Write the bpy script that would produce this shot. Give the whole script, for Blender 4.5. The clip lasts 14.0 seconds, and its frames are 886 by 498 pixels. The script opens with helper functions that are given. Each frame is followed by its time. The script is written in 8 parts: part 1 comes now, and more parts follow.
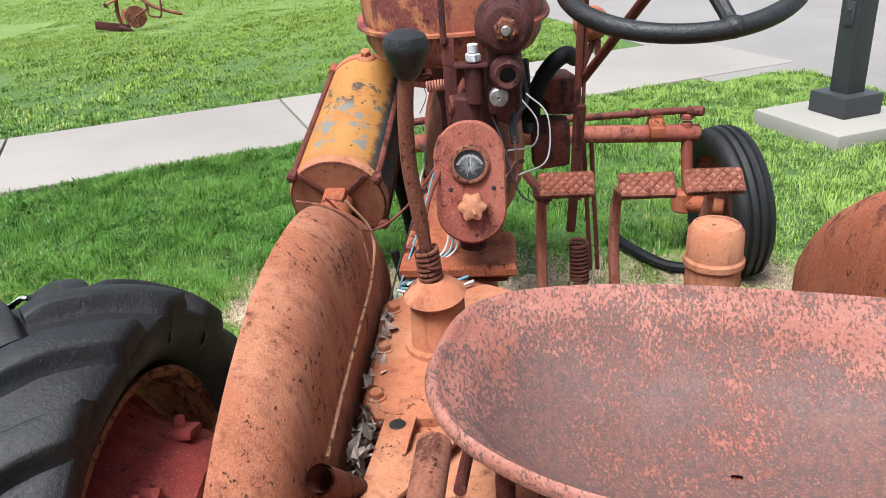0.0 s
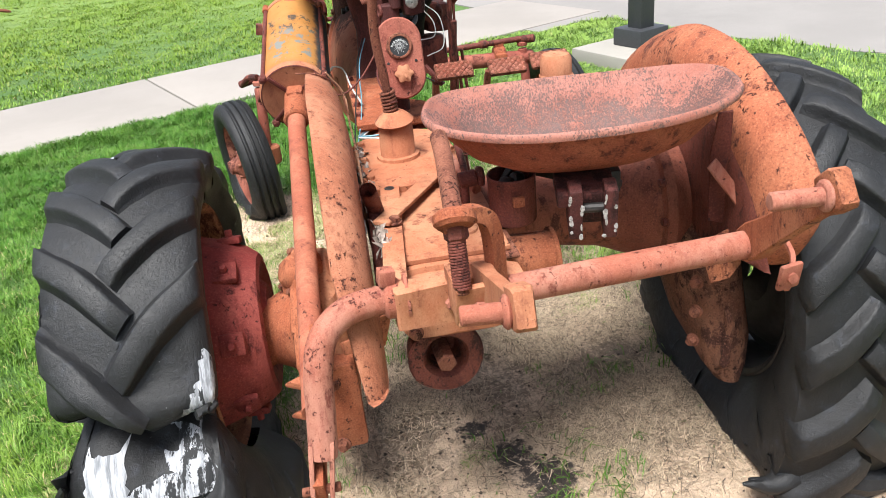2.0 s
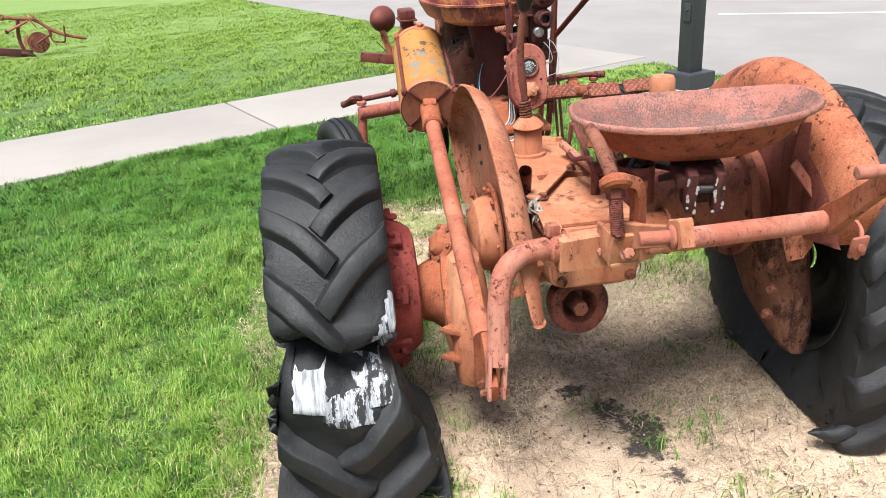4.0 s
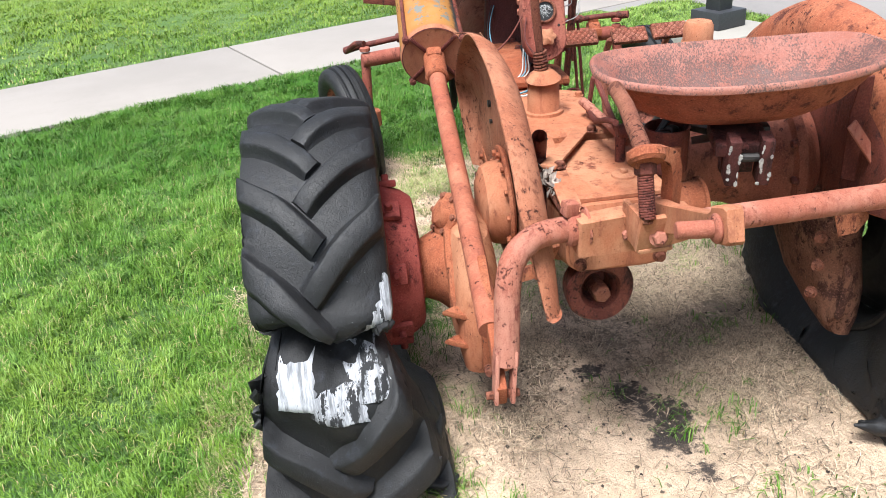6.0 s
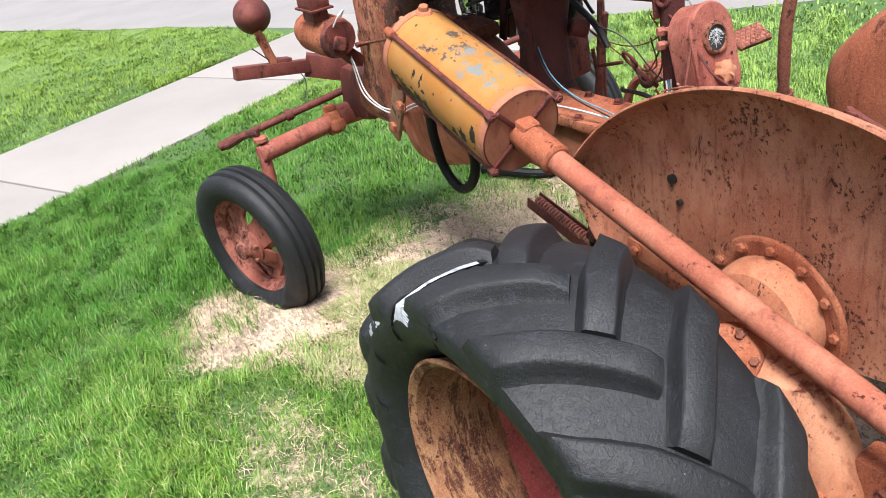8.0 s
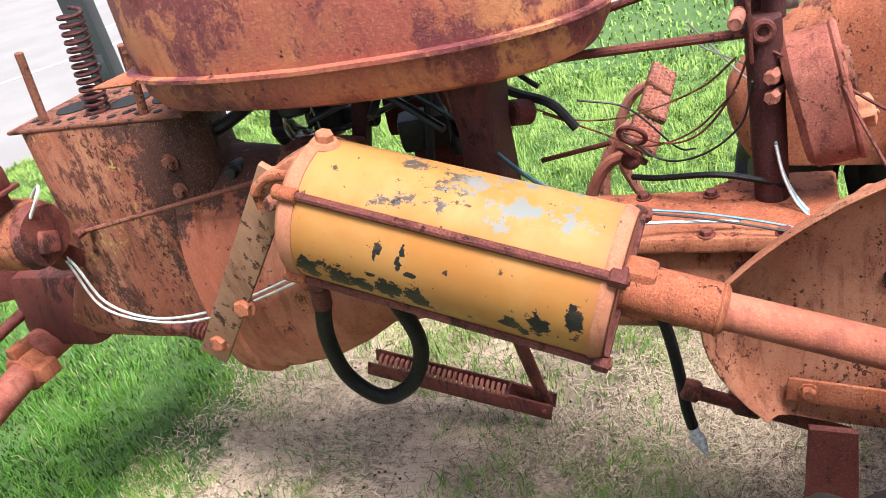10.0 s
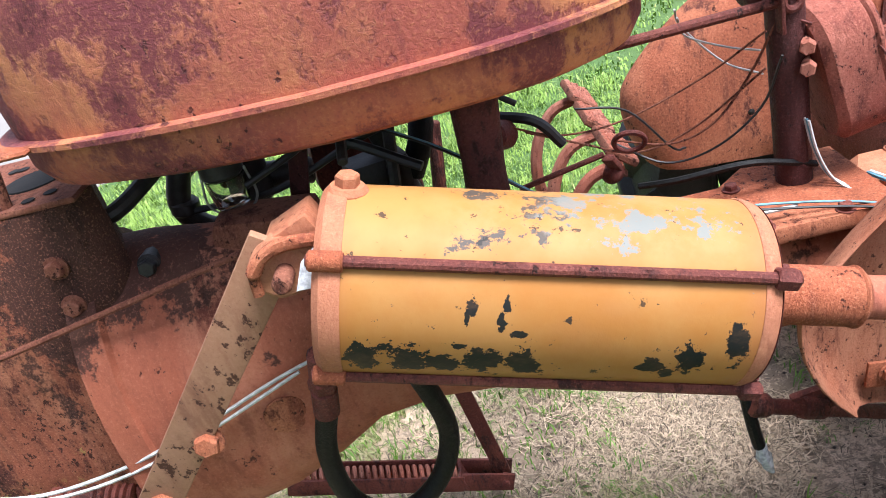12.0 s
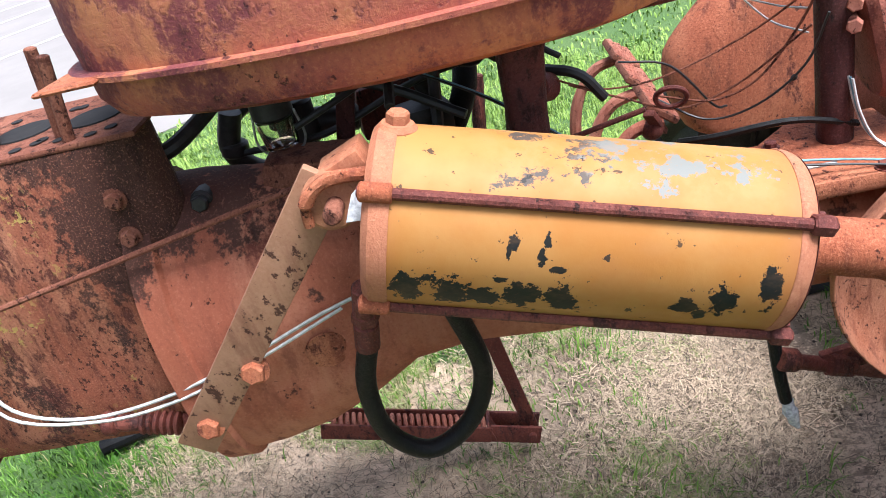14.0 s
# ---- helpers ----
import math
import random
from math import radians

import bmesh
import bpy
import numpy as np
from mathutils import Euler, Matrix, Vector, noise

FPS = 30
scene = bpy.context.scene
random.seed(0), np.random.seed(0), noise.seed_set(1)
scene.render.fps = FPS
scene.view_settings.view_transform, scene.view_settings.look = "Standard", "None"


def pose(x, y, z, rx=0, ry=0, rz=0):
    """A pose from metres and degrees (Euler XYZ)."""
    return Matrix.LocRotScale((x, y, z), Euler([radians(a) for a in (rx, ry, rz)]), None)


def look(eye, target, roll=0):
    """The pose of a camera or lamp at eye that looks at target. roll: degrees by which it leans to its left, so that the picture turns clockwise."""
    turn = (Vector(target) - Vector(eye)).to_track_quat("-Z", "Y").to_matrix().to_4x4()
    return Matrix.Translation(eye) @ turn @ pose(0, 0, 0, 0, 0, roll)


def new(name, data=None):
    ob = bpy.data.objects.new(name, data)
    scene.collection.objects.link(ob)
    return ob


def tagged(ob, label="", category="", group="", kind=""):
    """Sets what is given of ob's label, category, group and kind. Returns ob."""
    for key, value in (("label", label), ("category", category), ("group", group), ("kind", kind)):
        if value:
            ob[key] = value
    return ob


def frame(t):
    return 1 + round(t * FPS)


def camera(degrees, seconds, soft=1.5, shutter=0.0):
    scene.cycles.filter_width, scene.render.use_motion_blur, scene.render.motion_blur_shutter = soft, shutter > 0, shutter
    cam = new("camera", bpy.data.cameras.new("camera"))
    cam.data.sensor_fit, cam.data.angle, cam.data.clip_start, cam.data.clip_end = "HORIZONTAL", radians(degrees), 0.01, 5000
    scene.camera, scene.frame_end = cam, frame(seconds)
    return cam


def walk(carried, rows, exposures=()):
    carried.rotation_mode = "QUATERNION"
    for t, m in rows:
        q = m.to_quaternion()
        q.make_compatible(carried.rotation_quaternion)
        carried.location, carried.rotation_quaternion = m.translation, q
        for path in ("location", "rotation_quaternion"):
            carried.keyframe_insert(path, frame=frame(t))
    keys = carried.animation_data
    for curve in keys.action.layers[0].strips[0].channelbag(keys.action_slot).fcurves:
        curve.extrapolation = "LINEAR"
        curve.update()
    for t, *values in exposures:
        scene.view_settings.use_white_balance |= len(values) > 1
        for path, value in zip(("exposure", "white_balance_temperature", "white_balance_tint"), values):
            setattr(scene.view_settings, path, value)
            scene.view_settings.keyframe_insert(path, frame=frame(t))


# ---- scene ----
cam = camera(59.4, 14.0, soft=0.78)
PATH = [
    (0, (-0.003, -0.011, 1.471), (-0.159, 1.803, 0.644), -3.9),
    (0.5, (-0.024, -0.223, 1.49), (-0.122, 1.591, 0.654), -4.3),
    (1, (-0.22, -0.393, 1.411), (-0.238, 1.403, 0.532), -3.6),
    (1.5, (-0.29, -0.577, 1.457), (-0.117, 1.189, 0.534), -2.5),
    (2, (-0.258, -0.826, 1.474), (-0.036, 0.952, 0.585), -5.9),
    (2.5, (-0.248, -0.982, 1.499), (-0.041, 0.814, 0.644), -7.4),
    (3, (-0.368, -1.08, 1.553), (-0.195, 0.743, 0.748), -6.5),
    (3.5, (-0.587, -1.205, 1.522), (-0.431, 0.626, 0.734), -5.2),
    (3.7, (-0.65, -1.253, 1.52), (-0.483, 0.578, 0.733), -4.5),
    (5.8, (-0.572, -1.055, 1.49), (-0.284, 0.715, 0.605), -3.5),
    (6, (-0.578, -0.994, 1.493), (-0.445, 0.776, 0.572), -4.8),
    (6.5, (-0.822, -0.756, 1.469), (-0.684, 0.996, 0.514), -5.5),
    (7, (-1.021, -0.5, 1.489), (-0.679, 1.233, 0.552), -6.5),
    (7.5, (-1.201, -0.131, 1.502), (-0.667, 1.562, 0.582), -9.3),
    (8, (-1.333, 0.148, 1.51), (-0.54, 1.729, 0.576), -10.8),
    (8.5, (-1.4, 0.457, 1.486), (-0.355, 1.872, 0.533), -11.9),
    (9, (-1.288, 0.769, 1.48), (-0.031, 1.985, 0.511), -13.0),
    (9.2, (-1.286, 0.878, 1.496), (0.046, 2.013, 0.528), -13.3),
    (11.3, (-1.182, 1.883, 1.447), (0.577, 2.132, 0.528), -15.5),
    (11.5, (-1.164, 1.864, 1.443), (0.604, 2.053, 0.526), -15.5),
    (12, (-1.131, 1.838, 1.424), (0.635, 1.976, 0.497), -15.2),
    (12.5, (-1.145, 1.855, 1.423), (0.613, 2.052, 0.491), -14.6),
    (13, (-1.167, 1.909, 1.429), (0.583, 2.178, 0.497), -14.0),
    (13.5, (-1.188, 1.897, 1.422), (0.55, 2.174, 0.472), -13.7),
    (14, (-1.18, 1.86, 1.41), (0.554, 2.085, 0.438), -14.6),
]
walk(cam, [(t, look(eye, target, roll)) for t, eye, target, roll in PATH], exposures=((0.0, 0.72, 5950, 10), (1.5, 0.94, 6150, 10), (3.0, 0.92, 6150, 10), (6.5, 0.90, 5950, 10), (8.5, 1.03, 6000, 13), (9.2, 1.20, 6050, 13), (11.5, 1.23, 5750, 14), (14.0, 1.23, 5750, 14)))

# ---------------------------------------------------------------- world and light
SUN_EL, SUN_AZ = radians(66), radians(-146)
world = bpy.data.worlds.new("sky")
scene.world = world
world.use_nodes = True
wn = world.node_tree.nodes
sky = wn.new("ShaderNodeTexSky")
sky.sky_type, sky.sun_disc = "NISHITA", False
sky.sun_elevation, sky.sun_rotation = SUN_EL, SUN_AZ
sky.air_density, sky.dust_density, sky.ozone_density = 1.0, 3.0, 1.0
soft_sky = wn.new("ShaderNodeHueSaturation")
soft_sky.inputs["Saturation"].default_value = 0.45
world.node_tree.links.new(sky.outputs[0], soft_sky.inputs["Color"])
world.node_tree.links.new(soft_sky.outputs[0], wn["Background"].inputs["Color"])
wn["Background"].inputs["Strength"].default_value = 0.117
sun = new("sun", bpy.data.lights.new("sun", "SUN"))
sun.data.energy, sun.data.angle, sun.data.color = 4.75, radians(24), (1.0, 0.955, 0.885)
sun_dir = Vector((math.sin(SUN_AZ) * math.cos(SUN_EL), math.cos(SUN_AZ) * math.cos(SUN_EL), math.sin(SUN_EL)))
sun.matrix_world = look(sun_dir * 30, (0, 0, 0))


# ---------------------------------------------------------------- materials
class Nodes:
    """A small writer of node materials."""

    def __init__(self, name, rough=0.8, metal=0.0):
        self.mat = bpy.data.materials.new(name)
        self.mat.use_nodes = True
        self.tree = self.mat.node_tree
        self.bsdf = self.tree.nodes["Principled BSDF"]
        self.bsdf.inputs["Roughness"].default_value = rough
        self.bsdf.inputs["Metallic"].default_value = metal
        self.co = self.node("ShaderNodeTexCoord").outputs["Object"]

    def node(self, kind, **sets):
        n = self.tree.nodes.new(kind)
        for k, v in sets.items():
            n.inputs[k.replace("_", " ")].default_value = v
        return n

    def link(self, a, b):
        self.tree.links.new(a, b)

    def noise(self, scale, detail=5.0, rough=0.6, squash=(1, 1, 1), offset=(0, 0, 0)):
        m = self.node("ShaderNodeMapping")
        m.inputs["Scale"].default_value, m.inputs["Location"].default_value = squash, offset
        self.link(self.co, m.inputs["Vector"])
        n = self.node("ShaderNodeTexNoise", Scale=scale, Detail=detail, Roughness=rough)
        self.link(m.outputs[0], n.inputs["Vector"])
        return n.outputs["Fac"]

    def ramp(self, fac, lo, hi):
        r = self.node("ShaderNodeMapRange")
        r.inputs["From Min"].default_value, r.inputs["From Max"].default_value = lo, hi
        r.interpolation_type = "SMOOTHSTEP"
        self.link(fac, r.inputs["Value"])
        return r.outputs[0]

    def math(self, op, a, b=None):
        n = self.node("ShaderNodeMath")
        n.operation = op
        for i, v in enumerate((a, b)):
            if v is None:
                continue
            if hasattr(v, "is_output"):
                self.link(v, n.inputs[i])
            else:
                n.inputs[i].default_value = v
        return n.outputs[0]

    def mix(self, fac, a, b):
        n = self.node("ShaderNodeMix")
        n.data_type = "RGBA"
        for v, i in ((fac, 0), (a, 6), (b, 7)):
            if hasattr(v, "is_output"):
                self.link(v, n.inputs[i])
            elif isinstance(v, tuple):
                n.inputs[i].default_value = (*v, 1)
            else:
                n.inputs[i].default_value = v
        return n.outputs[2]

    def color(self, c, value=0.65, saturation=1.0):
        """Base colour; the tones above are chalk-dry sample values, value brings them to the weathered surface's own."""
        h = self.node("ShaderNodeHueSaturation", Value=value, Saturation=saturation)
        self.link(c, h.inputs["Color"])
        self.link(h.outputs[0], self.bsdf.inputs["Base Color"])

    def bump(self, height, strength=0.4, distance=0.004):
        n = self.node("ShaderNodeBump", Strength=strength, Distance=distance)
        self.link(height, n.inputs["Height"])
        self.link(n.outputs[0], self.bsdf.inputs["Normal"])


def paint(name, base, fade, rust, rust_amount=0.5, speck=0.5, scale=1.0, rough=0.78, blotch=(0, 0, 0), streak=(1, 1, 0.5), lichen=0.0, relief=0.005, grain=1.0, soot=0.0):
    """Old sun-bleached paint: bleached tones, ragged rust patches, run-down stains, pits and dust."""
    # sun-bleached pigments lean to pink
    base, fade, rust = [(r * 1.0, g * 0.93, b * 0.97) for r, g, b in (base, fade, rust)]
    n = Nodes(name, rough)
    n.bsdf.inputs["Specular IOR Level"].default_value = 0.22
    dark = tuple(v * 0.36 for v in rust)
    big = n.noise(4.5 * scale, 7, 0.62, streak, blotch)
    mid = n.noise(19 * scale, 8, 0.74, streak, (3.1, 1.7, 0.4))
    pits = n.noise(62 * scale, 5, 0.7, (1, 1, 0.8), (5, 2, 8))
    fine = n.noise(210 * scale, 4, 0.75)
    runs = n.noise(34 * scale, 5, 0.6, (1, 1, 0.12), (7, 1, 2))
    c = n.mix(n.ramp(big, 0.40, 0.62), base, fade)
    c = n.mix(n.math("MULTIPLY", n.ramp(mid, 0.46, 0.66), 0.55), c, tuple(v * 0.62 for v in base))
    c = n.mix(n.math("MULTIPLY", n.ramp(runs, 0.52, 0.70), 0.40 + 0.3 * rust_amount), c, rust)
    lo = 0.68 - 0.20 * rust_amount
    field = n.math("ADD", n.math("MULTIPLY", mid, 0.6), n.math("MULTIPLY", big, 0.4))
    patch = n.ramp(field, lo - 0.055, lo)
    c = n.mix(n.math("MULTIPLY", patch, 0.9), c, rust)
    core = n.ramp(field, lo + 0.015, lo + 0.07)
    c = n.mix(n.math("MULTIPLY", core, 0.8), c, dark)
    # pits gather in swarms
    swarm = n.noise(5.5 * scale, 3, 0.55, (1, 1, 1), (11, 4, 6))
    pits = n.math("ADD", pits, n.math("MULTIPLY", n.math("SUBTRACT", swarm, 0.5), 0.42))
    dots = n.ramp(pits, 0.71 - 0.14 * speck, 0.74 - 0.14 * speck)
    c = n.mix(n.math("MULTIPLY", dots, 0.9), c, dark)
    if soot:
        where = n.node("ShaderNodeSeparateXYZ")
        n.link(n.co, where.inputs[0])
        # oil has crept from the rear top corner of the block over the joint to the housing
        dy, dz = n.math("MULTIPLY", n.math("SUBTRACT", where.outputs["Y"], 2.40 - 1.9), 5.0), n.math("MULTIPLY", n.math("SUBTRACT", where.outputs["Z"], 1.06), 6.5)
        near = n.math("SUBTRACT", 0.34, n.math("MULTIPLY", n.math("SQRT", n.math("ADD", n.math("MULTIPLY", dy, dy), n.math("MULTIPLY", dz, dz))), 0.30))
        near = n.math("MAXIMUM", near, -0.06)
        grime = n.math("ADD", near, n.noise(6.5, 6, 0.66, (1, 1, 0.8), (7, 2.6, 4)))
        grime = n.math("ADD", grime, n.math("MULTIPLY", n.math("SUBTRACT", n.noise(90, 4, 0.7), 0.5), 0.25))
        c = n.mix(n.math("MULTIPLY", n.ramp(grime, 0.60 - 0.12 * soot, 0.66 - 0.12 * soot), 0.85), c, (0.045, 0.024, 0.02))
    if lichen:
        spots = n.ramp(n.noise(75, 4, 0.7, (1, 1, 1), (2, 9, 4)), 0.66 - 0.05 * lichen, 0.685 - 0.05 * lichen)
        patchy = n.ramp(n.noise(7, 3, 0.5, (1, 1, 1), (6, 6, 1)), 0.5, 0.62)
        c = n.mix(n.math("MULTIPLY", spots, patchy), c, (0.56, 0.40, 0.11))
    c = n.mix(n.math("MULTIPLY", n.ramp(fine, 0.52, 0.68), 0.55 * grain), c, tuple(min(1, v * 1.3 + 0.03) for v in fade))
    c = n.mix(n.math("MULTIPLY", n.ramp(fine, 0.47, 0.33), 0.68 * grain), c, rust)
    n.color(c)
    h = n.math("ADD", n.math("MULTIPLY", fine, 0.35), n.math("MULTIPLY", mid, 0.9))
    h = n.math("SUBTRACT", h, n.math("MULTIPLY", patch, 0.3))
    h = n.math("SUBTRACT", h, n.math("MULTIPLY", dots, 0.5))
    n.bump(h, 1.0, relief)
    return n.mat


def seat_paint():
    """Sun-bleached pink-orange paint, worn through to grey-brown steel in fine flecks where one sits."""
    n = Nodes("pitted_pink_red_paint", 0.7)
    flecks, dust = n.noise(230, 5, 0.72, (1.3, 0.6, 0.8)), n.noise(95, 6, 0.78, (1.3, 0.7, 1), (8, 8, 3))
    big, mid, fine = n.noise(5, 5, 0.6), n.noise(17, 5, 0.65, (1, 1, 1), (2, 5, 1)), n.noise(300, 3, 0.7)
    c = n.mix(n.ramp(big, 0.4, 0.62), (0.38, 0.128, 0.085), (0.49, 0.20, 0.145))
    sep = n.node("ShaderNodeSeparateXYZ")
    n.link(n.co, sep.inputs[0])
    # wear is strongest in the middle of the pan, and comes in drifts
    low = n.ramp(sep.outputs["Z"], 1.03, 0.93)
    drift = n.math("ADD", n.math("MULTIPLY", n.math("SUBTRACT", big, 0.5), 0.55), n.math("MULTIPLY", n.math("SUBTRACT", mid, 0.5), 0.40))
    wear = n.math("ADD", n.math("MULTIPLY", low, 0.135), drift)
    bald = n.ramp(wear, 0.06, 0.20)
    c = n.mix(n.math("MULTIPLY", bald, 0.68), c, (0.25, 0.165, 0.14))
    worn = n.ramp(n.math("ADD", flecks, wear), 0.535, 0.585)
    c = n.mix(n.math("MULTIPLY", worn, 0.85), c, (0.085, 0.06, 0.055))
    c = n.mix(n.math("MULTIPLY", n.ramp(n.math("ADD", dust, n.math("MULTIPLY", wear, 0.5)), 0.53, 0.62), 0.6), c, (0.25, 0.10, 0.075))
    c = n.mix(n.math("MULTIPLY", n.ramp(fine, 0.52, 0.7), 0.35), c, (0.56, 0.30, 0.235))
    c = n.mix(n.math("MULTIPLY", n.ramp(fine, 0.47, 0.32), 0.5), c, (0.15, 0.08, 0.07))
    n.color(c)
    n.bump(n.math("SUBTRACT", n.math("MULTIPLY", fine, 0.4), worn), 0.6, 0.002)
    return n.mat


ORANGE = paint("faded_orange_paint", (0.42, 0.128, 0.055), (0.54, 0.215, 0.105), (0.15, 0.042, 0.026), 0.38, 0.60, 1.3)
BELL = paint("rubbed_pinkish_orange_paint", (0.46, 0.15, 0.078), (0.61, 0.265, 0.15), (0.20, 0.06, 0.038), 0.34, 0.34, 0.9, grain=0.4, relief=0.003, soot=0.2)
OCHRE = paint("bleached_ochre_orange_paint", (0.56, 0.222, 0.108), (0.64, 0.32, 0.17), (0.25, 0.08, 0.045), 0.34, 0.34, 1.3, grain=0.5, relief=0.003)
FENDER = paint("weathered_fender_paint", (0.50, 0.19, 0.095), (0.62, 0.285, 0.155), (0.15, 0.045, 0.028), 0.22, 0.72, 1.7, grain=0.7)
FENDER_R = paint("dark_flaked_fender_paint", (0.45, 0.145, 0.068), (0.54, 0.215, 0.105), (0.13, 0.042, 0.03), 0.44, 0.58, 0.9)
# axle tube paint, darkened for the shade below the seat
AXLEP = paint("shade_toned_brown_red_paint", (0.25, 0.075, 0.045), (0.37, 0.135, 0.08), (0.11, 0.033, 0.024), 0.34, 0.35, 1.2, 0.6)
PUSHP = paint("worn_pink_orange_rod_paint", (0.44, 0.145, 0.08), (0.56, 0.24, 0.135), (0.20, 0.058, 0.042), 0.34, 0.4, 1.0, grain=0.5, relief=0.003)
# shade inside the right fender, painted as a darker maroon
FENDER_SHADE = paint("fender_shade_maroon", (0.17, 0.05, 0.034), (0.27, 0.09, 0.06), (0.06, 0.022, 0.018), 0.45, 0.4, 1.0, 0.6)
SEATP = seat_paint()
SHELLP = paint("rusty_red_pan_paint", (0.38, 0.105, 0.055), (0.47, 0.16, 0.085), (0.13, 0.036, 0.026), 0.36, 0.4, 1.1)
HEADP = paint("blackish_maroon_paint", (0.085, 0.026, 0.022), (0.135, 0.044, 0.036), (0.038, 0.015, 0.013), 0.5, 0.5, 1.2, 0.6)
MAROON = paint("dark_maroon_rusty_paint", (0.155, 0.042, 0.031), (0.255, 0.080, 0.052), (0.055, 0.02, 0.017), 0.5, 0.5, 1.2, 0.6)
DASHP = paint("dull_red_dash_paint", (0.36, 0.105, 0.07), (0.48, 0.185, 0.12), (0.17, 0.05, 0.035), 0.45, 0.5, 1.3)
MUDDY = paint("mud_crusted_iron", (0.20, 0.085, 0.05), (0.33, 0.17, 0.10), (0.075, 0.03, 0.022), 0.6, 0.7, 1.0, 0.9)
RUST = paint("brown_rust", (0.25, 0.095, 0.055), (0.36, 0.155, 0.09), (0.12, 0.04, 0.025), 0.5, 0.8, 1.3, 0.9)
ENGINE = paint("flaking_engine_paint", (0.40, 0.135, 0.068), (0.56, 0.255, 0.135), (0.13, 0.042, 0.03), 0.56, 0.8, 1.5, 0.85, lichen=1.7, relief=0.010, grain=0.8, soot=0.62)
TANKP = paint("stained_tank_paint", (0.44, 0.125, 0.085), (0.62, 0.27, 0.11), (0.20, 0.052, 0.060), 0.70, 0.34, 0.75, 0.55, (2, 1, 0), (1, 0.8, 0.55), grain=0.55)
PINK = paint("chalky_pink_red_paint", (0.50, 0.175, 0.105), (0.59, 0.275, 0.185), (0.27, 0.07, 0.05), 0.30, 0.6, 1.7, grain=0.6)
REDW = paint("wheel_red_paint", (0.31, 0.055, 0.045), (0.41, 0.105, 0.08), (0.16, 0.035, 0.03), 0.4, 0.45)
RIMP = paint("rusted_rim_paint", (0.30, 0.12, 0.06), (0.54, 0.30, 0.14), (0.12, 0.04, 0.024), 0.58, 0.6, 1.1, 0.8, (0, 0, 0), (2.2, 0.5, 0.5))
TIN = paint("tan_primer_bar_paint", (0.43, 0.235, 0.13), (0.50, 0.30, 0.175), (0.17, 0.062, 0.038), 0.12, 0.86, 0.9, grain=0.3, relief=0.002)


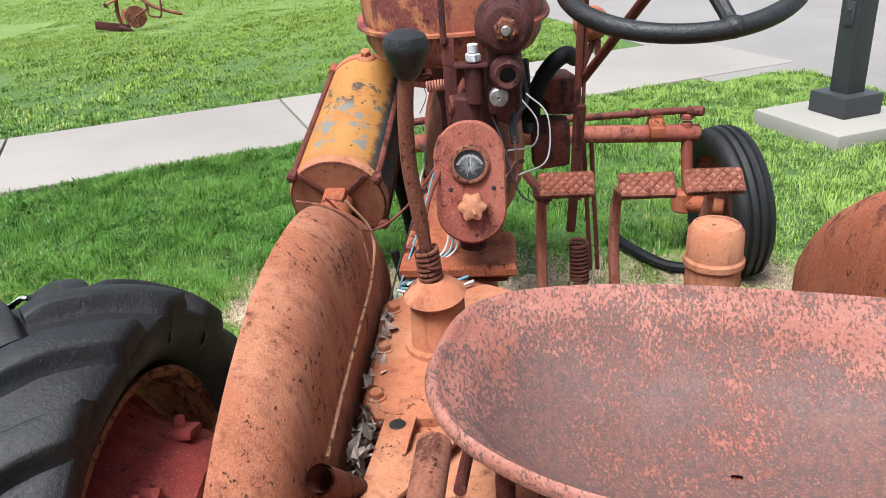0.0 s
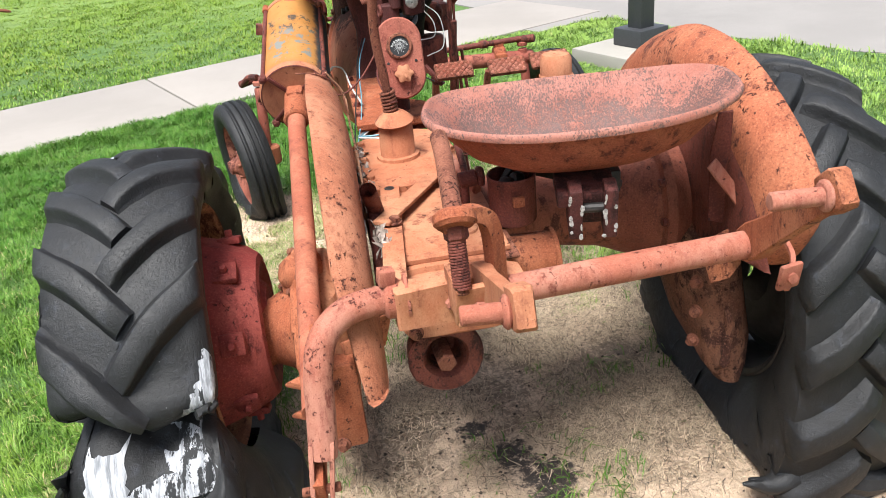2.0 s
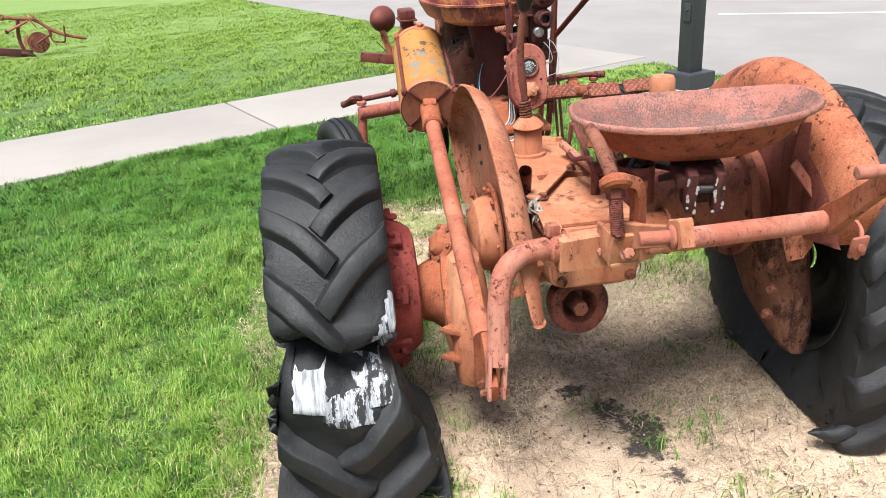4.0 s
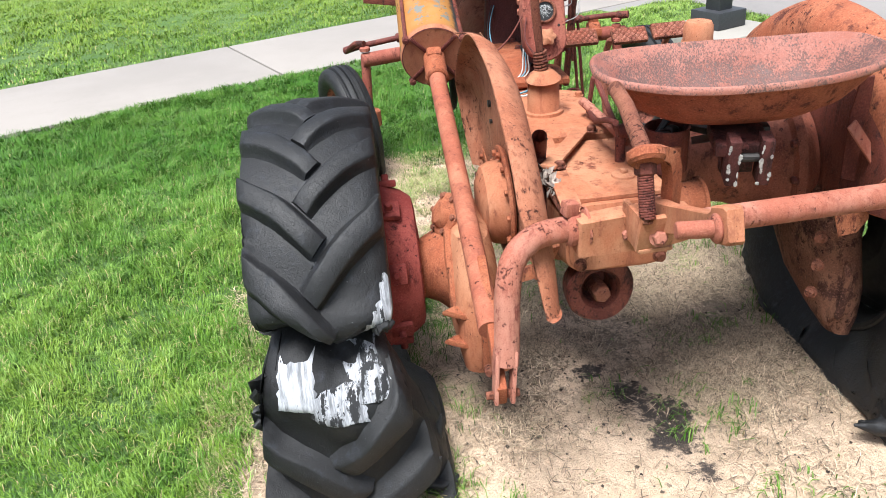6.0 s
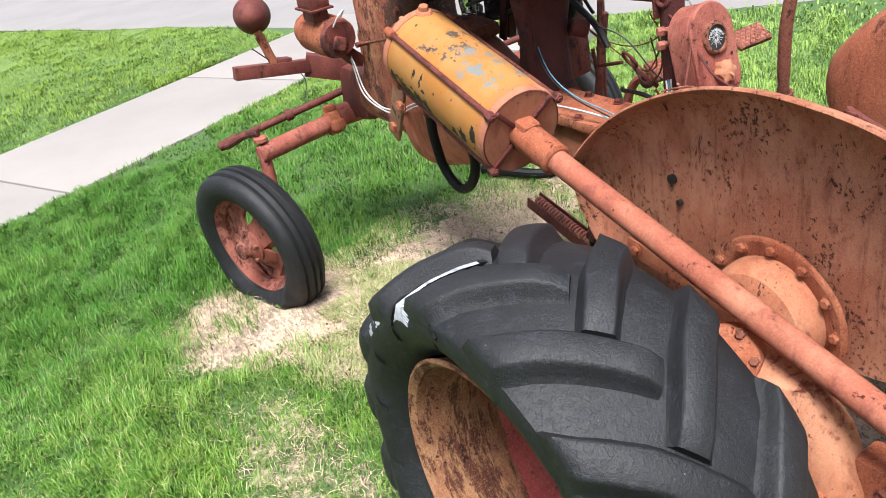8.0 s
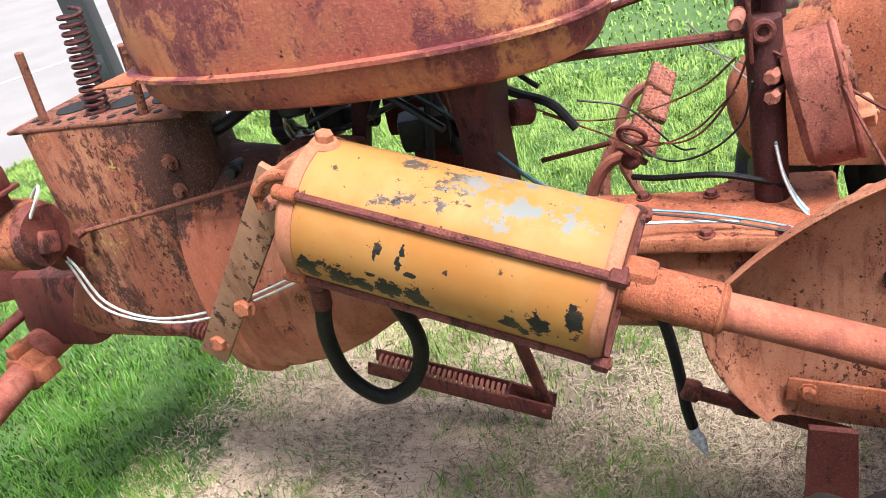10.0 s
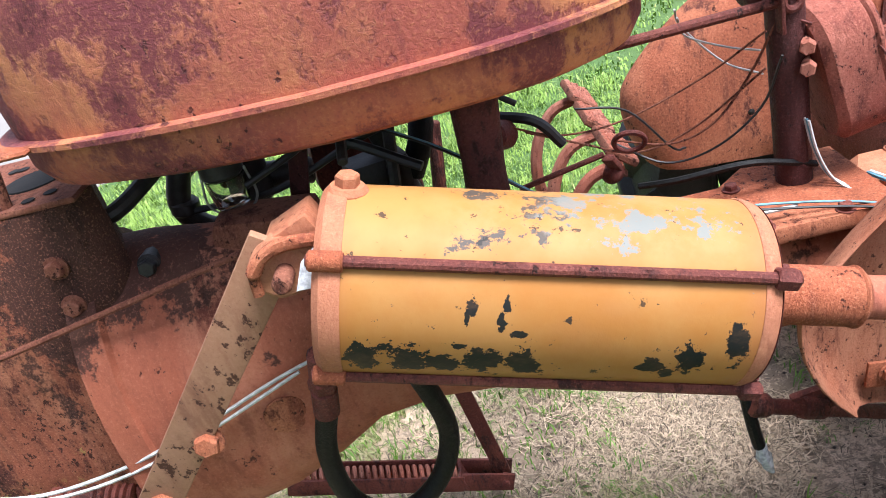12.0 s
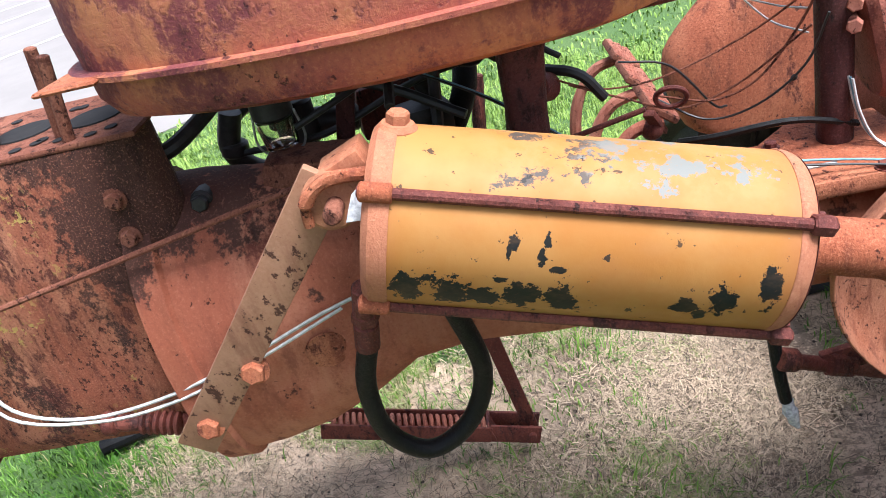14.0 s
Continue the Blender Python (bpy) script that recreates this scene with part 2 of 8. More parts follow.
def yellow_paint():
    """Yellow cylinder paint with flaked dark and pale blue patches."""
    n = Nodes("chipped_yellow_paint", 0.6)
    n.bsdf.inputs["Specular IOR Level"].default_value = 0.25
    big, mid, fine = n.noise(7, 5), n.noise(26, 7, 0.72), n.noise(120, 4, 0.7)
    c = n.mix(n.ramp(big, 0.35, 0.65), (0.63, 0.255, 0.05), (0.69, 0.33, 0.09))
    sep = n.node("ShaderNodeSeparateXYZ")
    n.link(n.co, sep.inputs[0])
    # orange blush towards both ends of the barrel, where the caps rub
    ends = n.ramp(n.math("ABSOLUTE", sep.outputs["Y"]), 0.195, 0.245)
    c = n.mix(n.math("MULTIPLY", ends, 0.65), c, (0.62, 0.22, 0.09))
    # flaked crown: dark grey primer ahead, chalky pale blue behind
    field = n.noise(21, 8, 0.75, (1, 0.8, 1), (4, 4, 1))
    along = n.math("ABSOLUTE", n.math("ADD", sep.outputs["Y"], 0.06))
    zone = n.math("MULTIPLY", n.ramp(sep.outputs["Z"], 0.062, 0.104), n.ramp(along, 0.22, 0.12))
    bleach = n.math("MULTIPLY", zone, n.ramp(mid, 0.40, 0.6))
    c = n.mix(n.math("MULTIPLY", bleach, 0.25), c, (0.66, 0.42, 0.20))
    level = n.math("ADD", field, n.math("MULTIPLY", n.math("SUBTRACT", zone, 1.0), 0.16))
    flake = n.ramp(level, 0.512, 0.535)
    ahead = n.ramp(n.math("ADD", sep.outputs["Y"], n.math("MULTIPLY", n.math("SUBTRACT", mid, 0.5), 0.2)), -0.03, 0.01)
    primer = n.mix(ahead, (0.27, 0.32, 0.31), (0.06, 0.07, 0.073))
    c = n.mix(n.math("MULTIPLY", flake, 0.9), c, primer)
    # chips down to the black undercoat: along, height, half length, half height of each
    ragged = n.math("MULTIPLY", n.math("SUBTRACT", n.math("ADD", n.noise(38, 5, 0.7, (1, 1, 1), (1, 0, 5)), n.math("MULTIPLY", n.noise(110, 5, 0.75, (1, 1, 1), (2, 6, 5)), 0.6)), 0.8), 3.4)
    black = None
    for cy, cz, ay, az in ((0.189, -0.040, 0.019, 0.021), (0.145, -0.040, 0.021, 0.022), (0.105, -0.046, 0.024, 0.015), (0.063, -0.036, 0.021, 0.018), (0.020, -0.040, 0.018, 0.019), (0.090, -0.016, 0.008, 0.005), (0.078, 0.030, 0.006, 0.009), (0.083, 0.020, 0.003, 0.012), (0.042, 0.034, 0.004, 0.010), (0.046, 0.016, 0.005, 0.010), (0.027, 0.002, 0.008, 0.005), (-0.022, 0.020, 0.005, 0.005), (-0.117, -0.036, 0.012, 0.010), (-0.156, -0.024, 0.015, 0.019), (-0.206, -0.004, 0.014, 0.022), (-0.141, -0.050, 0.008, 0.008)):
        u = n.math("MULTIPLY", n.math("SUBTRACT", sep.outputs["Y"], cy), 1 / ay)
        v = n.math("MULTIPLY", n.math("SUBTRACT", sep.outputs["Z"], cz), 1 / az)
        d = n.math("ADD", n.math("MULTIPLY", u, u), n.math("MULTIPLY", v, v))
        black = d if black is None else n.math("MINIMUM", black, d)
    black = n.ramp(n.math("ADD", n.math("SQRT", black), ragged), 1.04, 0.98)
    chips = n.ramp(n.noise(55, 5, 0.7, (1, 1, 1), (9, 3, 2)), 0.645, 0.66)
    c = n.mix(n.math("MAXIMUM", black, n.math("MULTIPLY", chips, 0.85)), c, (0.016, 0.018, 0.017))
    c = n.mix(n.math("MULTIPLY", n.ramp(fine, 0.6, 0.8), 0.3), c, (0.55, 0.20, 0.05))
    c = n.mix(n.math("MULTIPLY", n.ramp(n.noise(13, 6, 0.7, (1, 0.5, 1), (3, 1, 7)), 0.5, 0.7), 0.16), c, (0.62, 0.31, 0.14))
    # the flank towards the engine was never repainted
    flank = n.ramp(n.math("ADD", sep.outputs["X"], n.math("MULTIPLY", n.math("SUBTRACT", mid, 0.5), 0.05)), 0.070, 0.082)
    c = n.mix(flank, c, n.mix(n.ramp(mid, 0.5, 0.56), (0.055, 0.085, 0.095), (0.20, 0.09, 0.05)))
    n.color(c, 0.47, 1.0)
    n.bump(n.math("SUBTRACT", n.math("MULTIPLY", fine, 0.3), n.math("MAXIMUM", black, chips)), 0.4, 0.002)
    return n.mat


CAPP = paint("peach_orange_cap_paint", (0.52, 0.215, 0.11), (0.62, 0.32, 0.165), (0.24, 0.08, 0.05), 0.22, 0.45, 1.3, grain=0.5, relief=0.003)
YELLOW = yellow_paint()


def rubber(name, base=0.012, rough=0.56, dusty=0.65, gloss=0.42):
    n = Nodes(name, rough)
    n.bsdf.inputs["Specular IOR Level"].default_value = gloss
    big, fine = n.noise(9, 6, 0.65), n.noise(160, 5, 0.7)
    dust = n.ramp(n.noise(28, 7, 0.75, (1, 1, 1), (4, 1, 1)), 0.52, 0.75)
    c = n.mix(n.ramp(big, 0.35, 0.7), (base * 0.8, base * 0.82, base * 0.88), (base * 1.35, base * 1.38, base * 1.46))
    c = n.mix(n.math("MULTIPLY", dust, dusty), c, (0.047, 0.054, 0.072))
    # scuffed grey grain and scattered pale specks of grit
    c = n.mix(n.math("MULTIPLY", n.ramp(fine, 0.55, 0.72), 0.28 * dusty), c, (0.085, 0.09, 0.102))
    grit = n.ramp(n.noise(130, 3, 0.6, (1, 1, 1), (6, 3, 9)), 0.735, 0.755)
    c = n.mix(n.math("MULTIPLY", grit, dusty), c, (0.34, 0.34, 0.35))
    n.color(c)
    check = n.ramp(n.noise(70, 4, 0.7, (1, 1, 0.4), (2, 2, 2)), 0.47, 0.50)
    n.bump(n.math("ADD", n.math("ADD", fine, n.math("MULTIPLY", dust, 0.5)), n.math("MULTIPLY", check, 0.35)), 0.5, 0.003)
    return n.mat


RUBBER = rubber("weathered_tyre_rubber")
RUBBER_F = rubber("front_tyre_rubber", 0.010, 0.6, 0.5)
BLACK = rubber("black_plastic", 0.018, 0.4, 0.15)
HOSE = rubber("rubber_hose", 0.006, 0.55, 0.05, 0.2)


def plain(name, col, rough=0.6, metal=0.0, grain=60, var=0.25, bump=0.2):
    n = Nodes(name, rough, metal)
    f = n.noise(grain, 5, 0.65)
    c = n.mix(n.ramp(f, 0.35, 0.68), tuple(v * (1 - var) for v in col), tuple(min(1, v * (1 + var)) for v in col))
    n.color(c)
    n.bump(f, bump, 0.002)
    return n.mat


CHIPW = plain("worn_white_paint", (0.52, 0.50, 0.47), 0.8, 0, 160, 0.4, 0.5)
PLY = plain("bare_tyre_cord", (0.62, 0.63, 0.65), 0.85, 0, 120, 0.35, 0.6)


def cord_mat(name="frayed_tyre_cord", cover=0.485):
    """Threadbare cord: pale fibres with dark rubber left between."""
    n = Nodes(name, 0.85)
    strands, tears = n.noise(60, 5, 0.7, (1, 0.12, 0.12)), n.noise(30, 6, 0.75, (1.4, 0.6, 0.6), (3, 3, 3))
    c = n.mix(n.ramp(strands, 0.35, 0.6), (0.20, 0.21, 0.225), (0.66, 0.68, 0.72))
    n.color(n.mix(n.ramp(n.math("ADD", n.math("MULTIPLY", tears, 0.6), n.math("MULTIPLY", strands, 0.4)), cover, cover + 0.045), c, (0.02, 0.021, 0.023)))
    n.bump(strands, 0.8, 0.004)
    return n.mat


PLY_L = cord_mat()
PLY_W = cord_mat("bared_white_tyre_cord", 0.58)
PLY_M = cord_mat("worn_grey_tyre_cord", 0.515)
FRIM = paint("flaky_reddish_rim_rust", (0.33, 0.105, 0.062), (0.47, 0.20, 0.13), (0.13, 0.042, 0.03), 0.6, 0.75, 1.6)
WIRE_W = plain("white_wire", (0.66, 0.66, 0.63), 0.5)
WIRE_B = plain("blue_wire", (0.15, 0.36, 0.46), 0.5)
WIRE_K = plain("black_wire", (0.02, 0.02, 0.02), 0.5)
# greasy iron; also the painted-in dark of holes and of the right wheel
GREASE_SHADE = plain("grease_and_shade_black", (0.028, 0.024, 0.022), 0.55, 0.2, 40, 0.5, 0.5)
# black of the flat bore discs: the shadow of deep holes as colour
BORE = plain("shadow_black_bore", (0.007, 0.006, 0.006), 0.95, 0, 40, 0.4, 0.3)
POSTP = plain("dark_grey_post_paint", (0.05, 0.053, 0.058), 0.45, 0.0, 90, 0.15, 0.1)
ALU = plain("dull_aluminium", (0.42, 0.42, 0.40), 0.45, 0.7, 80, 0.3, 0.3)
LEAF = plain("dry_leaf", (0.48, 0.40, 0.34), 0.9, 0, 40, 0.5, 0.4)
def straw_mat():
    n = Nodes("dry_straw", 0.9)
    rnd = n.node("ShaderNodeNewGeometry").outputs["Random Per Island"]
    c = n.mix(rnd, (0.11, 0.08, 0.053), (0.80, 0.62, 0.43))
    n.color(n.mix(n.ramp(rnd, 0.10, 0.06), c, (0.09, 0.07, 0.05)), 0.78)
    return n.mat


STRAW = straw_mat()


def clod_mat():
    n = Nodes("earth_clods", 0.95)
    rnd = n.node("ShaderNodeNewGeometry").outputs["Random Per Island"]
    n.color(n.mix(n.ramp(rnd, 0.35, 0.95), (0.055, 0.040, 0.029), (0.80, 0.62, 0.44)))
    return n.mat


CLOD = clod_mat()
SCREEN = plain("gauge_face_black", (0.02, 0.021, 0.022), 0.5, 0, 60, 0.2, 0.0)
PRINT = plain("gauge_print_white", (0.7, 0.72, 0.7), 0.6, 0, 60, 0.05, 0.0)


def glass_mat():
    m = bpy.data.materials.new("clear_glass")
    m.use_nodes = True
    b = m.node_tree.nodes["Principled BSDF"]
    b.inputs["Transmission Weight"].default_value, b.inputs["Roughness"].default_value = 1.0, 0.03
    b.inputs["IOR"].default_value = 1.45
    return m


GLASS = glass_mat()


def grass_mat():
    n = Nodes("lawn_grass_blades", 0.5)
    info = n.node("ShaderNodeNewGeometry")
    rnd = info.outputs["Random Per Island"]
    patch, broad = n.noise(1.5, 4, 0.6), n.noise(0.5, 3, 0.5)
    c = n.mix(n.ramp(patch, 0.35, 0.65), (0.142, 0.295, 0.050), (0.265, 0.42, 0.095))
    c = n.mix(n.math("MULTIPLY", n.ramp(broad, 0.4, 0.65), 0.35), c, (0.35, 0.45, 0.09))
    tufts = n.noise(7, 5, 0.7, (1, 1, 1), (4, 2, 0))
    c = n.mix(n.math("MULTIPLY", n.ramp(tufts, 0.56, 0.38), 0.6), c, (0.07, 0.19, 0.028))
    c = n.mix(n.math("MULTIPLY", n.ramp(rnd, 0.5, 0.0), 0.6), c, (0.05, 0.16, 0.022))
    c = n.mix(n.math("MULTIPLY", n.ramp(rnd, 0.62, 0.9), 0.6), c, (0.42, 0.62, 0.21))
    c = n.mix(n.ramp(rnd, 0.95, 0.965), c, (0.62, 0.52, 0.30))
    gs = n.node("ShaderNodeSeparateXYZ")
    n.link(n.co, gs.inputs[0])
    # the lawn beyond the walk is drier
    c = n.mix(n.math("MULTIPLY", n.ramp(gs.outputs["Y"], 5.3, 8.0), 0.5), c, (0.30, 0.40, 0.07))
    # lawn right of the tractor is paled to give its sunlit look
    c = n.mix(n.math("MULTIPLY", n.ramp(gs.outputs["X"], 0.5, 1.6), 0.5), c, (0.44, 0.60, 0.18))
    # darker green turf from about y 2.3 up to the walk
    green_level = n.math("MULTIPLY", n.ramp(n.math("ADD", gs.outputs["Y"], n.math("MULTIPLY", n.math("SUBTRACT", broad, 0.5), 1.6)), 2.3, 3.4), n.ramp(gs.outputs["Y"], 5.6, 5.2))
    c = n.mix(n.math("MULTIPLY", n.math("MULTIPLY", green_level, n.ramp(gs.outputs["X"], 0.9, 0.3)), 0.55), c, (0.05, 0.17, 0.022))
    n.color(c, 0.60, 1.12)
    n.bsdf.inputs["Specular IOR Level"].default_value = 0.2
    return n.mat


def ground_mat():
    """Lawn soil and sandy bare earth; bare is painted per vertex by the ground builder as real wear of the turf."""
    n = Nodes("lawn_and_bare_earth", 0.95)
    at = n.node("ShaderNodeAttribute")
    at.attribute_name = "bare"
    bare = at.outputs["Fac"]
    big, mid, fine = n.noise(1.2, 5, 0.6), n.noise(9, 6, 0.7), n.noise(130, 5, 0.75)
    green = n.mix(n.ramp(big, 0.35, 0.65), (0.15, 0.32, 0.055), (0.29, 0.45, 0.12))
    green = n.mix(n.math("MULTIPLY", n.ramp(n.noise(60, 5, 0.8), 0.42, 0.7), 0.5), green, (0.09, 0.22, 0.03))
    green = n.mix(n.math("MULTIPLY", n.ramp(mid, 0.5, 0.75), 0.35), green, (0.38, 0.48, 0.14))
    far = n.node("ShaderNodeSeparateXYZ")
    n.link(n.co, far.inputs[0])
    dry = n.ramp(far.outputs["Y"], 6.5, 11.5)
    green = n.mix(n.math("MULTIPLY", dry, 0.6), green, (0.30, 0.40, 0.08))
    # shade between the blades, mixed into the turf colour; less far off
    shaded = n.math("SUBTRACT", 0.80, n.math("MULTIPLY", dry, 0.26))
    earth = n.mix(n.ramp(mid, 0.38, 0.62), (0.72, 0.535, 0.375), (0.57, 0.42, 0.285))
    earth = n.mix(n.math("MULTIPLY", n.ramp(fine, 0.50, 0.68), 0.34), earth, (0.26, 0.195, 0.14))
    # damp crumbly mould in swarms
    crumb = n.math("ADD", n.noise(70, 6, 0.8, (1, 0.35, 1), (5, 3, 0)), n.math("MULTIPLY", n.math("SUBTRACT", n.noise(3.2, 4, 0.6, (1, 1, 1), (1, 4, 0)), 0.5), 0.55))
    gsep = n.node("ShaderNodeSeparateXYZ")
    n.link(n.co, gsep.inputs[0])
    damp = n.math("ADD", n.math("MULTIPLY", n.ramp(gsep.outputs["Y"], 0.40, 0.95), 0.74), 0.12)
    earth = n.mix(n.math("MULTIPLY", n.ramp(n.noise(5.5, 8, 0.74, (1, 1, 1), (2, 7, 0)), 0.57, 0.66), damp), earth, (0.22, 0.165, 0.115))
    earth = n.mix(n.math("MULTIPLY", n.ramp(crumb, 0.52, 0.58), n.math("MULTIPLY", damp, 0.75)), earth, (0.125, 0.092, 0.064))
    # darker speckled earth under the thatch, in the area below the tractor
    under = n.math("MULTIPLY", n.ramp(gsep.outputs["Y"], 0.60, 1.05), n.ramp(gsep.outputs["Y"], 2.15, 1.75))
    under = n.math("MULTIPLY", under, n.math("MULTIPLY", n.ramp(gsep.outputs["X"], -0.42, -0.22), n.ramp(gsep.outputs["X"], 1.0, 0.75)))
    dark_speckle = n.ramp(n.math("ADD", n.noise(4.2, 5, 0.7, (1, 1, 1), (9, 2, 0)), n.math("MULTIPLY", n.math("SUBTRACT", n.noise(85, 4, 0.8), 0.5), 0.7)), 0.42, 0.56)
    earth = n.mix(n.math("MULTIPLY", n.math("MULTIPLY", dark_speckle, under), 0.72), earth, (0.10, 0.075, 0.055))
    st = n.node("ShaderNodeAttribute")
    st.attribute_name = "oil"
    oily = n.ramp(n.math("ADD", st.outputs["Fac"], n.math("MULTIPLY", n.math("SUBTRACT", n.noise(34, 8, 0.82), 0.5), 2.4)), 0.52, 0.90)
    earth = n.mix(oily, earth, (0.055, 0.042, 0.035))
    edge = n.math("ADD", bare, n.math("MULTIPLY", n.math("SUBTRACT", n.noise(14, 6, 0.75), 0.5), 0.9))
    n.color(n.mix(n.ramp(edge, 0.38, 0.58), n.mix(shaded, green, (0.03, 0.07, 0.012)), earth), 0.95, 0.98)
    n.bump(n.math("ADD", fine, n.math("MULTIPLY", mid, 1.5)), 0.9, 0.012)
    return n.mat


def concrete(name, base, seed=0):
    n = Nodes(name, 0.9)
    big, mid, fine = n.noise(0.8, 5, 0.6, (1, 1, 1), (seed, 0, 0)), n.noise(7, 6, 0.7), n.noise(90, 5, 0.75)
    c = n.mix(n.ramp(big, 0.35, 0.65), base, tuple(v * 0.88 for v in base))
    c = n.mix(n.math("MULTIPLY", n.ramp(mid, 0.5, 0.75), 0.3), c, tuple(v * 0.78 for v in base))
    c = n.mix(n.math("MULTIPLY", n.ramp(fine, 0.5, 0.75), 0.2), c, tuple(v * 0.7 for v in base))
    n.color(c)
    n.bump(fine, 0.4, 0.002)
    return n.mat


def weed_mat():
    n = Nodes("thin_regrowth", 0.6)
    rnd = n.node("ShaderNodeNewGeometry").outputs["Random Per Island"]
    c = n.mix(rnd, (0.26, 0.34, 0.09), (0.56, 0.54, 0.22))
    n.color(n.mix(n.ramp(rnd, 0.8, 0.85), c, (0.60, 0.50, 0.30)))
    return n.mat


WEED = weed_mat()
GRASS, GROUND = grass_mat(), ground_mat()
WALKC = concrete("sidewalk_concrete", (0.385, 0.348, 0.312))
LOTC = concrete("parking_concrete", (0.325, 0.303, 0.283), 3)
PADC = concrete("pad_concrete", (0.40, 0.377, 0.33), 6)


# ---------------------------------------------------------------- mesh building
def V(*a):
    return Vector(a)


class Shape:
    """Gathers verts and faces of one mesh, in world metres."""

    def __init__(self):
        self.v, self.f = [], []

    def add(self, verts, faces, m=None):
        o = len(self.v)
        self.v += [tuple(m @ Vector(p)) if m else tuple(p) for p in verts]
        self.f += [tuple(o + i for i in f) for f in faces]
        return self

    def rings(self, rings, close=False, caps=True):
        """Skin a row of rings of equal length; each ring closed."""
        n = len(rings[0])
        verts = [p for r in rings for p in r]
        k = len(rings)
        faces = []
        for a in range(k if close else k - 1):
            b = (a + 1) % k
            for i in range(n):
                j = (i + 1) % n
                faces.append((a * n + i, a * n + j, b * n + j, b * n + i))
        if caps and not close:
            faces += [tuple(range(n - 1, -1, -1)), tuple((k - 1) * n + i for i in range(n))]
        return self.add(verts, faces)

    def strips(self, rows, closed_rows=False):
        """Skin open rows of points."""
        n, k = len(rows[0]), len(rows)
        faces = []
        for a in range(k if closed_rows else k - 1):
            b = (a + 1) % k
            for i in range(n - 1):
                faces.append((a * n + i, a * n + i + 1, b * n + i + 1, b * n + i))
        return self.add([p for r in rows for p in r], faces)

    def tube(self, pts, r, seg=10, caps=True):
        """A round bar along points; r one radius or one for each point."""
        pts = [Vector(p) for p in pts]
        rad = r if isinstance(r, (list, tuple)) else [r] * len(pts)
        rings, side = [], None
        for i, p in enumerate(pts):
            d = (pts[min(i + 1, len(pts) - 1)] - pts[max(i - 1, 0)]).normalized()
            if side is None:
                side = d.orthogonal().normalized()
            side = (side - d * side.dot(d))
            side = side.normalized() if side.length > 1e-5 else d.orthogonal().normalized()
            up = d.cross(side)
            rings.append([p + (side * math.cos(t) + up * math.sin(t)) * rad[i] for t in (2 * math.pi * k / seg for k in range(seg))])
        return self.rings(rings, False, caps)

    def rod(self, a, b, r, seg=12, bevel=0.0, r2=None):
        """A straight round bar with softened ends."""
        a, b = Vector(a), Vector(b)
        r2 = r if r2 is None else r2
        d = (b - a).normalized()
        e = bevel or min(r, r2) * 0.18
        return self.tube([a, a + d * 1e-5, a + d * e, b - d * e, b - d * 1e-5, b], [max(r - e, 1e-4) * 0.999, r - e, r, r2, r2 - e, (r2 - e) * 0.999], seg)

    def lathe(self, prof, a, axis, seg=32, close=False):
        """Turn (along, radius) pairs about the axis through a."""
        axis = Vector(axis).normalized()
        s = axis.orthogonal().normalized()
        u = axis.cross(s)
        a = Vector(a)
        rings = [[a + axis * h + (s * math.cos(t) + u * math.sin(t)) * r for t in (2 * math.pi * k / seg for k in range(seg))] for h, r in prof]
        return self.rings(rings, close, not close)

    def box(self, c, size, rot=(0, 0, 0), bevel=0.004, taper=(1, 1), m=None):
        """A softened block; taper scales its top in x and y."""
        bm = bmesh.new()
        bmesh.ops.create_cube(bm, size=1)
        for v in bm.verts:
            k = v.co.z + 0.5
            v.co = Vector((v.co.x * size[0] * (1 + (taper[0] - 1) * k), v.co.y * size[1] * (1 + (taper[1] - 1) * k), v.co.z * size[2]))
        if bevel:
            bmesh.ops.bevel(bm, geom=bm.edges[:], offset=min(bevel, min(size) * 0.45), segments=2, affect="EDGES", profile=0.6)
        bm.verts.index_update()
        t = (m or Matrix.Identity(4)) @ pose(*c, *rot)
        self.add([v.co for v in bm.verts], [[v.index for v in f.verts] for f in bm.faces], t)
        bm.free()
        return self

    def plate(self, outline, thick, m, bevel=0.003):
        """A flat plate: outline in the local xy plane, thick along local z, edges softened."""
        n = len(outline)
        c = Vector((sum(p[0] for p in outline) / n, sum(p[1] for p in outline) / n))

        def ring(z, e):
            out = []
            for p in outline:
                q = Vector(p)
                d = (q - c)
                q = q - d.normalized() * e
                out.append(m @ Vector((q.x, q.y, z)))
            return out

        h = thick / 2
        b = min(bevel, h * 0.9)
        return self.rings([ring(-h, b), ring(-h + b, 0), ring(h - b, 0), ring(h, b)])

    def bar(self, a, b, wide, thick, up=(0, 0, 1), bevel=0.003):
        """A flat bar from a to b; thick is measured along up."""
        a, b, up = Vector(a), Vector(b), Vector(up)
        d = b - a
        y = d.normalized()
        x = y.cross(up).normalized()
        z = x.cross(y)
        m = Matrix.Translation((a + b) / 2) @ Matrix((x, y, z)).transposed().to_4x4()
        return self.box((0, 0, 0), (wide, d.length, thick), bevel=bevel, m=m)

    def ball(self, c, r, seg=16, squash=(1, 1, 1), rows=10):
        c = Vector(c)
        rings = []
        for i in range(rows + 1):
            t = math.pi * i / rows
            t = min(max(t, 0.02), math.pi - 0.02)
            rings.append([c + Vector((r * squash[0] * math.sin(t) * math.cos(p), r * squash[1] * math.sin(t) * math.sin(p), -r * squash[2] * math.cos(t))) for p in (2 * math.pi * k / seg for k in range(seg))])
        return self.rings(rings)

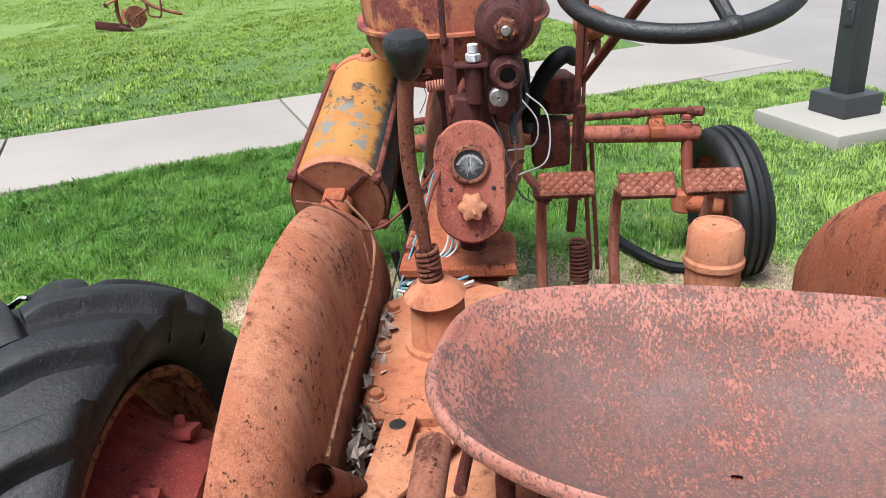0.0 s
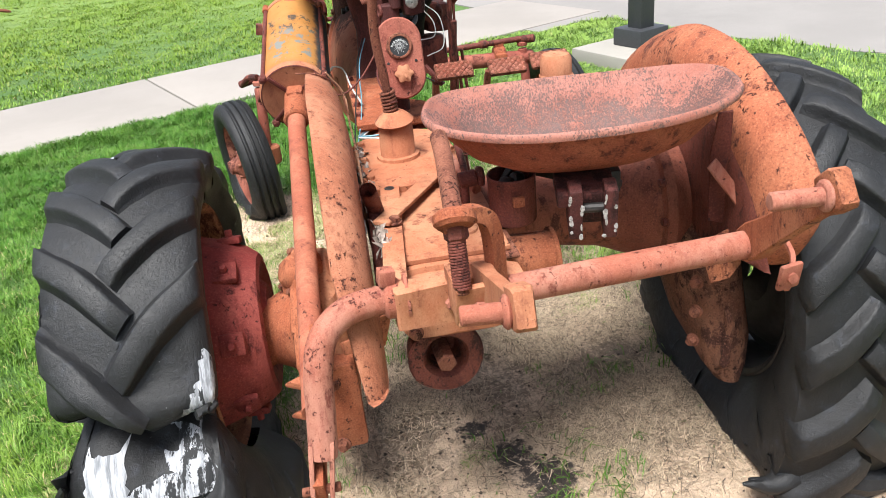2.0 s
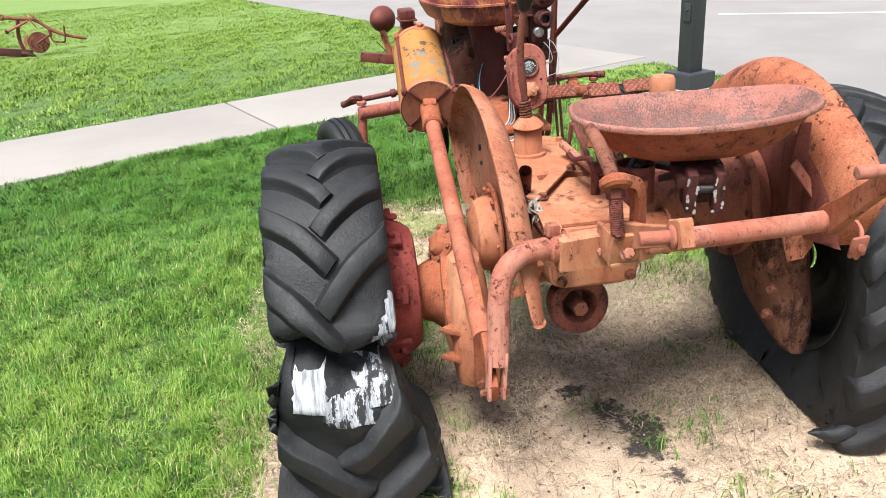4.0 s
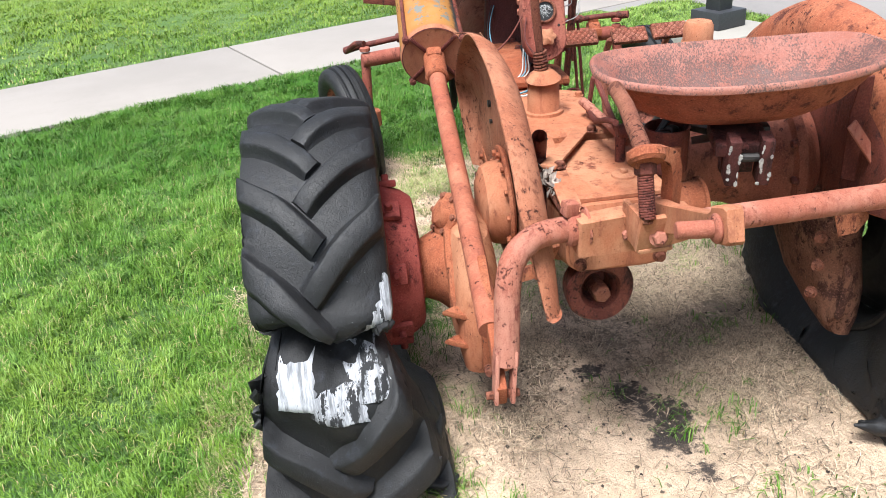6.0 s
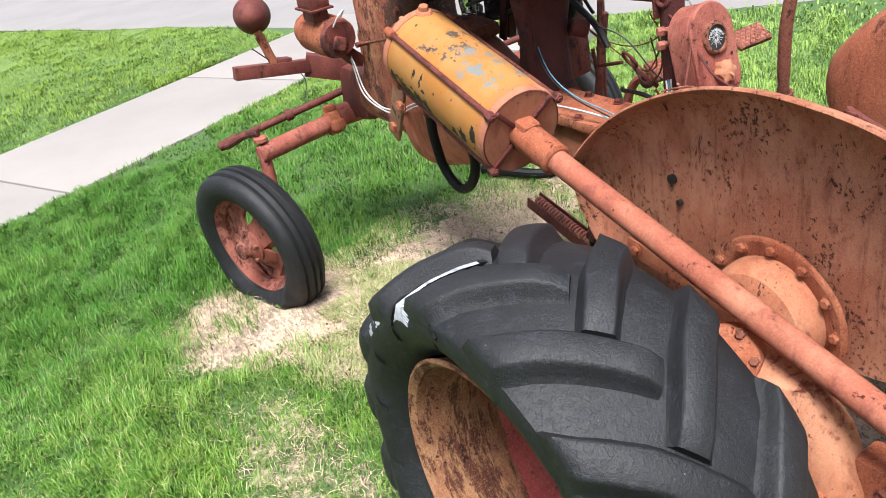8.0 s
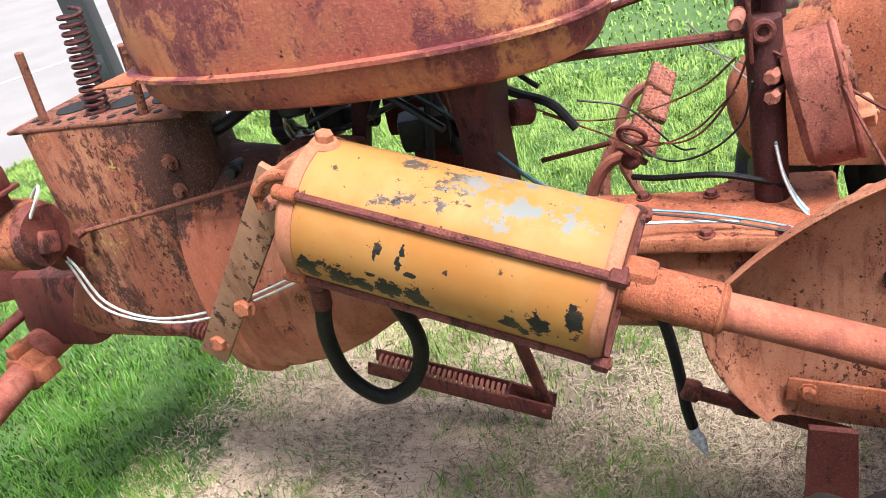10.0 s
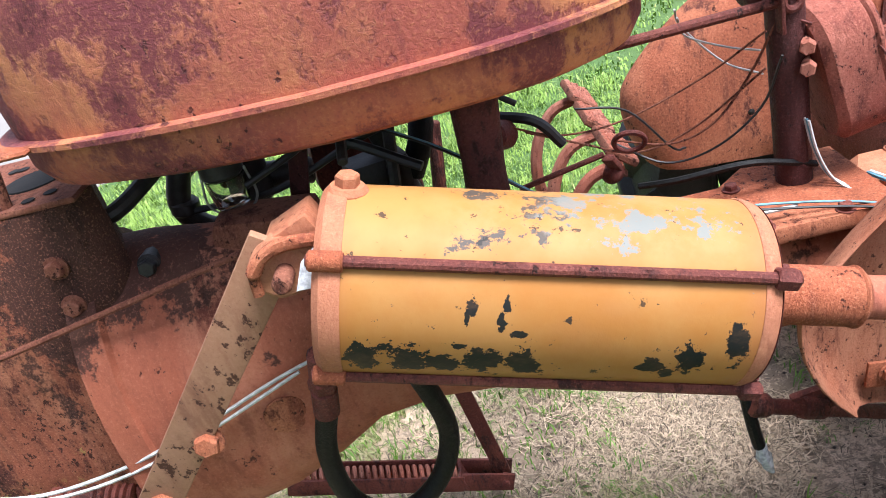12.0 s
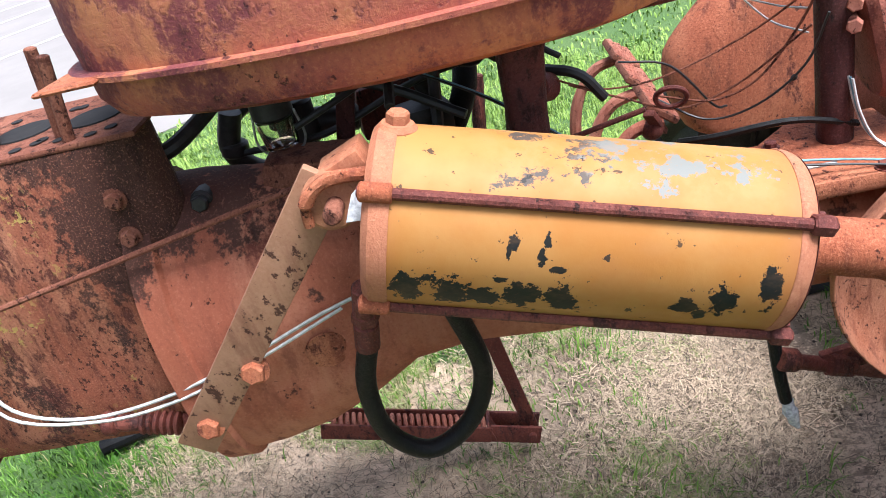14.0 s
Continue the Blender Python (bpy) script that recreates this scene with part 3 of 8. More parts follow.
    def hexbolt(self, c, d, r, h, seg=6, washer=True):
        c, d = Vector(c), Vector(d).normalized()
        if washer:
            self.lathe([(0, r * 1.35), (h * 0.18, r * 1.35), (h * 0.2, r * 1.2)], c, d, 14)
        return self.lathe([(0, r), (h * 0.85, r), (h, r * 0.82)], c, d, seg)

    def torus(self, c, axis, R, r, seg=40, tube=10):
        axis = Vector(axis).normalized()
        s = axis.orthogonal().normalized()
        u = axis.cross(s)
        c = Vector(c)
        rings = []
        for k in range(seg):
            t = 2 * math.pi * k / seg
            o = s * math.cos(t) + u * math.sin(t)
            rings.append([c + o * (R + r * math.cos(p)) + axis * r * math.sin(p) for p in (2 * math.pi * j / tube for j in range(tube))])
        return self.rings(rings, True)

    def coil(self, a, b, R, r, turns, seg=7):
        a, b = Vector(a), Vector(b)
        d = b - a
        z = d.normalized()
        s = z.orthogonal().normalized()
        u = z.cross(s)
        n = int(turns * 14)
        pts = [a + d * (i / n) + (s * math.cos(2 * math.pi * turns * i / n) + u * math.sin(2 * math.pi * turns * i / n)) * R for i in range(n + 1)]
        return self.tube(pts, r, seg)

    def rough(self, amount, scale=8.0, seed=0.0):
        """Uneven casting or dents."""
        out = []
        for p in self.v:
            q = Vector(p)
            out.append(tuple(q + noise.noise_vector(q * scale + Vector((seed, seed, seed))) * amount))
        self.v = out
        return self


def curve(pts, n=8):
    """A smooth row of points through the given ones (Catmull-Rom)."""
    P = [Vector(p) for p in pts]
    P = [2 * P[0] - P[1]] + P + [2 * P[-1] - P[-2]]
    out = []
    for i in range(1, len(P) - 2):
        a, b, c, d = P[i - 1:i + 3]
        for k in range(n):
            t = k / n
            out.append(0.5 * ((2 * b) + (c - a) * t + (2 * a - 5 * b + 4 * c - d) * t * t + (3 * b - a - 3 * c + d) * t ** 3))
    return out + [P[-2]]


BASES = {}


def base_of(ob):
    return Vector(BASES.get(ob.name, (0, 0, 0)))


def thing(name, base, label, category, group="", kind=""):
    """An empty at a thing's base, to parent its parts."""
    ob = new(name)
    ob.location = base
    BASES[ob.name] = tuple(base)
    ob.empty_display_size = 0.05
    return tagged(ob, label, category, group, kind)


def mesh_of(name, shape, mats, base=(0, 0, 0), sharp=32):
    me = bpy.data.meshes.new(name)
    b = Vector(base)
    me.from_pydata([tuple(Vector(p) - b) for p in shape.v], [], shape.f)
    me.validate()
    bm = bmesh.new()
    bm.from_mesh(me)
    bmesh.ops.recalc_face_normals(bm, faces=bm.faces[:])
    bm.to_mesh(me)
    bm.free()
    for mt in (mats if isinstance(mats, (list, tuple)) else [mats]):
        me.materials.append(mt)
    me.polygons.foreach_set("use_smooth", [True] * len(me.polygons))
    me.set_sharp_from_angle(angle=radians(sharp))
    return me


def part(name, shape, material, parent, label="", sharp=32, at=None):
    """ONE mesh object under a thing or under a part. at: its own origin, where it is not the thing's."""
    base = base_of(parent)
    org = Vector(at) if at is not None else base
    ob = new(name, mesh_of(name, shape, material, org, sharp))
    ob.parent = parent
    ob.location = org - base
    BASES[ob.name] = tuple(org)
    return tagged(ob, label)


def solo(name, shape, material, base, label, category, group="", kind="", sharp=32):
    """A thing that is one mesh."""
    ob = new(name, mesh_of(name, shape, material, base, sharp))
    ob.location = base
    BASES[ob.name] = tuple(base)
    return tagged(ob, label, category, group, kind)

# ---------------------------------------------------------------- ground, lawn, paving
WALK_A = Vector((-1.235, 5.05))          # a point of the sidewalk's near edge, at a joint
WALK_D = Vector((math.cos(radians(25)), math.sin(radians(25))))
WALK_N = Vector((-WALK_D.y, WALK_D.x))
WALK_W = 1.42
LOT = [(1.5, 7.78), (1.15, 7.45), (1.7, 6.2), (2.2, 6.45), (2.5, 6.38), (2.75, 5.65), (2.95, 5.1), (3.2, 4.75), (3.45, 4.2), (4.0, 3.6), (9, -6), (60, -30), (60, 60), (-10, 60), (-7, 28), (-3.8, 20.2), (-1.29, 14.5), (0.05, 11.3), (0.6, 10.2), (1.1, 8.9)]


def inside(px, py, poly):
    """Which of the points lie in a polygon."""
    px, py = np.asarray(px), np.asarray(py)
    res = np.zeros(px.shape, bool)
    for (x0, y0), (x1, y1) in zip(poly, poly[1:] + poly[:1]):
        hit = ((y0 > py) != (y1 > py)) & (px < (x1 - x0) * (py - y0) / ((y1 - y0) or 1e-9) + x0)
        res ^= hit
    return res


def wave(x, y, seed=0.0):
    """A smooth uneven field, about -1 to 1."""
    x, y = np.asarray(x), np.asarray(y)
    out = np.zeros(x.shape)
    for k, (f, a) in enumerate(((1.3, 0.5), (2.9, 0.3), (6.1, 0.22), (13.0, 0.16))):
        p = seed + 1.7 * k
        out += a * np.sin(f * (x * math.cos(p) + y * math.sin(p)) + 3 * p + 1.3 * np.sin(f * 0.7 * (y * math.cos(p) - x * math.sin(p)) + p))
    return out


def bare_at(x, y):
    """How far the turf is worn away: 0 lawn, 1 earth."""
    x, y = np.asarray(x, float), np.asarray(y, float)
    w = wave(x, y)
    spots = ((0.25, 0.55, 1.10, 1.25, 1.0), (0.05, 2.2, 0.75, 0.9, 0.68), (-0.50, 2.40, 0.36, 0.42, 0.80), (-0.78, 2.80, 0.40, 0.42, 0.97), (0.95, 2.6, 0.4, 0.45, 0.9), (0.3, -0.6, 0.9, 0.8, 0.8), (-0.80, 0.62, 0.27, 0.85, 0.95), (-1.04, 1.75, 0.20, 0.75, 0.44), (-1.10, 0.9, 0.12, 0.5, 0.36))
    b = np.zeros(x.shape)
    for cx, cy, rx, ry, s in spots:
        d = np.sqrt(((x - cx) / rx) ** 2 + ((y - cy) / ry) ** 2)
        b = np.maximum(b, s * np.clip((1.16 - d + 0.20 * w + 0.10 * wave(x * 3.1, y * 3.1, 7.0)) / 0.45, 0, 1))
    return b


def oil_at(x, y):
    """Where dripped oil has blackened the earth."""
    x, y = np.asarray(x, float), np.asarray(y, float)
    out = np.zeros(x.shape)
    for cx, cy, rx, ry in ((0.08, 0.80, 0.07, 0.10), (0.15, 0.70, 0.10, 0.10), (0.13, 0.60, 0.09, 0.09), (0.0, 0.95, 0.06, 0.05), (0.17, 0.46, 0.05, 0.05)):
        out = np.maximum(out, np.clip(1.5 - np.hypot((x - cx) / rx, (y - cy) / ry) + 0.2 * wave(x * 4, y * 4, 3.0), 0, 1))
    return out


def height_at(x, y):
    return 0.012 * wave(x, y, 2.0) - 0.012 * bare_at(x, y)


def paved(x, y, margin=0.0):
    x, y = np.asarray(x), np.asarray(y)
    u = (x - WALK_A.x) * WALK_N.x + (y - WALK_A.y) * WALK_N.y
    s = (x - WALK_A.x) * WALK_D.x + (y - WALK_A.y) * WALK_D.y
    on = (u > -margin) & (u < WALK_W + margin) & (s < 3.5)
    return on | inside(x, y, LOT)


def spread(lo, hi, step, far):
    near = list(np.arange(lo, hi + step / 2, step))
    return np.array([-far, -far / 4, -40, -20, -12, -8] + [v for v in near] + [hi + 3, hi + 8, 20, 40, far / 4, far])


gx, gy = spread(-4, 4, 0.045, 900), spread(-2, 6, 0.045, 900)
X, Y = np.meshgrid(gx, gy)
near_w = np.clip((9 - np.hypot(X, Y - 2)) / 3, 0, 1)
Z = height_at(X, Y) * near_w - 0.012 * paved(X, Y, 0.03) - 0.002
nx, ny = len(gx), len(gy)
me = bpy.data.meshes.new("ground")
idx = np.arange(nx * ny).reshape(ny, nx)
quads = np.stack([idx[:-1, :-1], idx[:-1, 1:], idx[1:, 1:], idx[1:, :-1]], -1).reshape(-1, 4)
me.from_pydata(np.stack([X, Y, Z], -1).reshape(-1, 3).tolist(), [], quads.tolist())
oil = oil_at(X, Y)
me.attributes.new("oil", "FLOAT", "POINT").data.foreach_set("value", oil.ravel().astype(np.float32))
me.attributes.new("bare", "FLOAT", "POINT").data.foreach_set("value", bare_at(X, Y).ravel().astype(np.float32))
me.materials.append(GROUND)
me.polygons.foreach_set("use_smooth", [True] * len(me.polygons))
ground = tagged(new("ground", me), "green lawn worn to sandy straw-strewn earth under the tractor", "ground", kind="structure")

# sidewalk slabs with tooled joints
sidewalk = thing("sidewalk", (WALK_A.x, WALK_A.y, 0), "pale concrete sidewalk with cut joints across the lawn", "sidewalk", kind="structure")
SLAB = 2.07
for k in range(-8, 2):
    s0, s1 = k * SLAB + 0.009, (k + 1) * SLAB - 0.009
    c = WALK_A + WALK_D * (s0 + s1) / 2 + WALK_N * WALK_W / 2
    part("slab", Shape().box((c.x, c.y, -0.035), (s1 - s0, WALK_W, 0.09), (0, 0, 25), 0.008), WALKC, sidewalk)

lot = Shape()
top, low = [V(x, y, 0.002) for x, y in LOT], [V(x, y, -0.1) for x, y in LOT]
lot.rings([low, top])
solo("parking_lot", lot, LOTC, (4, 8, 0), "pale concrete parking lot beyond the lawn", "road", kind="structure")
lines = Shape()
for k in range(5):
    a = V(4.6 + k * 2.2, 9.5 + k * 0.6, 0.006)
    lines.bar(a, a + V(4.0, -2.4, 0), 0.1, 0.004, bevel=0)
solo("parking_lines", lines, plain("worn_white_line", (0.72, 0.71, 0.68), 0.8), (5, 9, 0), "worn white parking lines on concrete", "road marking", kind="structure")


# grass
def blades(name, x, y, tall, wide, label, seed, mat=None):
    rng = np.random.default_rng(seed)
    n = len(x)
    z = height_at(x, y) - 0.006
    # blades lie together in tufts of uneven height
    h = tall * rng.uniform(0.5, 1.25, n) * np.clip(1 + 0.55 * wave(x * 6.3, y * 6.3, 2.7), 0.35, 1.6)
    az = 5.5 * wave(x * 3.9, y * 3.9, 8.1) + rng.normal(0, 1.15, n)
    lean = rng.uniform(0.2, 1.25, n)
    dx, dy = np.cos(az), np.sin(az)
    sx, sy = -dy * wide / 2, dx * wide / 2
    base = np.stack([x, y, z], -1)
    side = np.stack([sx, sy, 0 * sx], -1)
    mid = base + np.stack([dx * h * lean * 0.3, dy * h * lean * 0.3, h * 0.6], -1)
    tip = base + np.stack([dx * h * lean, dy * h * lean, h * (1 - 0.48 * lean)], -1)
    co = np.stack([base - side, base + side, mid + side * 0.8, mid - side * 0.8, tip], 1).reshape(-1, 3)
    me = bpy.data.meshes.new(name)
    me.vertices.add(n * 5)
    me.vertices.foreach_set("co", co.ravel())
    o = np.arange(n)[:, None] * 5
    loops = np.concatenate([o + np.array([[0, 1, 2, 3]]), o + np.array([[3, 2, 4]])], 1).ravel()
    me.loops.add(n * 7)
    me.loops.foreach_set("vertex_index", loops.astype(np.int32))
    me.polygons.add(n * 2)
    st = (np.arange(n)[:, None] * 7 + np.array([[0, 4]])).ravel()
    me.polygons.foreach_set("loop_start", st.astype(np.int32))
    me.update(calc_edges=True)
    me.materials.append(mat or GRASS)
    return tagged(new(name, me), label, "grass", kind="stuff")


def scatter(x0, x1, y0, y1, per, seed, thin=True):
    rng = np.random.default_rng(seed)
    n = int((x1 - x0) * (y1 - y0) * per)
    x, y = rng.uniform(x0, x1, n), rng.uniform(y0, y1, n)
    keep = ~paved(x, y, 0.005)
    b = bare_at(x, y) + 0.28 * wave(x * 2.3, y * 2.3, 5.0)
    tuft = wave(x * 5.1, y * 5.1, 9.0) > 0.48
    worn = np.clip((b - 0.12) * 1.5, 0, 0.992)
    keep &= rng.uniform(0, 1, n) > np.where(tuft, np.minimum(worn, 0.72), worn)
    return x[keep], y[keep]


gxs, gys = scatter(-3.2, -0.3, -0.9, 5.0, 21000, 1)
rim_rng = np.random.default_rng(77)
thin = np.minimum((gxs + 3.2) / 0.7, (gys + 0.9) / 0.7) + 0.3 * wave(gxs * 4, gys * 4, 3.0) > rim_rng.random(len(gxs))
gxs, gys = gxs[thin], gys[thin]
blades("lawn_grass", gxs, gys, 0.046, 0.0028, "fine green lawn grass beside the tractor", 11)
gxs, gys = scatter(-0.3, 3.6, -0.9, 7.5, 8000, 2)
thin = np.minimum((3.6 - gxs) / 1.0, (gys + 0.9) / 0.7) + 0.3 * wave(gxs * 4, gys * 4, 3.0) > rim_rng.random(len(gxs))
gxs, gys = gxs[thin], gys[thin]
blades("lawn_grass", gxs, gys, 0.046, 0.0038, "green lawn grass between tractor and parking lot", 12)
gxs, gys = scatter(-7, 1.2, 5.0, 12.5, 3000, 3)
blades("lawn_grass", gxs, gys, 0.034, 0.0055, "mown green lawn beyond the sidewalk", 13)

gxs, gys = scatter(-13, 0.5, 12.5, 19, 1000, 6)
blades("lawn_grass", gxs, gys, 0.034, 0.009, "mown green lawn towards the parking lot", 16)
gxs, gys = scatter(-11, 7, -8, 9, 420, 5)
away = (gxs < -2.6) | (gxs > 2.8) | (gys < -0.3) | ((gys > 5.0) & (gxs < -0.3) & (gxs < -7))
blades("lawn_grass", gxs[away], gys[away], 0.05, 0.012, "green lawn grass around the tractor", 15)

# thin short growth coming up through the worn parts
rng = np.random.default_rng(31)
txs, tys = rng.uniform(-1.4, 1.5, 520000), rng.uniform(-0.9, 3.4, 520000)
bb, ww = bare_at(txs, tys), wave(txs * 3.7, tys * 3.7, 6.5) + 0.5 * wave(txs * 9, tys * 9, 1.5)
green_level = np.where((tys > 1.45) | (txs < -0.9), 0.05, 0.86) + 0.25 * (bb > 0.9)
keep = (bb > 0.15) & (ww > green_level + rng.uniform(-0.15, 0.25, len(txs))) & (oil_at(txs, tys) < 0.4) & ~paved(txs, tys)
blades("sparse_grass", txs[keep], tys[keep], 0.021, 0.0032, "sparse yellowish-green regrowth on worn earth", 14, WEED)

# straw and dead grass on the bare earth
rng = np.random.default_rng(8)
sxs, sys_ = rng.uniform(-1.3, 1.5, 900000), rng.uniform(-1.0, 3.3, 900000)
keep = (bare_at(sxs, sys_) > rng.uniform(0.1, 0.5, len(sxs))) & (wave(sxs * 3, sys_ * 3, 4.0) > rng.uniform(-1.2, 0.55, len(sxs)))
keep &= (oil_at(sxs, sys_) < 0.45) | (rng.uniform(0, 1, len(sxs)) < 0.03)
keep &= wave(sxs * 5.3, sys_ * 5.3, 2.2) + 0.4 * wave(sxs * 14, sys_ * 14, 0.7) > rng.uniform(-0.9, 0.30, len(sxs))
thatch = (sys_ > 0.7) & (sys_ < 2.1) & (sxs > -0.35) & (sxs < 0.95)
keep &= rng.uniform(0, 1, len(sxs)) < np.where(thatch, 0.80, np.where((sys_ > 1.5) & (sxs < -0.2), 0.15, np.where(sys_ < 0.6, 0.14, 0.34)))
sxs, sys_ = sxs[keep], sys_[keep]
n = len(sxs)
az, ln = rng.uniform(0, 2 * math.pi, n), 0.010 + 0.060 * rng.random(n) ** 1.7
bend = az + rng.normal(0, 0.5, n)
zz = height_at(sxs, sys_) + rng.uniform(0.0, 0.007, n)
d1 = np.stack([np.cos(az) * ln * 0.5, np.sin(az) * ln * 0.5, rng.uniform(0.0, 0.012, n)], -1)
d2 = d1 + np.stack([np.cos(bend) * ln * 0.5, np.sin(bend) * ln * 0.5, rng.uniform(-0.010, 0.006, n)], -1)
wid = rng.uniform(0.0006, 0.0013, n)
s = np.stack([-np.sin(az) * wid, np.cos(az) * wid, 0 * az], -1)
b0 = np.stack([sxs, sys_, zz], -1)
co = np.stack([b0 - s, b0 + s, b0 + d1 + s, b0 + d1 - s, b0 + d2], 1).reshape(-1, 3)
o = np.arange(n)[:, None] * 5
me = bpy.data.meshes.new("straw")
me.from_pydata(co.tolist(), [], (o + np.array([[0, 1, 2, 3]])).tolist() + (o + np.array([[3, 2, 4]])).tolist())
me.materials.append(STRAW)
tagged(new("straw", me), "dry straw bits scattered over the bare earth", "straw", kind="stuff")

# small clods, chips and leaf bits on the earth
rng = np.random.default_rng(21)
cx_, cy_ = rng.uniform(-1.2, 1.4, 26000), rng.uniform(-0.9, 3.2, 26000)
keep = (bare_at(cx_, cy_) > 0.3) & (rng.uniform(0, 1, len(cx_)) < np.where((cy_ > 1.5) & (cx_ < -0.2), 0.35, np.where(cy_ < 0.6, 0.35, 0.9)))
cx_, cy_ = cx_[keep], cy_[keep]
n = len(cx_)
rad = 0.0016 + 0.0060 * rng.random(n) ** 5
oct_ = np.array([[1, 0, 0], [0, 1, 0], [-1, 0, 0], [0, -1, 0], [0, 0, 0.7], [0, 0, -0.7]])
jit = rng.uniform(0.6, 1.3, (n, 6, 1))
co = np.stack([cx_, cy_, height_at(cx_, cy_) + rad * 0.3], -1)[:, None, :] + oct_[None] * rad[:, None, None] * jit
tri = np.array([[0, 1, 4], [1, 2, 4], [2, 3, 4], [3, 0, 4], [1, 0, 5], [2, 1, 5], [3, 2, 5], [0, 3, 5]])
me = bpy.data.meshes.new("clods")
me.from_pydata(co.reshape(-1, 3).tolist(), [], (np.arange(n)[:, None, None] * 6 + tri[None]).reshape(-1, 3).tolist())
me.materials.append(CLOD)
tagged(new("clods", me), "small earth clods and bark chips on bare ground", "earth", kind="stuff")

# ---------------------------------------------------------------- the tractor
tractor = thing("tractor", (0.0, 1.9, 0.0), "derelict faded orange farm tractor with burst rear tyres on bare earth", "tractor")


# ---- rear wheels
def tyre_point(phi, s, R, w, lift=0.0, sag=None):
    """A point of the rear tyre's outside: phi about the axle from the top towards the back, s across from -1 to 1 (tread) and on to +-2 (sidewalls)."""
    a = abs(s)
    sg = 1 if s >= 0 else -1
    if a <= 1:
        x, r = s * w / 2, R - 0.030 * a ** 2.4
    else:
        k = a - 1
        x = sg * (w / 2 + 0.012 * math.sin(math.pi * min(k * 1.1, 1)) - 0.055 * k * k)
        r = R - 0.030 - k * (R - 0.03 - 0.315)
    r += lift
    return Vector((x, -r * math.sin(phi), r * math.cos(phi)))


def sagged(p, R, foot, floor, crease):
    """A collapsed tyre: low at the back the carcass hangs almost straight down and spreads on the earth."""
    phi = math.degrees(math.atan2(-p.y, p.z)) % 360
    r = math.hypot(p.y, p.z)
    k = max(0.0, min(1.0, (r - 0.325) / (R - 0.325)))
    q = p.copy()
    if 84 < phi < 180:
        if phi < 138:
            u = (phi - 84) / 54
            py = -R * math.sin(radians(84)) * (1 - u) - foot * u - 0.02 * math.sin(math.pi * u)
            pz = R * math.cos(radians(84)) * (1 - u) + floor * u
        else:
            u = (phi - 138) / 42
            py, pz = -foot * (1 - u), floor - 0.01 * math.sin(math.pi * u)
        f = r / R
        q.y, q.z = q.y * (1 - k) + py * f * k, q.z * (1 - k) + pz * f * k
    if crease:
        dent = 0.095 * k * math.exp(-((phi - crease - 30 * p.x) / 6.5) ** 2) * (0.55 + 0.45 * math.sin(p.x * 14 + 1.2))
        ln = math.hypot(q.y, q.z)
        q.y, q.z = q.y * (1 - dent / ln), q.z * (1 - dent / ln)
    low = max(0.0, min(1.0, (-q.z - 0.08) / 0.3))
    q.x *= 1 + 0.22 * low * k
    if q.z < floor:
        q.z = floor + (q.z - floor) * 0.1
    return q + noise.noise_vector(q * 5) * 0.006 + noise.noise_vector(q * 17) * 0.002


def squash_left(p):
    """The burst carcass: its tread stretched down the back, pinched into a deep fold, and a second lobe slumped below it."""
    r0 = math.hypot(p.y, p.z)
    ph = math.degrees(math.atan2(-p.y, p.z))
    if 40 < ph < 130:
        ph += 5.0 * min(1, (ph - 40) / 40) * min(1, (130 - ph) / 25)
    p = Vector((p.x, -r0 * math.sin(radians(ph)) * (1.07 if p.y > 0 else 1.0), r0 * math.cos(radians(ph))))
    q = sagged(p, 0.447, 0.535, -0.445, 0)
    k = max(0.0, min(1.0, (r0 - 0.335) / 0.10))
    side = q.x / 0.17
    fold = 87 + 4.0 * side + 2.5 * math.sin(5 * side + 0.6)
    d = ph - fold
    # upper lip hangs over the pinch, the lower lobe swells out behind it
    push = -0.105 * math.exp(-(d / 3.4) ** 2)
    push += 0.030 * math.exp(-((d + 9) / 6.0) ** 2)
    push += 0.052 * math.exp(-((d - 13) / 9.0) ** 2)
    ln = math.hypot(q.y, q.z)
    q.y, q.z = q.y * (1 + push * k / ln), q.z * (1 + push * k / ln)
    q.x *= 1 - 0.20 * math.exp(-(d / 6.0) ** 2)
    low = max(0.0, min(1.0, (d - 6) / 40)) if 0 < ph < 175 else 0.0
    q.x = q.x * (1 + 0.20 * low) + 0.035 * low
    return q


def squash_right(p):
    q = sagged(p, 0.49, 0.47, -0.425, 0)
    low = max(0.0, min(1.0, (-q.z - 0.1) / 0.35))
    q.x += 0.02 * low
    return q


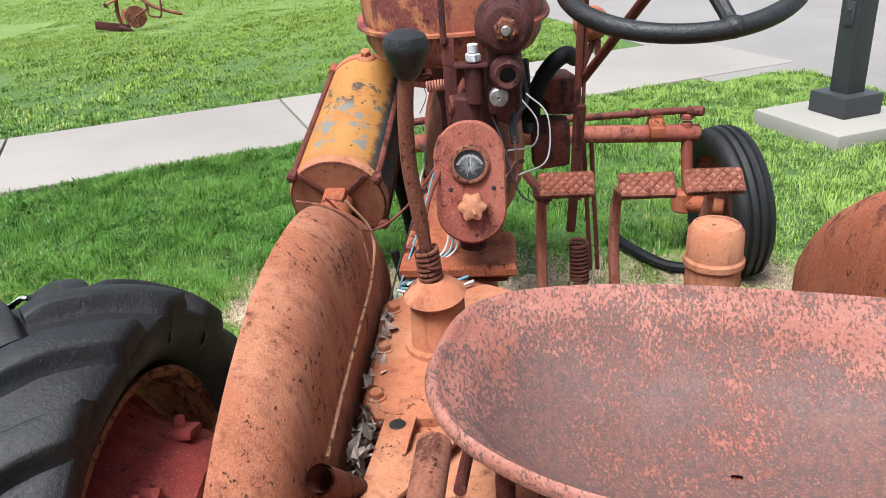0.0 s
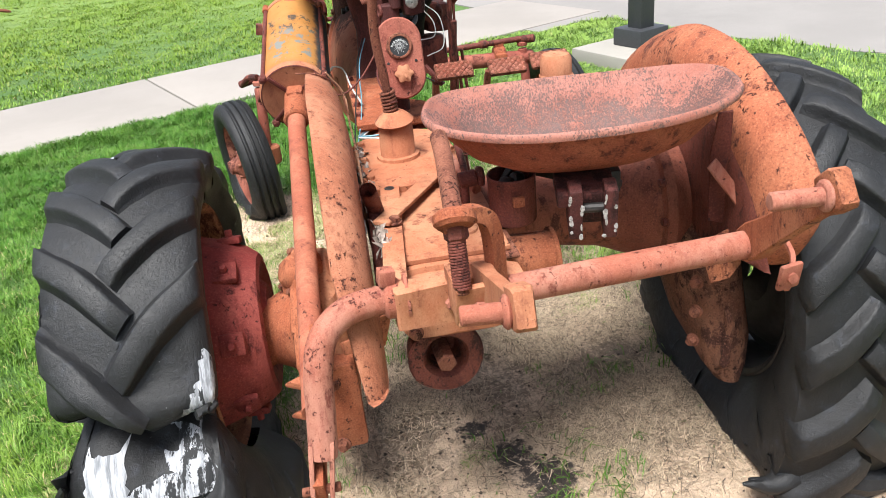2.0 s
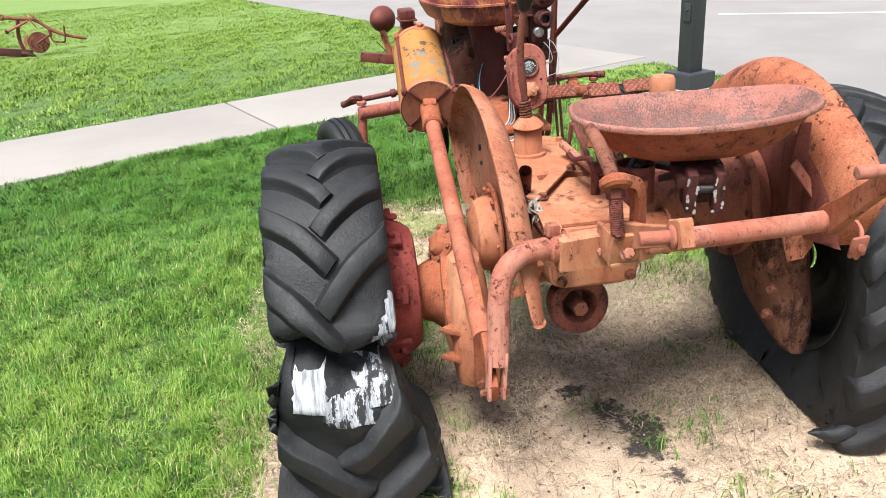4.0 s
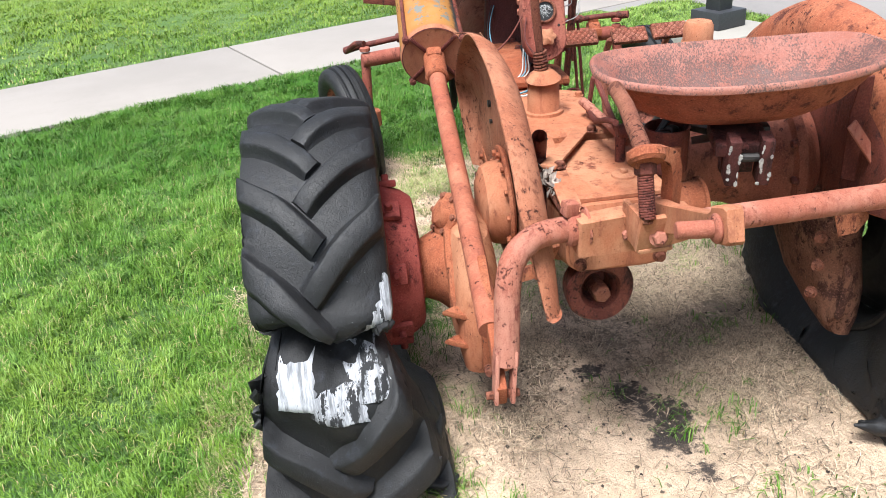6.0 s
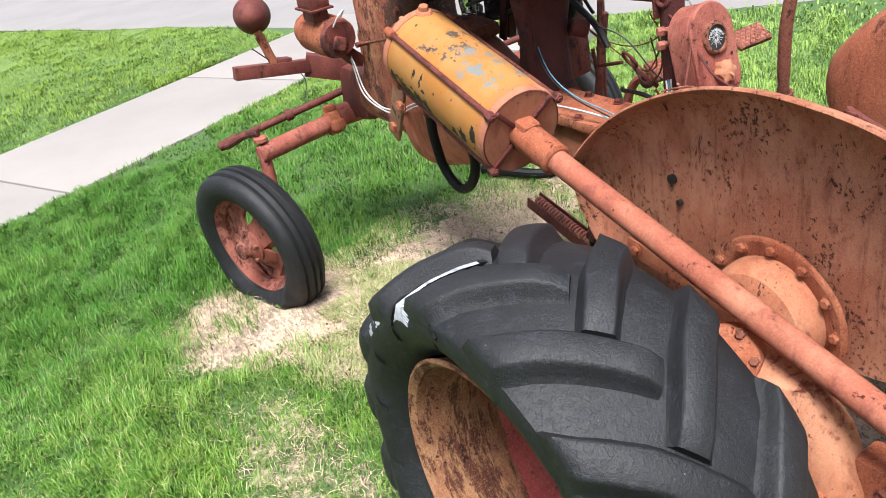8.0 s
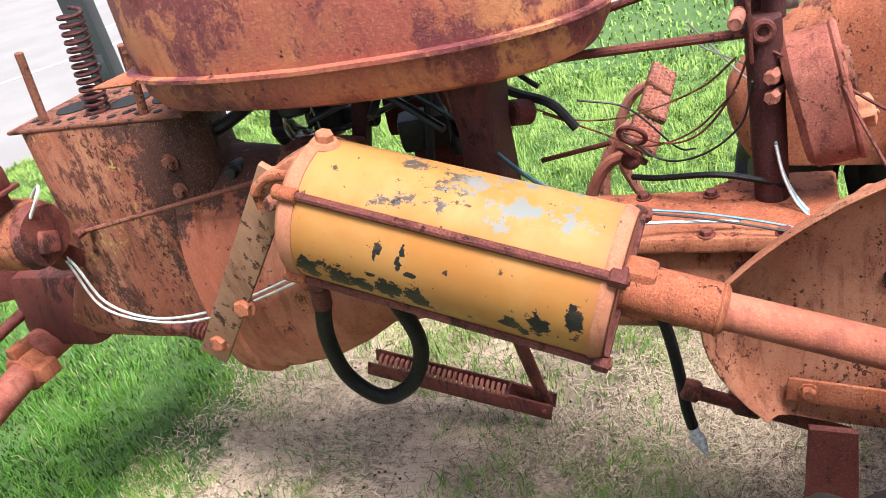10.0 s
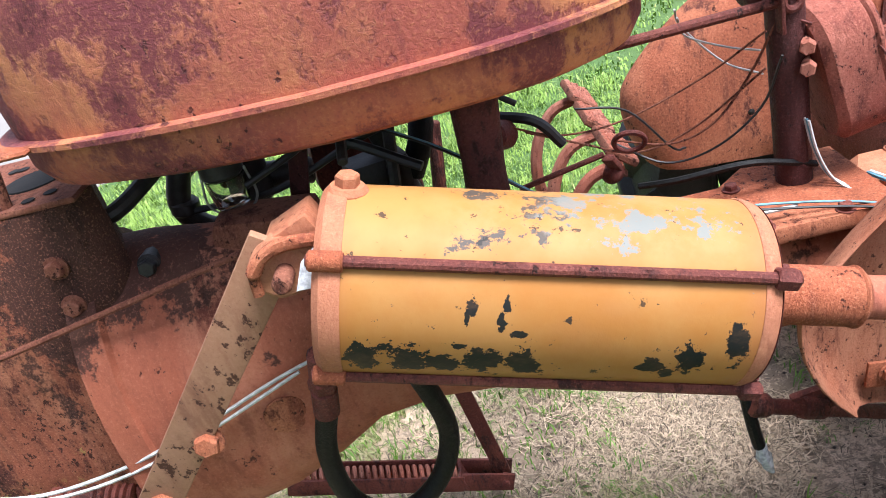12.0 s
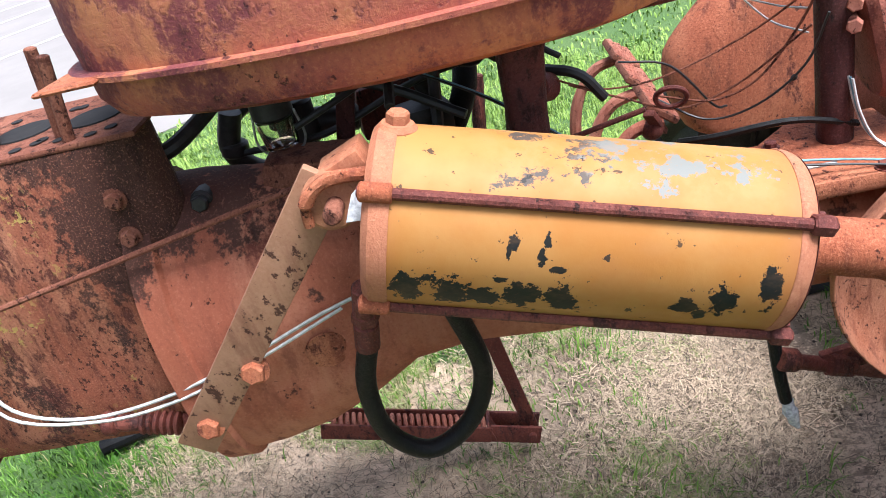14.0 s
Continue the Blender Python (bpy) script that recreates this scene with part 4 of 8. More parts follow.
def lug_shape(phi0, sg, R, w, warp, at, turn, sweep):
    """One tread bar of the chevron: from the shoulder to the middle of the tread."""
    sh = Shape()
    rows = []
    N = 14
    for i in range(N):
        k = i / (N - 1)
        s = sg * (1.26 - k * 1.36)
        phi = phi0 + turn * sweep * (k - 0.10 * math.sin(math.pi * k))
        half = 0.0265 - 0.005 * k + 0.012 * max(0, 0.25 - k) / 0.25
        hgt = (0.034, 0.034, 0.033, 0.032)[min(i, 3)] if i else 0.022
        hgt *= (1, 1, 0.92, 0.55)[max(0, i - N + 4)]
        row = []
        for d, l in ((-1.75, -0.006), (-1.42, hgt * 0.10), (-1.24, hgt * 0.38), (-1.09, hgt * 0.80), (-0.97, hgt * 0.95), (-0.82, hgt), (0.0, hgt * 1.03), (0.82, hgt), (0.97, hgt * 0.95), (1.09, hgt * 0.80), (1.24, hgt * 0.38), (1.42, hgt * 0.10), (1.75, -0.006)):
            row.append(warp(tyre_point(phi + d * half * 0.72 / R, s + turn * sg * d * half * 0.69 / (w / 2), R, w, l)) + at)
        rows.append(row)
    sh.strips(rows)
    n = len(rows[0])
    sh.f += [tuple(range(n)), tuple(range((N - 1) * n + n - 1, (N - 1) * n - 1, -1))]
    return sh


def rear_wheel(at, warp, side, label, R, w, turn, lugs, sweep, first):
    at = Vector(at)
    rows = []
    S = [-2, -1.75, -1.5, -1.25, -1.08, -1, -0.8, -0.5, -0.2, 0, 0.2, 0.5, 0.8, 1, 1.08, 1.25, 1.5, 1.75, 2]
    for k in range(160):
        phi = 2 * math.pi * k / 160
        rows.append([warp(tyre_point(phi, s, R, w)) + at for s in S])
    tyre = part("rear_tyre", Shape().strips(rows, True), RUBBER, tractor, label, 50)
    for sg in (-1, 1):
        for k in range(lugs):
            ph = (first[0 if sg < 0 else 1] + 2 * math.pi * k / lugs) % (2 * math.pi)
            if side == "left" and 1.1 < ph < 1.5:
                continue
            part("tread_lug", lug_shape(ph, sg, R, w, warp, at, turn, sweep), RUBBER, tyre, sharp=42)
    rim = Shape()
    rk = 1.14 if side == "left" else 0.72
    prof = [(-0.118, 0.325), (-0.122, 0.318), (-0.112, 0.305), (-0.095, 0.30), (-0.06, 0.285), (0.06, 0.285), (0.095, 0.30), (0.112, 0.305), (0.122, 0.318), (0.118, 0.325), (0.09, 0.312), (0.05, 0.297), (-0.05, 0.297), (-0.09, 0.312)]
    rim.lathe([(h * rk, r) for h, r in prof], at, (1, 0, 0), 64, True)
    # right rim and centre get their shade as black colour
    rim_ob = part("rear_rim", rim, RIMP if side == "left" else GREASE_SHADE, tractor, "rust-streaked yellowish steel rim" if side == "left" else "steel rim painted black for the shade it sits in")
    sx = 1 if side == "left" else -0.3
    disc = Shape()
    disc.lathe([(sx * 0.02, 0.286), (sx * 0.06, 0.252), (sx * 0.13, 0.232), (sx * 0.19, 0.205), (sx * 0.215, 0.185), (sx * 0.22, 0.165), (sx * 0.205, 0.12), (sx * 0.225, 0.10), (sx * 0.225, 0.05), (sx * 0.20, 0.05), (sx * 0.185, 0.15), (sx * 0.12, 0.2), (sx * 0.04, 0.23), (sx * 0.0, 0.28)], at + V(0.035, -0.02, 0), (1, 0, 0), 16, True)
    part("wheel_centre", disc, REDW if side == "left" else GREASE_SHADE, tractor, "dished red cast wheel centre" if side == "left" else "wheel centre painted black as if in shade", 20)
    for k in range(8 if side == "left" else 0):
        a = 2 * math.pi * k / 8 + 0.35
        d = V(0, math.sin(a), math.cos(a))
        o = at + V(sx * 0.15 + 0.035, -0.02, 0) + d * 0.226
        part("wheel_clamp", Shape().box(o, (0.06, 0.055, 0.02), (-math.degrees(a), 0, 0), 0.008).hexbolt(o + d * 0.008, d, 0.010, 0.02), REDW, rim_ob)
    return tyre


LW, RW = V(-0.757, 0.995, 0.443), V(0.815, 0.935, 0.43)
left_tyre = rear_wheel(LW, squash_left, "left", "burst black rear tyre with deep chevron lugs, folded at its foot", 0.447, 0.325, 1, 15, 0.40, (0.139, -0.06))
right_tyre = rear_wheel(RW, squash_right, "right", "black chevron rear tyre with a torn shredded foot", 0.505, 0.28, -1, 16, 0.33, (1.274, 1.47))


# worn-through patches that bare the tyre cord, and torn rubber edges
def cord_patch(tyre, at, warp, R, w, phi0, s0, dphi, ds, seed, lift=0.004):
    rng = random.Random(seed)
    rows = []
    n, m = 10, 8
    for i in range(n + 1):
        row = []
        for j in range(m + 1):
            u, v = i / n * 2 - 1, j / m * 2 - 1
            e = 1 - 0.18 * rng.random() if abs(u) > 0.8 or abs(v) > 0.8 else 1
            row.append(warp(tyre_point(phi0 + dphi * u * e, s0 + ds * v * e, R, w, lift - 0.0035 * max(abs(u), abs(v)) ** 6)) + at)
        rows.append(row)
    part("cord_patch", Shape().strips(rows), PLY_W if seed == 1 else PLY_L, tyre, "frayed pale tyre cord")


for phi0, s0, dp, ds, sd in ((1.545, -0.50, 0.10, 0.30, 1), (1.64, 0.05, 0.075, 0.42, 2), (1.56, 0.55, 0.095, 0.33, 3), (1.38, -0.97, 0.05, 0.09, 6), (-0.80, -1.05, 0.11, 0.10, 8)):
    cord_patch(left_tyre, LW, squash_left, 0.447, 0.325, phi0, s0, dp, ds, sd)


def cord_strip(path, wide, mat, seed, label):
    """A strip of bared cord along (phi, s) stations with ragged borders."""
    rng = random.Random(seed)
    rows = []
    n = 26
    for i in range(n + 1):
        t = i / n * (len(path) - 1)
        j = min(int(t), len(path) - 2)
        u = t - j
        ph, sc = (path[j][c] * (1 - u) + path[j + 1][c] * u for c in (0, 1))
        half = wide * (0.55 + 0.45 * math.sin(math.pi * i / n)) * (0.75 + 0.5 * rng.random())
        rows.append([squash_left(tyre_point(ph + 0.35 * half * v, sc + half * v, 0.447, 0.325, 0.006 - 0.003 * abs(v))) + LW for v in (-1, -0.5, 0, 0.5, 1)])
    part("cord_patch", Shape().strips(rows), mat, left_tyre, label)


cord_strip([(1.12, 1.02), (1.24, 0.98), (1.36, 0.82), (1.47, 0.62)], 0.13, PLY_M, 21, "greyish bared cord on the torn shoulder")
cord_strip([(1.58, 0.90), (1.70, 0.86), (1.82, 0.66), (1.95, 0.46)], 0.035, PLY_L, 22, "white cord along a split")
# cracks between the lugs, gaping black
rng_c = random.Random(33)
for phi, sc, dphi, dsc in ((1.02, -0.02, 0.10, 0.05), (1.16, -0.10, 0.16, 0.10), (0.74, -1.02, 0.16, 0.02), (1.26, -0.92, 0.22, 0.10), (-0.36, -0.6, 0.16, 0.5), (-0.12, -1.2, -0.06, 0.30)):
    pts = []
    for i in range(9):
        u = i / 8
        pts.append(squash_left(tyre_point(phi + dphi * u + rng_c.uniform(-0.012, 0.012), sc + dsc * u + rng_c.uniform(-0.03, 0.03), 0.447, 0.325, 0.0005)) + LW)
    part("crack", Shape().tube(pts, [0.0006] + [rng_c.uniform(0.0015, 0.004) for _ in range(7)] + [0.0006], 5), HOSE, left_tyre)
# shredded plug of rubber hanging in the torn shoulder
for k in range(9):
    c = squash_left(tyre_point(1.40 + rng_c.uniform(-0.07, 0.07), 0.98 + rng_c.uniform(-0.12, 0.16), 0.447, 0.325, 0.004)) + LW
    m = Matrix.Translation(c) @ pose(0, 0, 0, rng_c.uniform(-60, 60), rng_c.uniform(-60, 60), rng_c.uniform(0, 360))
    part("torn_flap", Shape().plate([(-0.022, -0.010), (-0.006, -0.017), (0.013, -0.012), (0.024, 0.003), (0.010, 0.014), (-0.004, 0.008), (-0.019, 0.015)], 0.012, m, 0.003).rough(0.010, 45, k), RUBBER, left_tyre, sharp=60)


# the long tear beside a lug, frayed where it is widest
rng_s = random.Random(12)


TEAR = [(-0.47, -1.26, 0.056), (-0.41, -1.06, 0.050), (-0.39, -0.84, 0.020), (-0.35, -0.68, 0.011), (-0.29, -0.52, 0.012), (-0.25, -0.40, 0.017), (-0.20, -0.26, 0.014)]


def tear_at(u, v, lift):
    """A point of the long split beside the lug: u along its stations, v across."""
    j = min(int(u), len(TEAR) - 2)
    ph, sc, half = (TEAR[j][c] + (TEAR[j + 1][c] - TEAR[j][c]) * (u - j) for c in range(3))
    return squash_left(tyre_point(ph + half * v, sc + 0.35 * half * v, 0.447, 0.325, lift - 0.003 * abs(v))) + LW


rows = []
for i in range(37):
    u = i / 6
    rows.append([tear_at(u, v * rng_s.uniform(0.86, 1.12), 0.012 + 0.0016 * u) for v in (-1, -0.5, 0, 0.5, 1)])
part("cord_patch", Shape().strips(rows), PLY_W, left_tyre, "long white tear of bare tyre cord")
part("crack", Shape().tube([tear_at(-0.45 + 7.1 * i / 34, -1.15 + rng_s.uniform(-0.15, 0.15), 0.010 + 0.010 * i / 34) for i in range(35)], [0.001] + [rng_s.uniform(0.0025, 0.006) for _ in range(33)] + [0.001], 5), HOSE, left_tyre)
for k in range(16):
    u = 0.05 + 0.09 * k
    q = rng_s.uniform(0.6, 1.5)
    pts = [tear_at(u, 0.6, 0.012), tear_at(u - 0.12 * q, 1.25, 0.016), tear_at(max(-0.6, u - 0.3 * q), 1.3 + 0.7 * q, 0.012)]
    part("cord_strand", Shape().tube(pts, [0.0022, 0.0018, 0.0008], 4), PLY_W, left_tyre)
rng_t = random.Random(4)
for k in range(16):
    # ragged rubber along the torn shoulders and at the feet
    if k < 9:
        tyre, at, warp, R, w = left_tyre, LW, squash_left, 0.447, 0.325
        phi0, s0 = 1.42 + 0.062 * k, 1.22 if k % 3 == 2 else -1.12
    else:
        tyre, at, warp, R, w = right_tyre, RW, squash_right, 0.505, 0.28
        phi0, s0 = 2.25 + 0.035 * (k - 9), -1.15 - 0.1 * rng_t.random()
    rows = []
    for i in range(5):
        row = []
        for j in range(4):
            u, v = i / 4, j / 3
            rag = 1 if i < 4 else 0.6 + 0.6 * rng_t.random()
            row.append(warp(tyre_point(phi0 + 0.10 * v + 0.03 * rng_t.random(), s0 * (1 + 0.17 * u * rag), R, w, 0.004 + 0.034 * u * rag + 0.008 * rng_t.random())) + at)
        rows.append(row)
    sheet = Shape().strips(rows)
    sheet.strips([[p + V(0.0, 0.010, -0.006) for p in r] for r in rows])
    part("torn_flap", sheet.rough(0.004, 40, k), RUBBER, tyre, sharp=60)
for k in range(2):
    a = V(-0.63 + 0.02 * k, 0.52 + 0.06 * k, 0.06)
    part("torn_flap", Shape().tube(curve([a, a + V(0.06, -0.02, 0.0), a + V(0.10, -0.03, 0.05 * (1 - k)), a + V(0.11, -0.04, 0.09 * (1 - k))], 4), [0.03, 0.03, 0.028, 0.026, 0.024, 0.02, 0.018, 0.016, 0.012, 0.010, 0.008, 0.005, 0.003], 7).rough(0.012, 22, k), RUBBER, left_tyre, sharp=60)
# ragged edge of the fold on the outer shoulder
for k in range(6):
    c = squash_left(tyre_point(1.42 + 0.10 * k + rng_c.uniform(-0.05, 0.05), -1.08 - 0.12 * rng_c.random(), 0.447, 0.325, 0.002)) + LW
    m = Matrix.Translation(c) @ pose(0, 0, 0, rng_c.uniform(60, 120), rng_c.uniform(-40, 40), rng_c.uniform(-30, 30))
    part("torn_flap", Shape().plate([(p * z, q * z) for z in (rng_c.uniform(0.55, 1.1),) for p, q in ((-0.036, -0.012), (-0.012, -0.022), (0.018, -0.016), (0.034, 0.004), (0.016, 0.020), (-0.004, 0.010), (-0.030, 0.022))], 0.012, m, 0.003).rough(0.014, 38, k + 20), RUBBER, left_tyre, sharp=60)
# curled strips of tread lying beside the slumped foot
part("torn_flap", Shape().tube(curve([(-0.585, 0.60, 0.02), (-0.552, 0.60, 0.070), (-0.521, 0.60, 0.108), (-0.504, 0.60, 0.150), (-0.500, 0.60, 0.183)], 3), [0.024, 0.026, 0.027, 0.026, 0.024, 0.022, 0.019, 0.016, 0.013, 0.011, 0.008, 0.005, 0.003], 7).rough(0.006, 30, 3), RUBBER, left_tyre, sharp=60)
part("torn_flap", Shape().plate([(-0.60, 0.575), (-0.55, 0.590), (-0.50, 0.572), (-0.468, 0.545), (-0.475, 0.515), (-0.52, 0.500), (-0.56, 0.52), (-0.61, 0.53)], 0.024, Matrix.Translation((0, 0, 0.020)), 0.006).rough(0.009, 25, 5), RUBBER, left_tyre, sharp=60)
for k in range(2):
    a = V(0.70, 0.50 - 0.02 * k, 0.05 + 0.01 * k)
    part("torn_flap", Shape().tube(curve([a, a + V(-0.05, -0.01, -0.005), a + V(-0.09 - 0.03 * k, 0.01 * k, 0.0)], 4), [0.034, 0.034, 0.03, 0.026, 0.022, 0.019, 0.015, 0.01, 0.004], 7).rough(0.014, 14, k + 9), RUBBER, right_tyre, sharp=60)
part("torn_bead", Shape().tube(curve([(0.70, 0.53, 0.07), (0.86, 0.44, 0.03), (1.0, 0.50, 0.03), (1.03, 0.62, 0.03)], 6), 0.034, 8).rough(0.008, 12), RUBBER, right_tyre)


# ---- fenders
def fender(xd, sg, label, first=-76, curl=0.45, mat=FENDER, tail=90, inner=None):
    """A half-moon fender: a flat inner disc and a crown that curls out over where the tyre once ran. sg: outward side."""
    cy, cz, R = 0.945, 0.40, 0.652
    rows = []
    prof = ((0.0, 0.0), (0.0, 0.30), (0.0, 0.6), (0.0, 0.80), (0.004, 0.87), (0.014, 0.925), (0.034, 0.968), (0.058, 0.988), (0.082, 0.998), (0.088, 1.000), (0.091, 1.006), (0.088, 1.012), (0.080, 1.011), (0.055, 0.999), (0.030, 0.978), (0.008, 0.933), (-0.002, 0.86), (-0.006, 0.78), (-0.006, 0.3), (-0.006, 0.0))
    for k in range(61):
        a = radians(first + (71 - first) * k / 60)
        end = min(1, max(0, (math.cos(a) - 0.25) / 0.4))
        row = []
        for x, r in prof:
            cut = 1 - 0.26 * (max(0, math.degrees(a) - 52) / 18) ** 1.5
            cut *= 1 - 0.42 * (max(0, -math.degrees(a) - tail) / 16) ** 1.3
            rr = R * r * cut
            y, z = cy + rr * math.sin(a), cz + rr * math.cos(a)
            z0 = (0.515 if sg < 0 else 0.575) + 0.16 * max(0, -(y - cy)) + 0.10 * max(0, y - cy - 0.25)
            if z < z0:
                z = z0
            row.append(V(xd + sg * x * (0.84 if sg < 0 else 1.0) * (curl + (1 - curl) * end), y, z))
        rows.append(row)
    sh = Shape().strips(rows).rough(0.004, 5)
    body = part("fender", sh, mat, tractor, label, 60)
    # extra dark sheet over the rear of the disc, colouring in its shade
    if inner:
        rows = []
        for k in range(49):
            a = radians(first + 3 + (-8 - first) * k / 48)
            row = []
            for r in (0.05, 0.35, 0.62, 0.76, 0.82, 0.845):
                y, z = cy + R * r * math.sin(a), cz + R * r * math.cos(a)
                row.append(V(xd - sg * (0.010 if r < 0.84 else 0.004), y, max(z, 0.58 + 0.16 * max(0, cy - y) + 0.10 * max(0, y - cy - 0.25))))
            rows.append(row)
        part("inner_panel", Shape().strips(rows).rough(0.003, 5), inner, body, "dark brown sheet that paints the shade inside the fender", 60)
    return body


FLX, FRX = -0.235, 0.575
left_fender = fender(FLX, -1, "half-moon rust-streaked orange fender")
right_fender = fender(FRX, 1, "half-moon orange fender with dark flaked patches", -66, 0.30, FENDER_R, 51, FENDER_SHADE)
for y, z, r in ((1.225, 0.803, 0.011), (1.205, 0.755, 0.007)):
    part("bolt_hole", Shape().lathe([(-0.004, r), (0.006, r * 0.9), (0.006, 0.001)], (FLX - 0.004, y, z), (1, 0, 0), 14), GREASE_SHADE, left_fender)
part("bolt_hole", Shape().lathe([(0, 0.008), (0.003, 0.001)], (FRX - 0.012, 1.2, 0.70), (-1, 0, 0), 12), GREASE_SHADE, right_fender)
part("fender_stay", Shape().bar((FLX - 0.012, 1.36, 0.60), (FLX - 0.02, 1.02, 0.565), 0.006, 0.045, (0, 0, 1)).hexbolt((FLX - 0.016, 1.33, 0.60), (-1, 0, 0), 0.011, 0.012).hexbolt((FLX - 0.02, 1.06, 0.57), (-1, 0, 0), 0.011, 0.012), ORANGE, left_fender)
# inner stays of the right fender
part("fender_gusset", Shape().plate([(0.53, 0.70), (0.572, 0.685), (0.572, 0.95), (0.54, 0.95), (0.525, 0.86)], 0.006, Matrix.Translation((0, 0.655, 0)) @ pose(0, 0, 0, 90)), MAROON, right_fender)
part("fender_stay", Shape().bar((0.515, 0.625, 0.850), (0.628, 0.60, 0.690), 0.03, 0.007, (0.3, -1, 0.2)).hexbolt((0.600, 0.60, 0.730), (0, -1, 0), 0.011, 0.014), PINK, right_fender)
part("fender_lip", Shape().plate([(0.50, 0.66), (0.60, 0.70), (0.60, 0.60), (0.575, 0.565), (0.53, 0.56)], 0.008, Matrix.Translation((0, 0.56, 0)) @ pose(0, 0, 0, 84), 0.003).rough(0.004, 9), ORANGE, right_fender)
part("hitch_tab", Shape().tube(curve([(0.56, 0.40, 0.76), (0.55, 0.36, 0.75), (0.54, 0.345, 0.72), (0.545, 0.36, 0.68), (0.58, 0.40, 0.665)], 5), 0.006, 4).box((0.54, 0.348, 0.715), (0.05, 0.012, 0.055), (8, 0, 12), 0.008).lathe([(0, 0.011), (0.012, 0.010)], (0.54, 0.345, 0.715), (0, -1, 0.1), 12), PINK, right_fender)

# ---- rear axle and gearbox
def stadium(hx, hz, round_, n=32):
    """A rounded outline, half sizes hx and hz, as points of a superellipse."""
    e = 2 / round_
    out = []
    for k in range(n):
        t = 2 * math.pi * k / n
        c, s = math.cos(t), math.sin(t)
        out.append((math.copysign(abs(c) ** e, c) * hx, math.copysign(abs(s) ** e, s) * hz))
    return out


def along_y(stations, n=36):
    """A casting skinned through stations (y, centre x, centre z, half width, half height, squareness)."""
    return Shape().rings([[V(cx + a, y, cz + b) for a, b in stadium(hx, hz, q, n)] for y, cx, cz, hx, hz, q in stations])


gearbox = part("gearbox", along_y([(0.50, -0.075, 0.695, 0.10, 0.065, 5), (0.505, -0.075, 0.695, 0.118, 0.082, 5), (0.58, -0.075, 0.685, 0.125, 0.092, 5), (0.80, -0.08, 0.635, 0.13, 0.145, 5), (1.10, -0.09, 0.645, 0.128, 0.14, 5), (1.26, -0.09, 0.69, 0.12, 0.11, 4), (1.28, -0.09, 0.69, 0.11, 0.10, 4)]).rough(0.004, 7), OCHRE, tractor, "bleached orange cast gearbox housing")
part("gearbox_cover", Shape().plate([(-0.185, 0.52), (0.045, 0.52), (0.05, 0.86), (-0.185, 0.87)], 0.02, Matrix.Translation((0, 0, 0.782)), 0.006).rough(0.0015, 9), OCHRE, tractor)
part("cover_gasket", Shape().plate([(-0.205, 0.505), (0.06, 0.505), (0.065, 0.885), (-0.205, 0.895)], 0.012, Matrix.Translation((0, 0, 0.768)), 0.004), RUST, tractor)
part("shift_cover", Shape().plate([(-0.215, 0.89), (0.035, 0.885), (0.04, 1.24), (-0.03, 1.28), (-0.16, 1.28), (-0.225, 1.22)], 0.045, Matrix.Translation((0, 0, 0.79)), 0.014).rough(0.003, 9), OCHRE, tractor)
for x, y in ((-0.195, 0.92), (-0.2, 1.05), (-0.2, 1.18), (0.02, 0.92), (0.02, 1.05), (0.02, 1.18), (-0.09, 1.25)):
    part("bolt", Shape().hexbolt((x, y, 0.812), (0, 0, 1), 0.011, 0.013), OCHRE, gearbox)
tower = part("shift_tower", Shape().lathe([(0, 0.056), (0.008, 0.055), (0.010, 0.046), (0.012, 0.045), (0.085, 0.043), (0.093, 0.040), (0.10, 0.03)], (-0.112, 1.065, 0.812), (0, 0, 1), 28).rough(0.003, 9), OCHRE, tractor)
part("dust_cap", Shape().lathe([(0, 0.047), (0.004, 0.049), (0.02, 0.034), (0.03, 0.020)], (-0.112, 1.058, 0.905), (-0.05, -0.12, 1), 26), OCHRE, tower, "loose dished dust cap")
lever = part("gear_lever", Shape().tube(curve([(-0.115, 1.06, 0.92), (-0.124, 1.055, 1.02), (-0.134, 1.045, 1.12), (-0.131, 1.03, 1.21), (-0.123, 1.02, 1.265)]), [0.010] * 8 + [0.0115] * 24 + [0.011], 12), RUST, tractor)
part("lever_spring", Shape().coil((-0.116, 1.06, 0.925), (-0.121, 1.058, 0.985), 0.0165, 0.0035, 7), RUST, lever)
part("gear_knob", Shape().lathe([(0, 0.012), (0.006, 0.018), (0.022, 0.023), (0.038, 0.030), (0.048, 0.0305), (0.058, 0.026), (0.064, 0.012), (0.065, 0.002)], (-0.124, 1.022, 1.252), (0.04, -0.10, 1), 24), BLACK, lever, "worn black ball knob")
part("rear_cover", Shape().plate(stadium(0.112, 0.072, 5), 0.025, Matrix.Translation((-0.075, 0.495, 0.695)) @ pose(0, 0, 0, 90), 0.008), OCHRE, tractor)
for x, z in ((-0.16, 0.735), (-0.075, 0.745), (0.015, 0.735), (-0.165, 0.645), (0.015, 0.645)):
    part("bolt", Shape().hexbolt((x, 0.483, z), (0, -1, 0), 0.0115, 0.016), RUST, gearbox)
part("filler_plug", Shape().lathe([(0, 0.028), (0.005, 0.027), (0.008, 0.016)], (-0.03, 0.61, 0.792), (0, 0, 1), 24).box((-0.03, 0.61, 0.803), (0.015, 0.015, 0.012), (0, 0, 20), 0.003), OCHRE, gearbox)
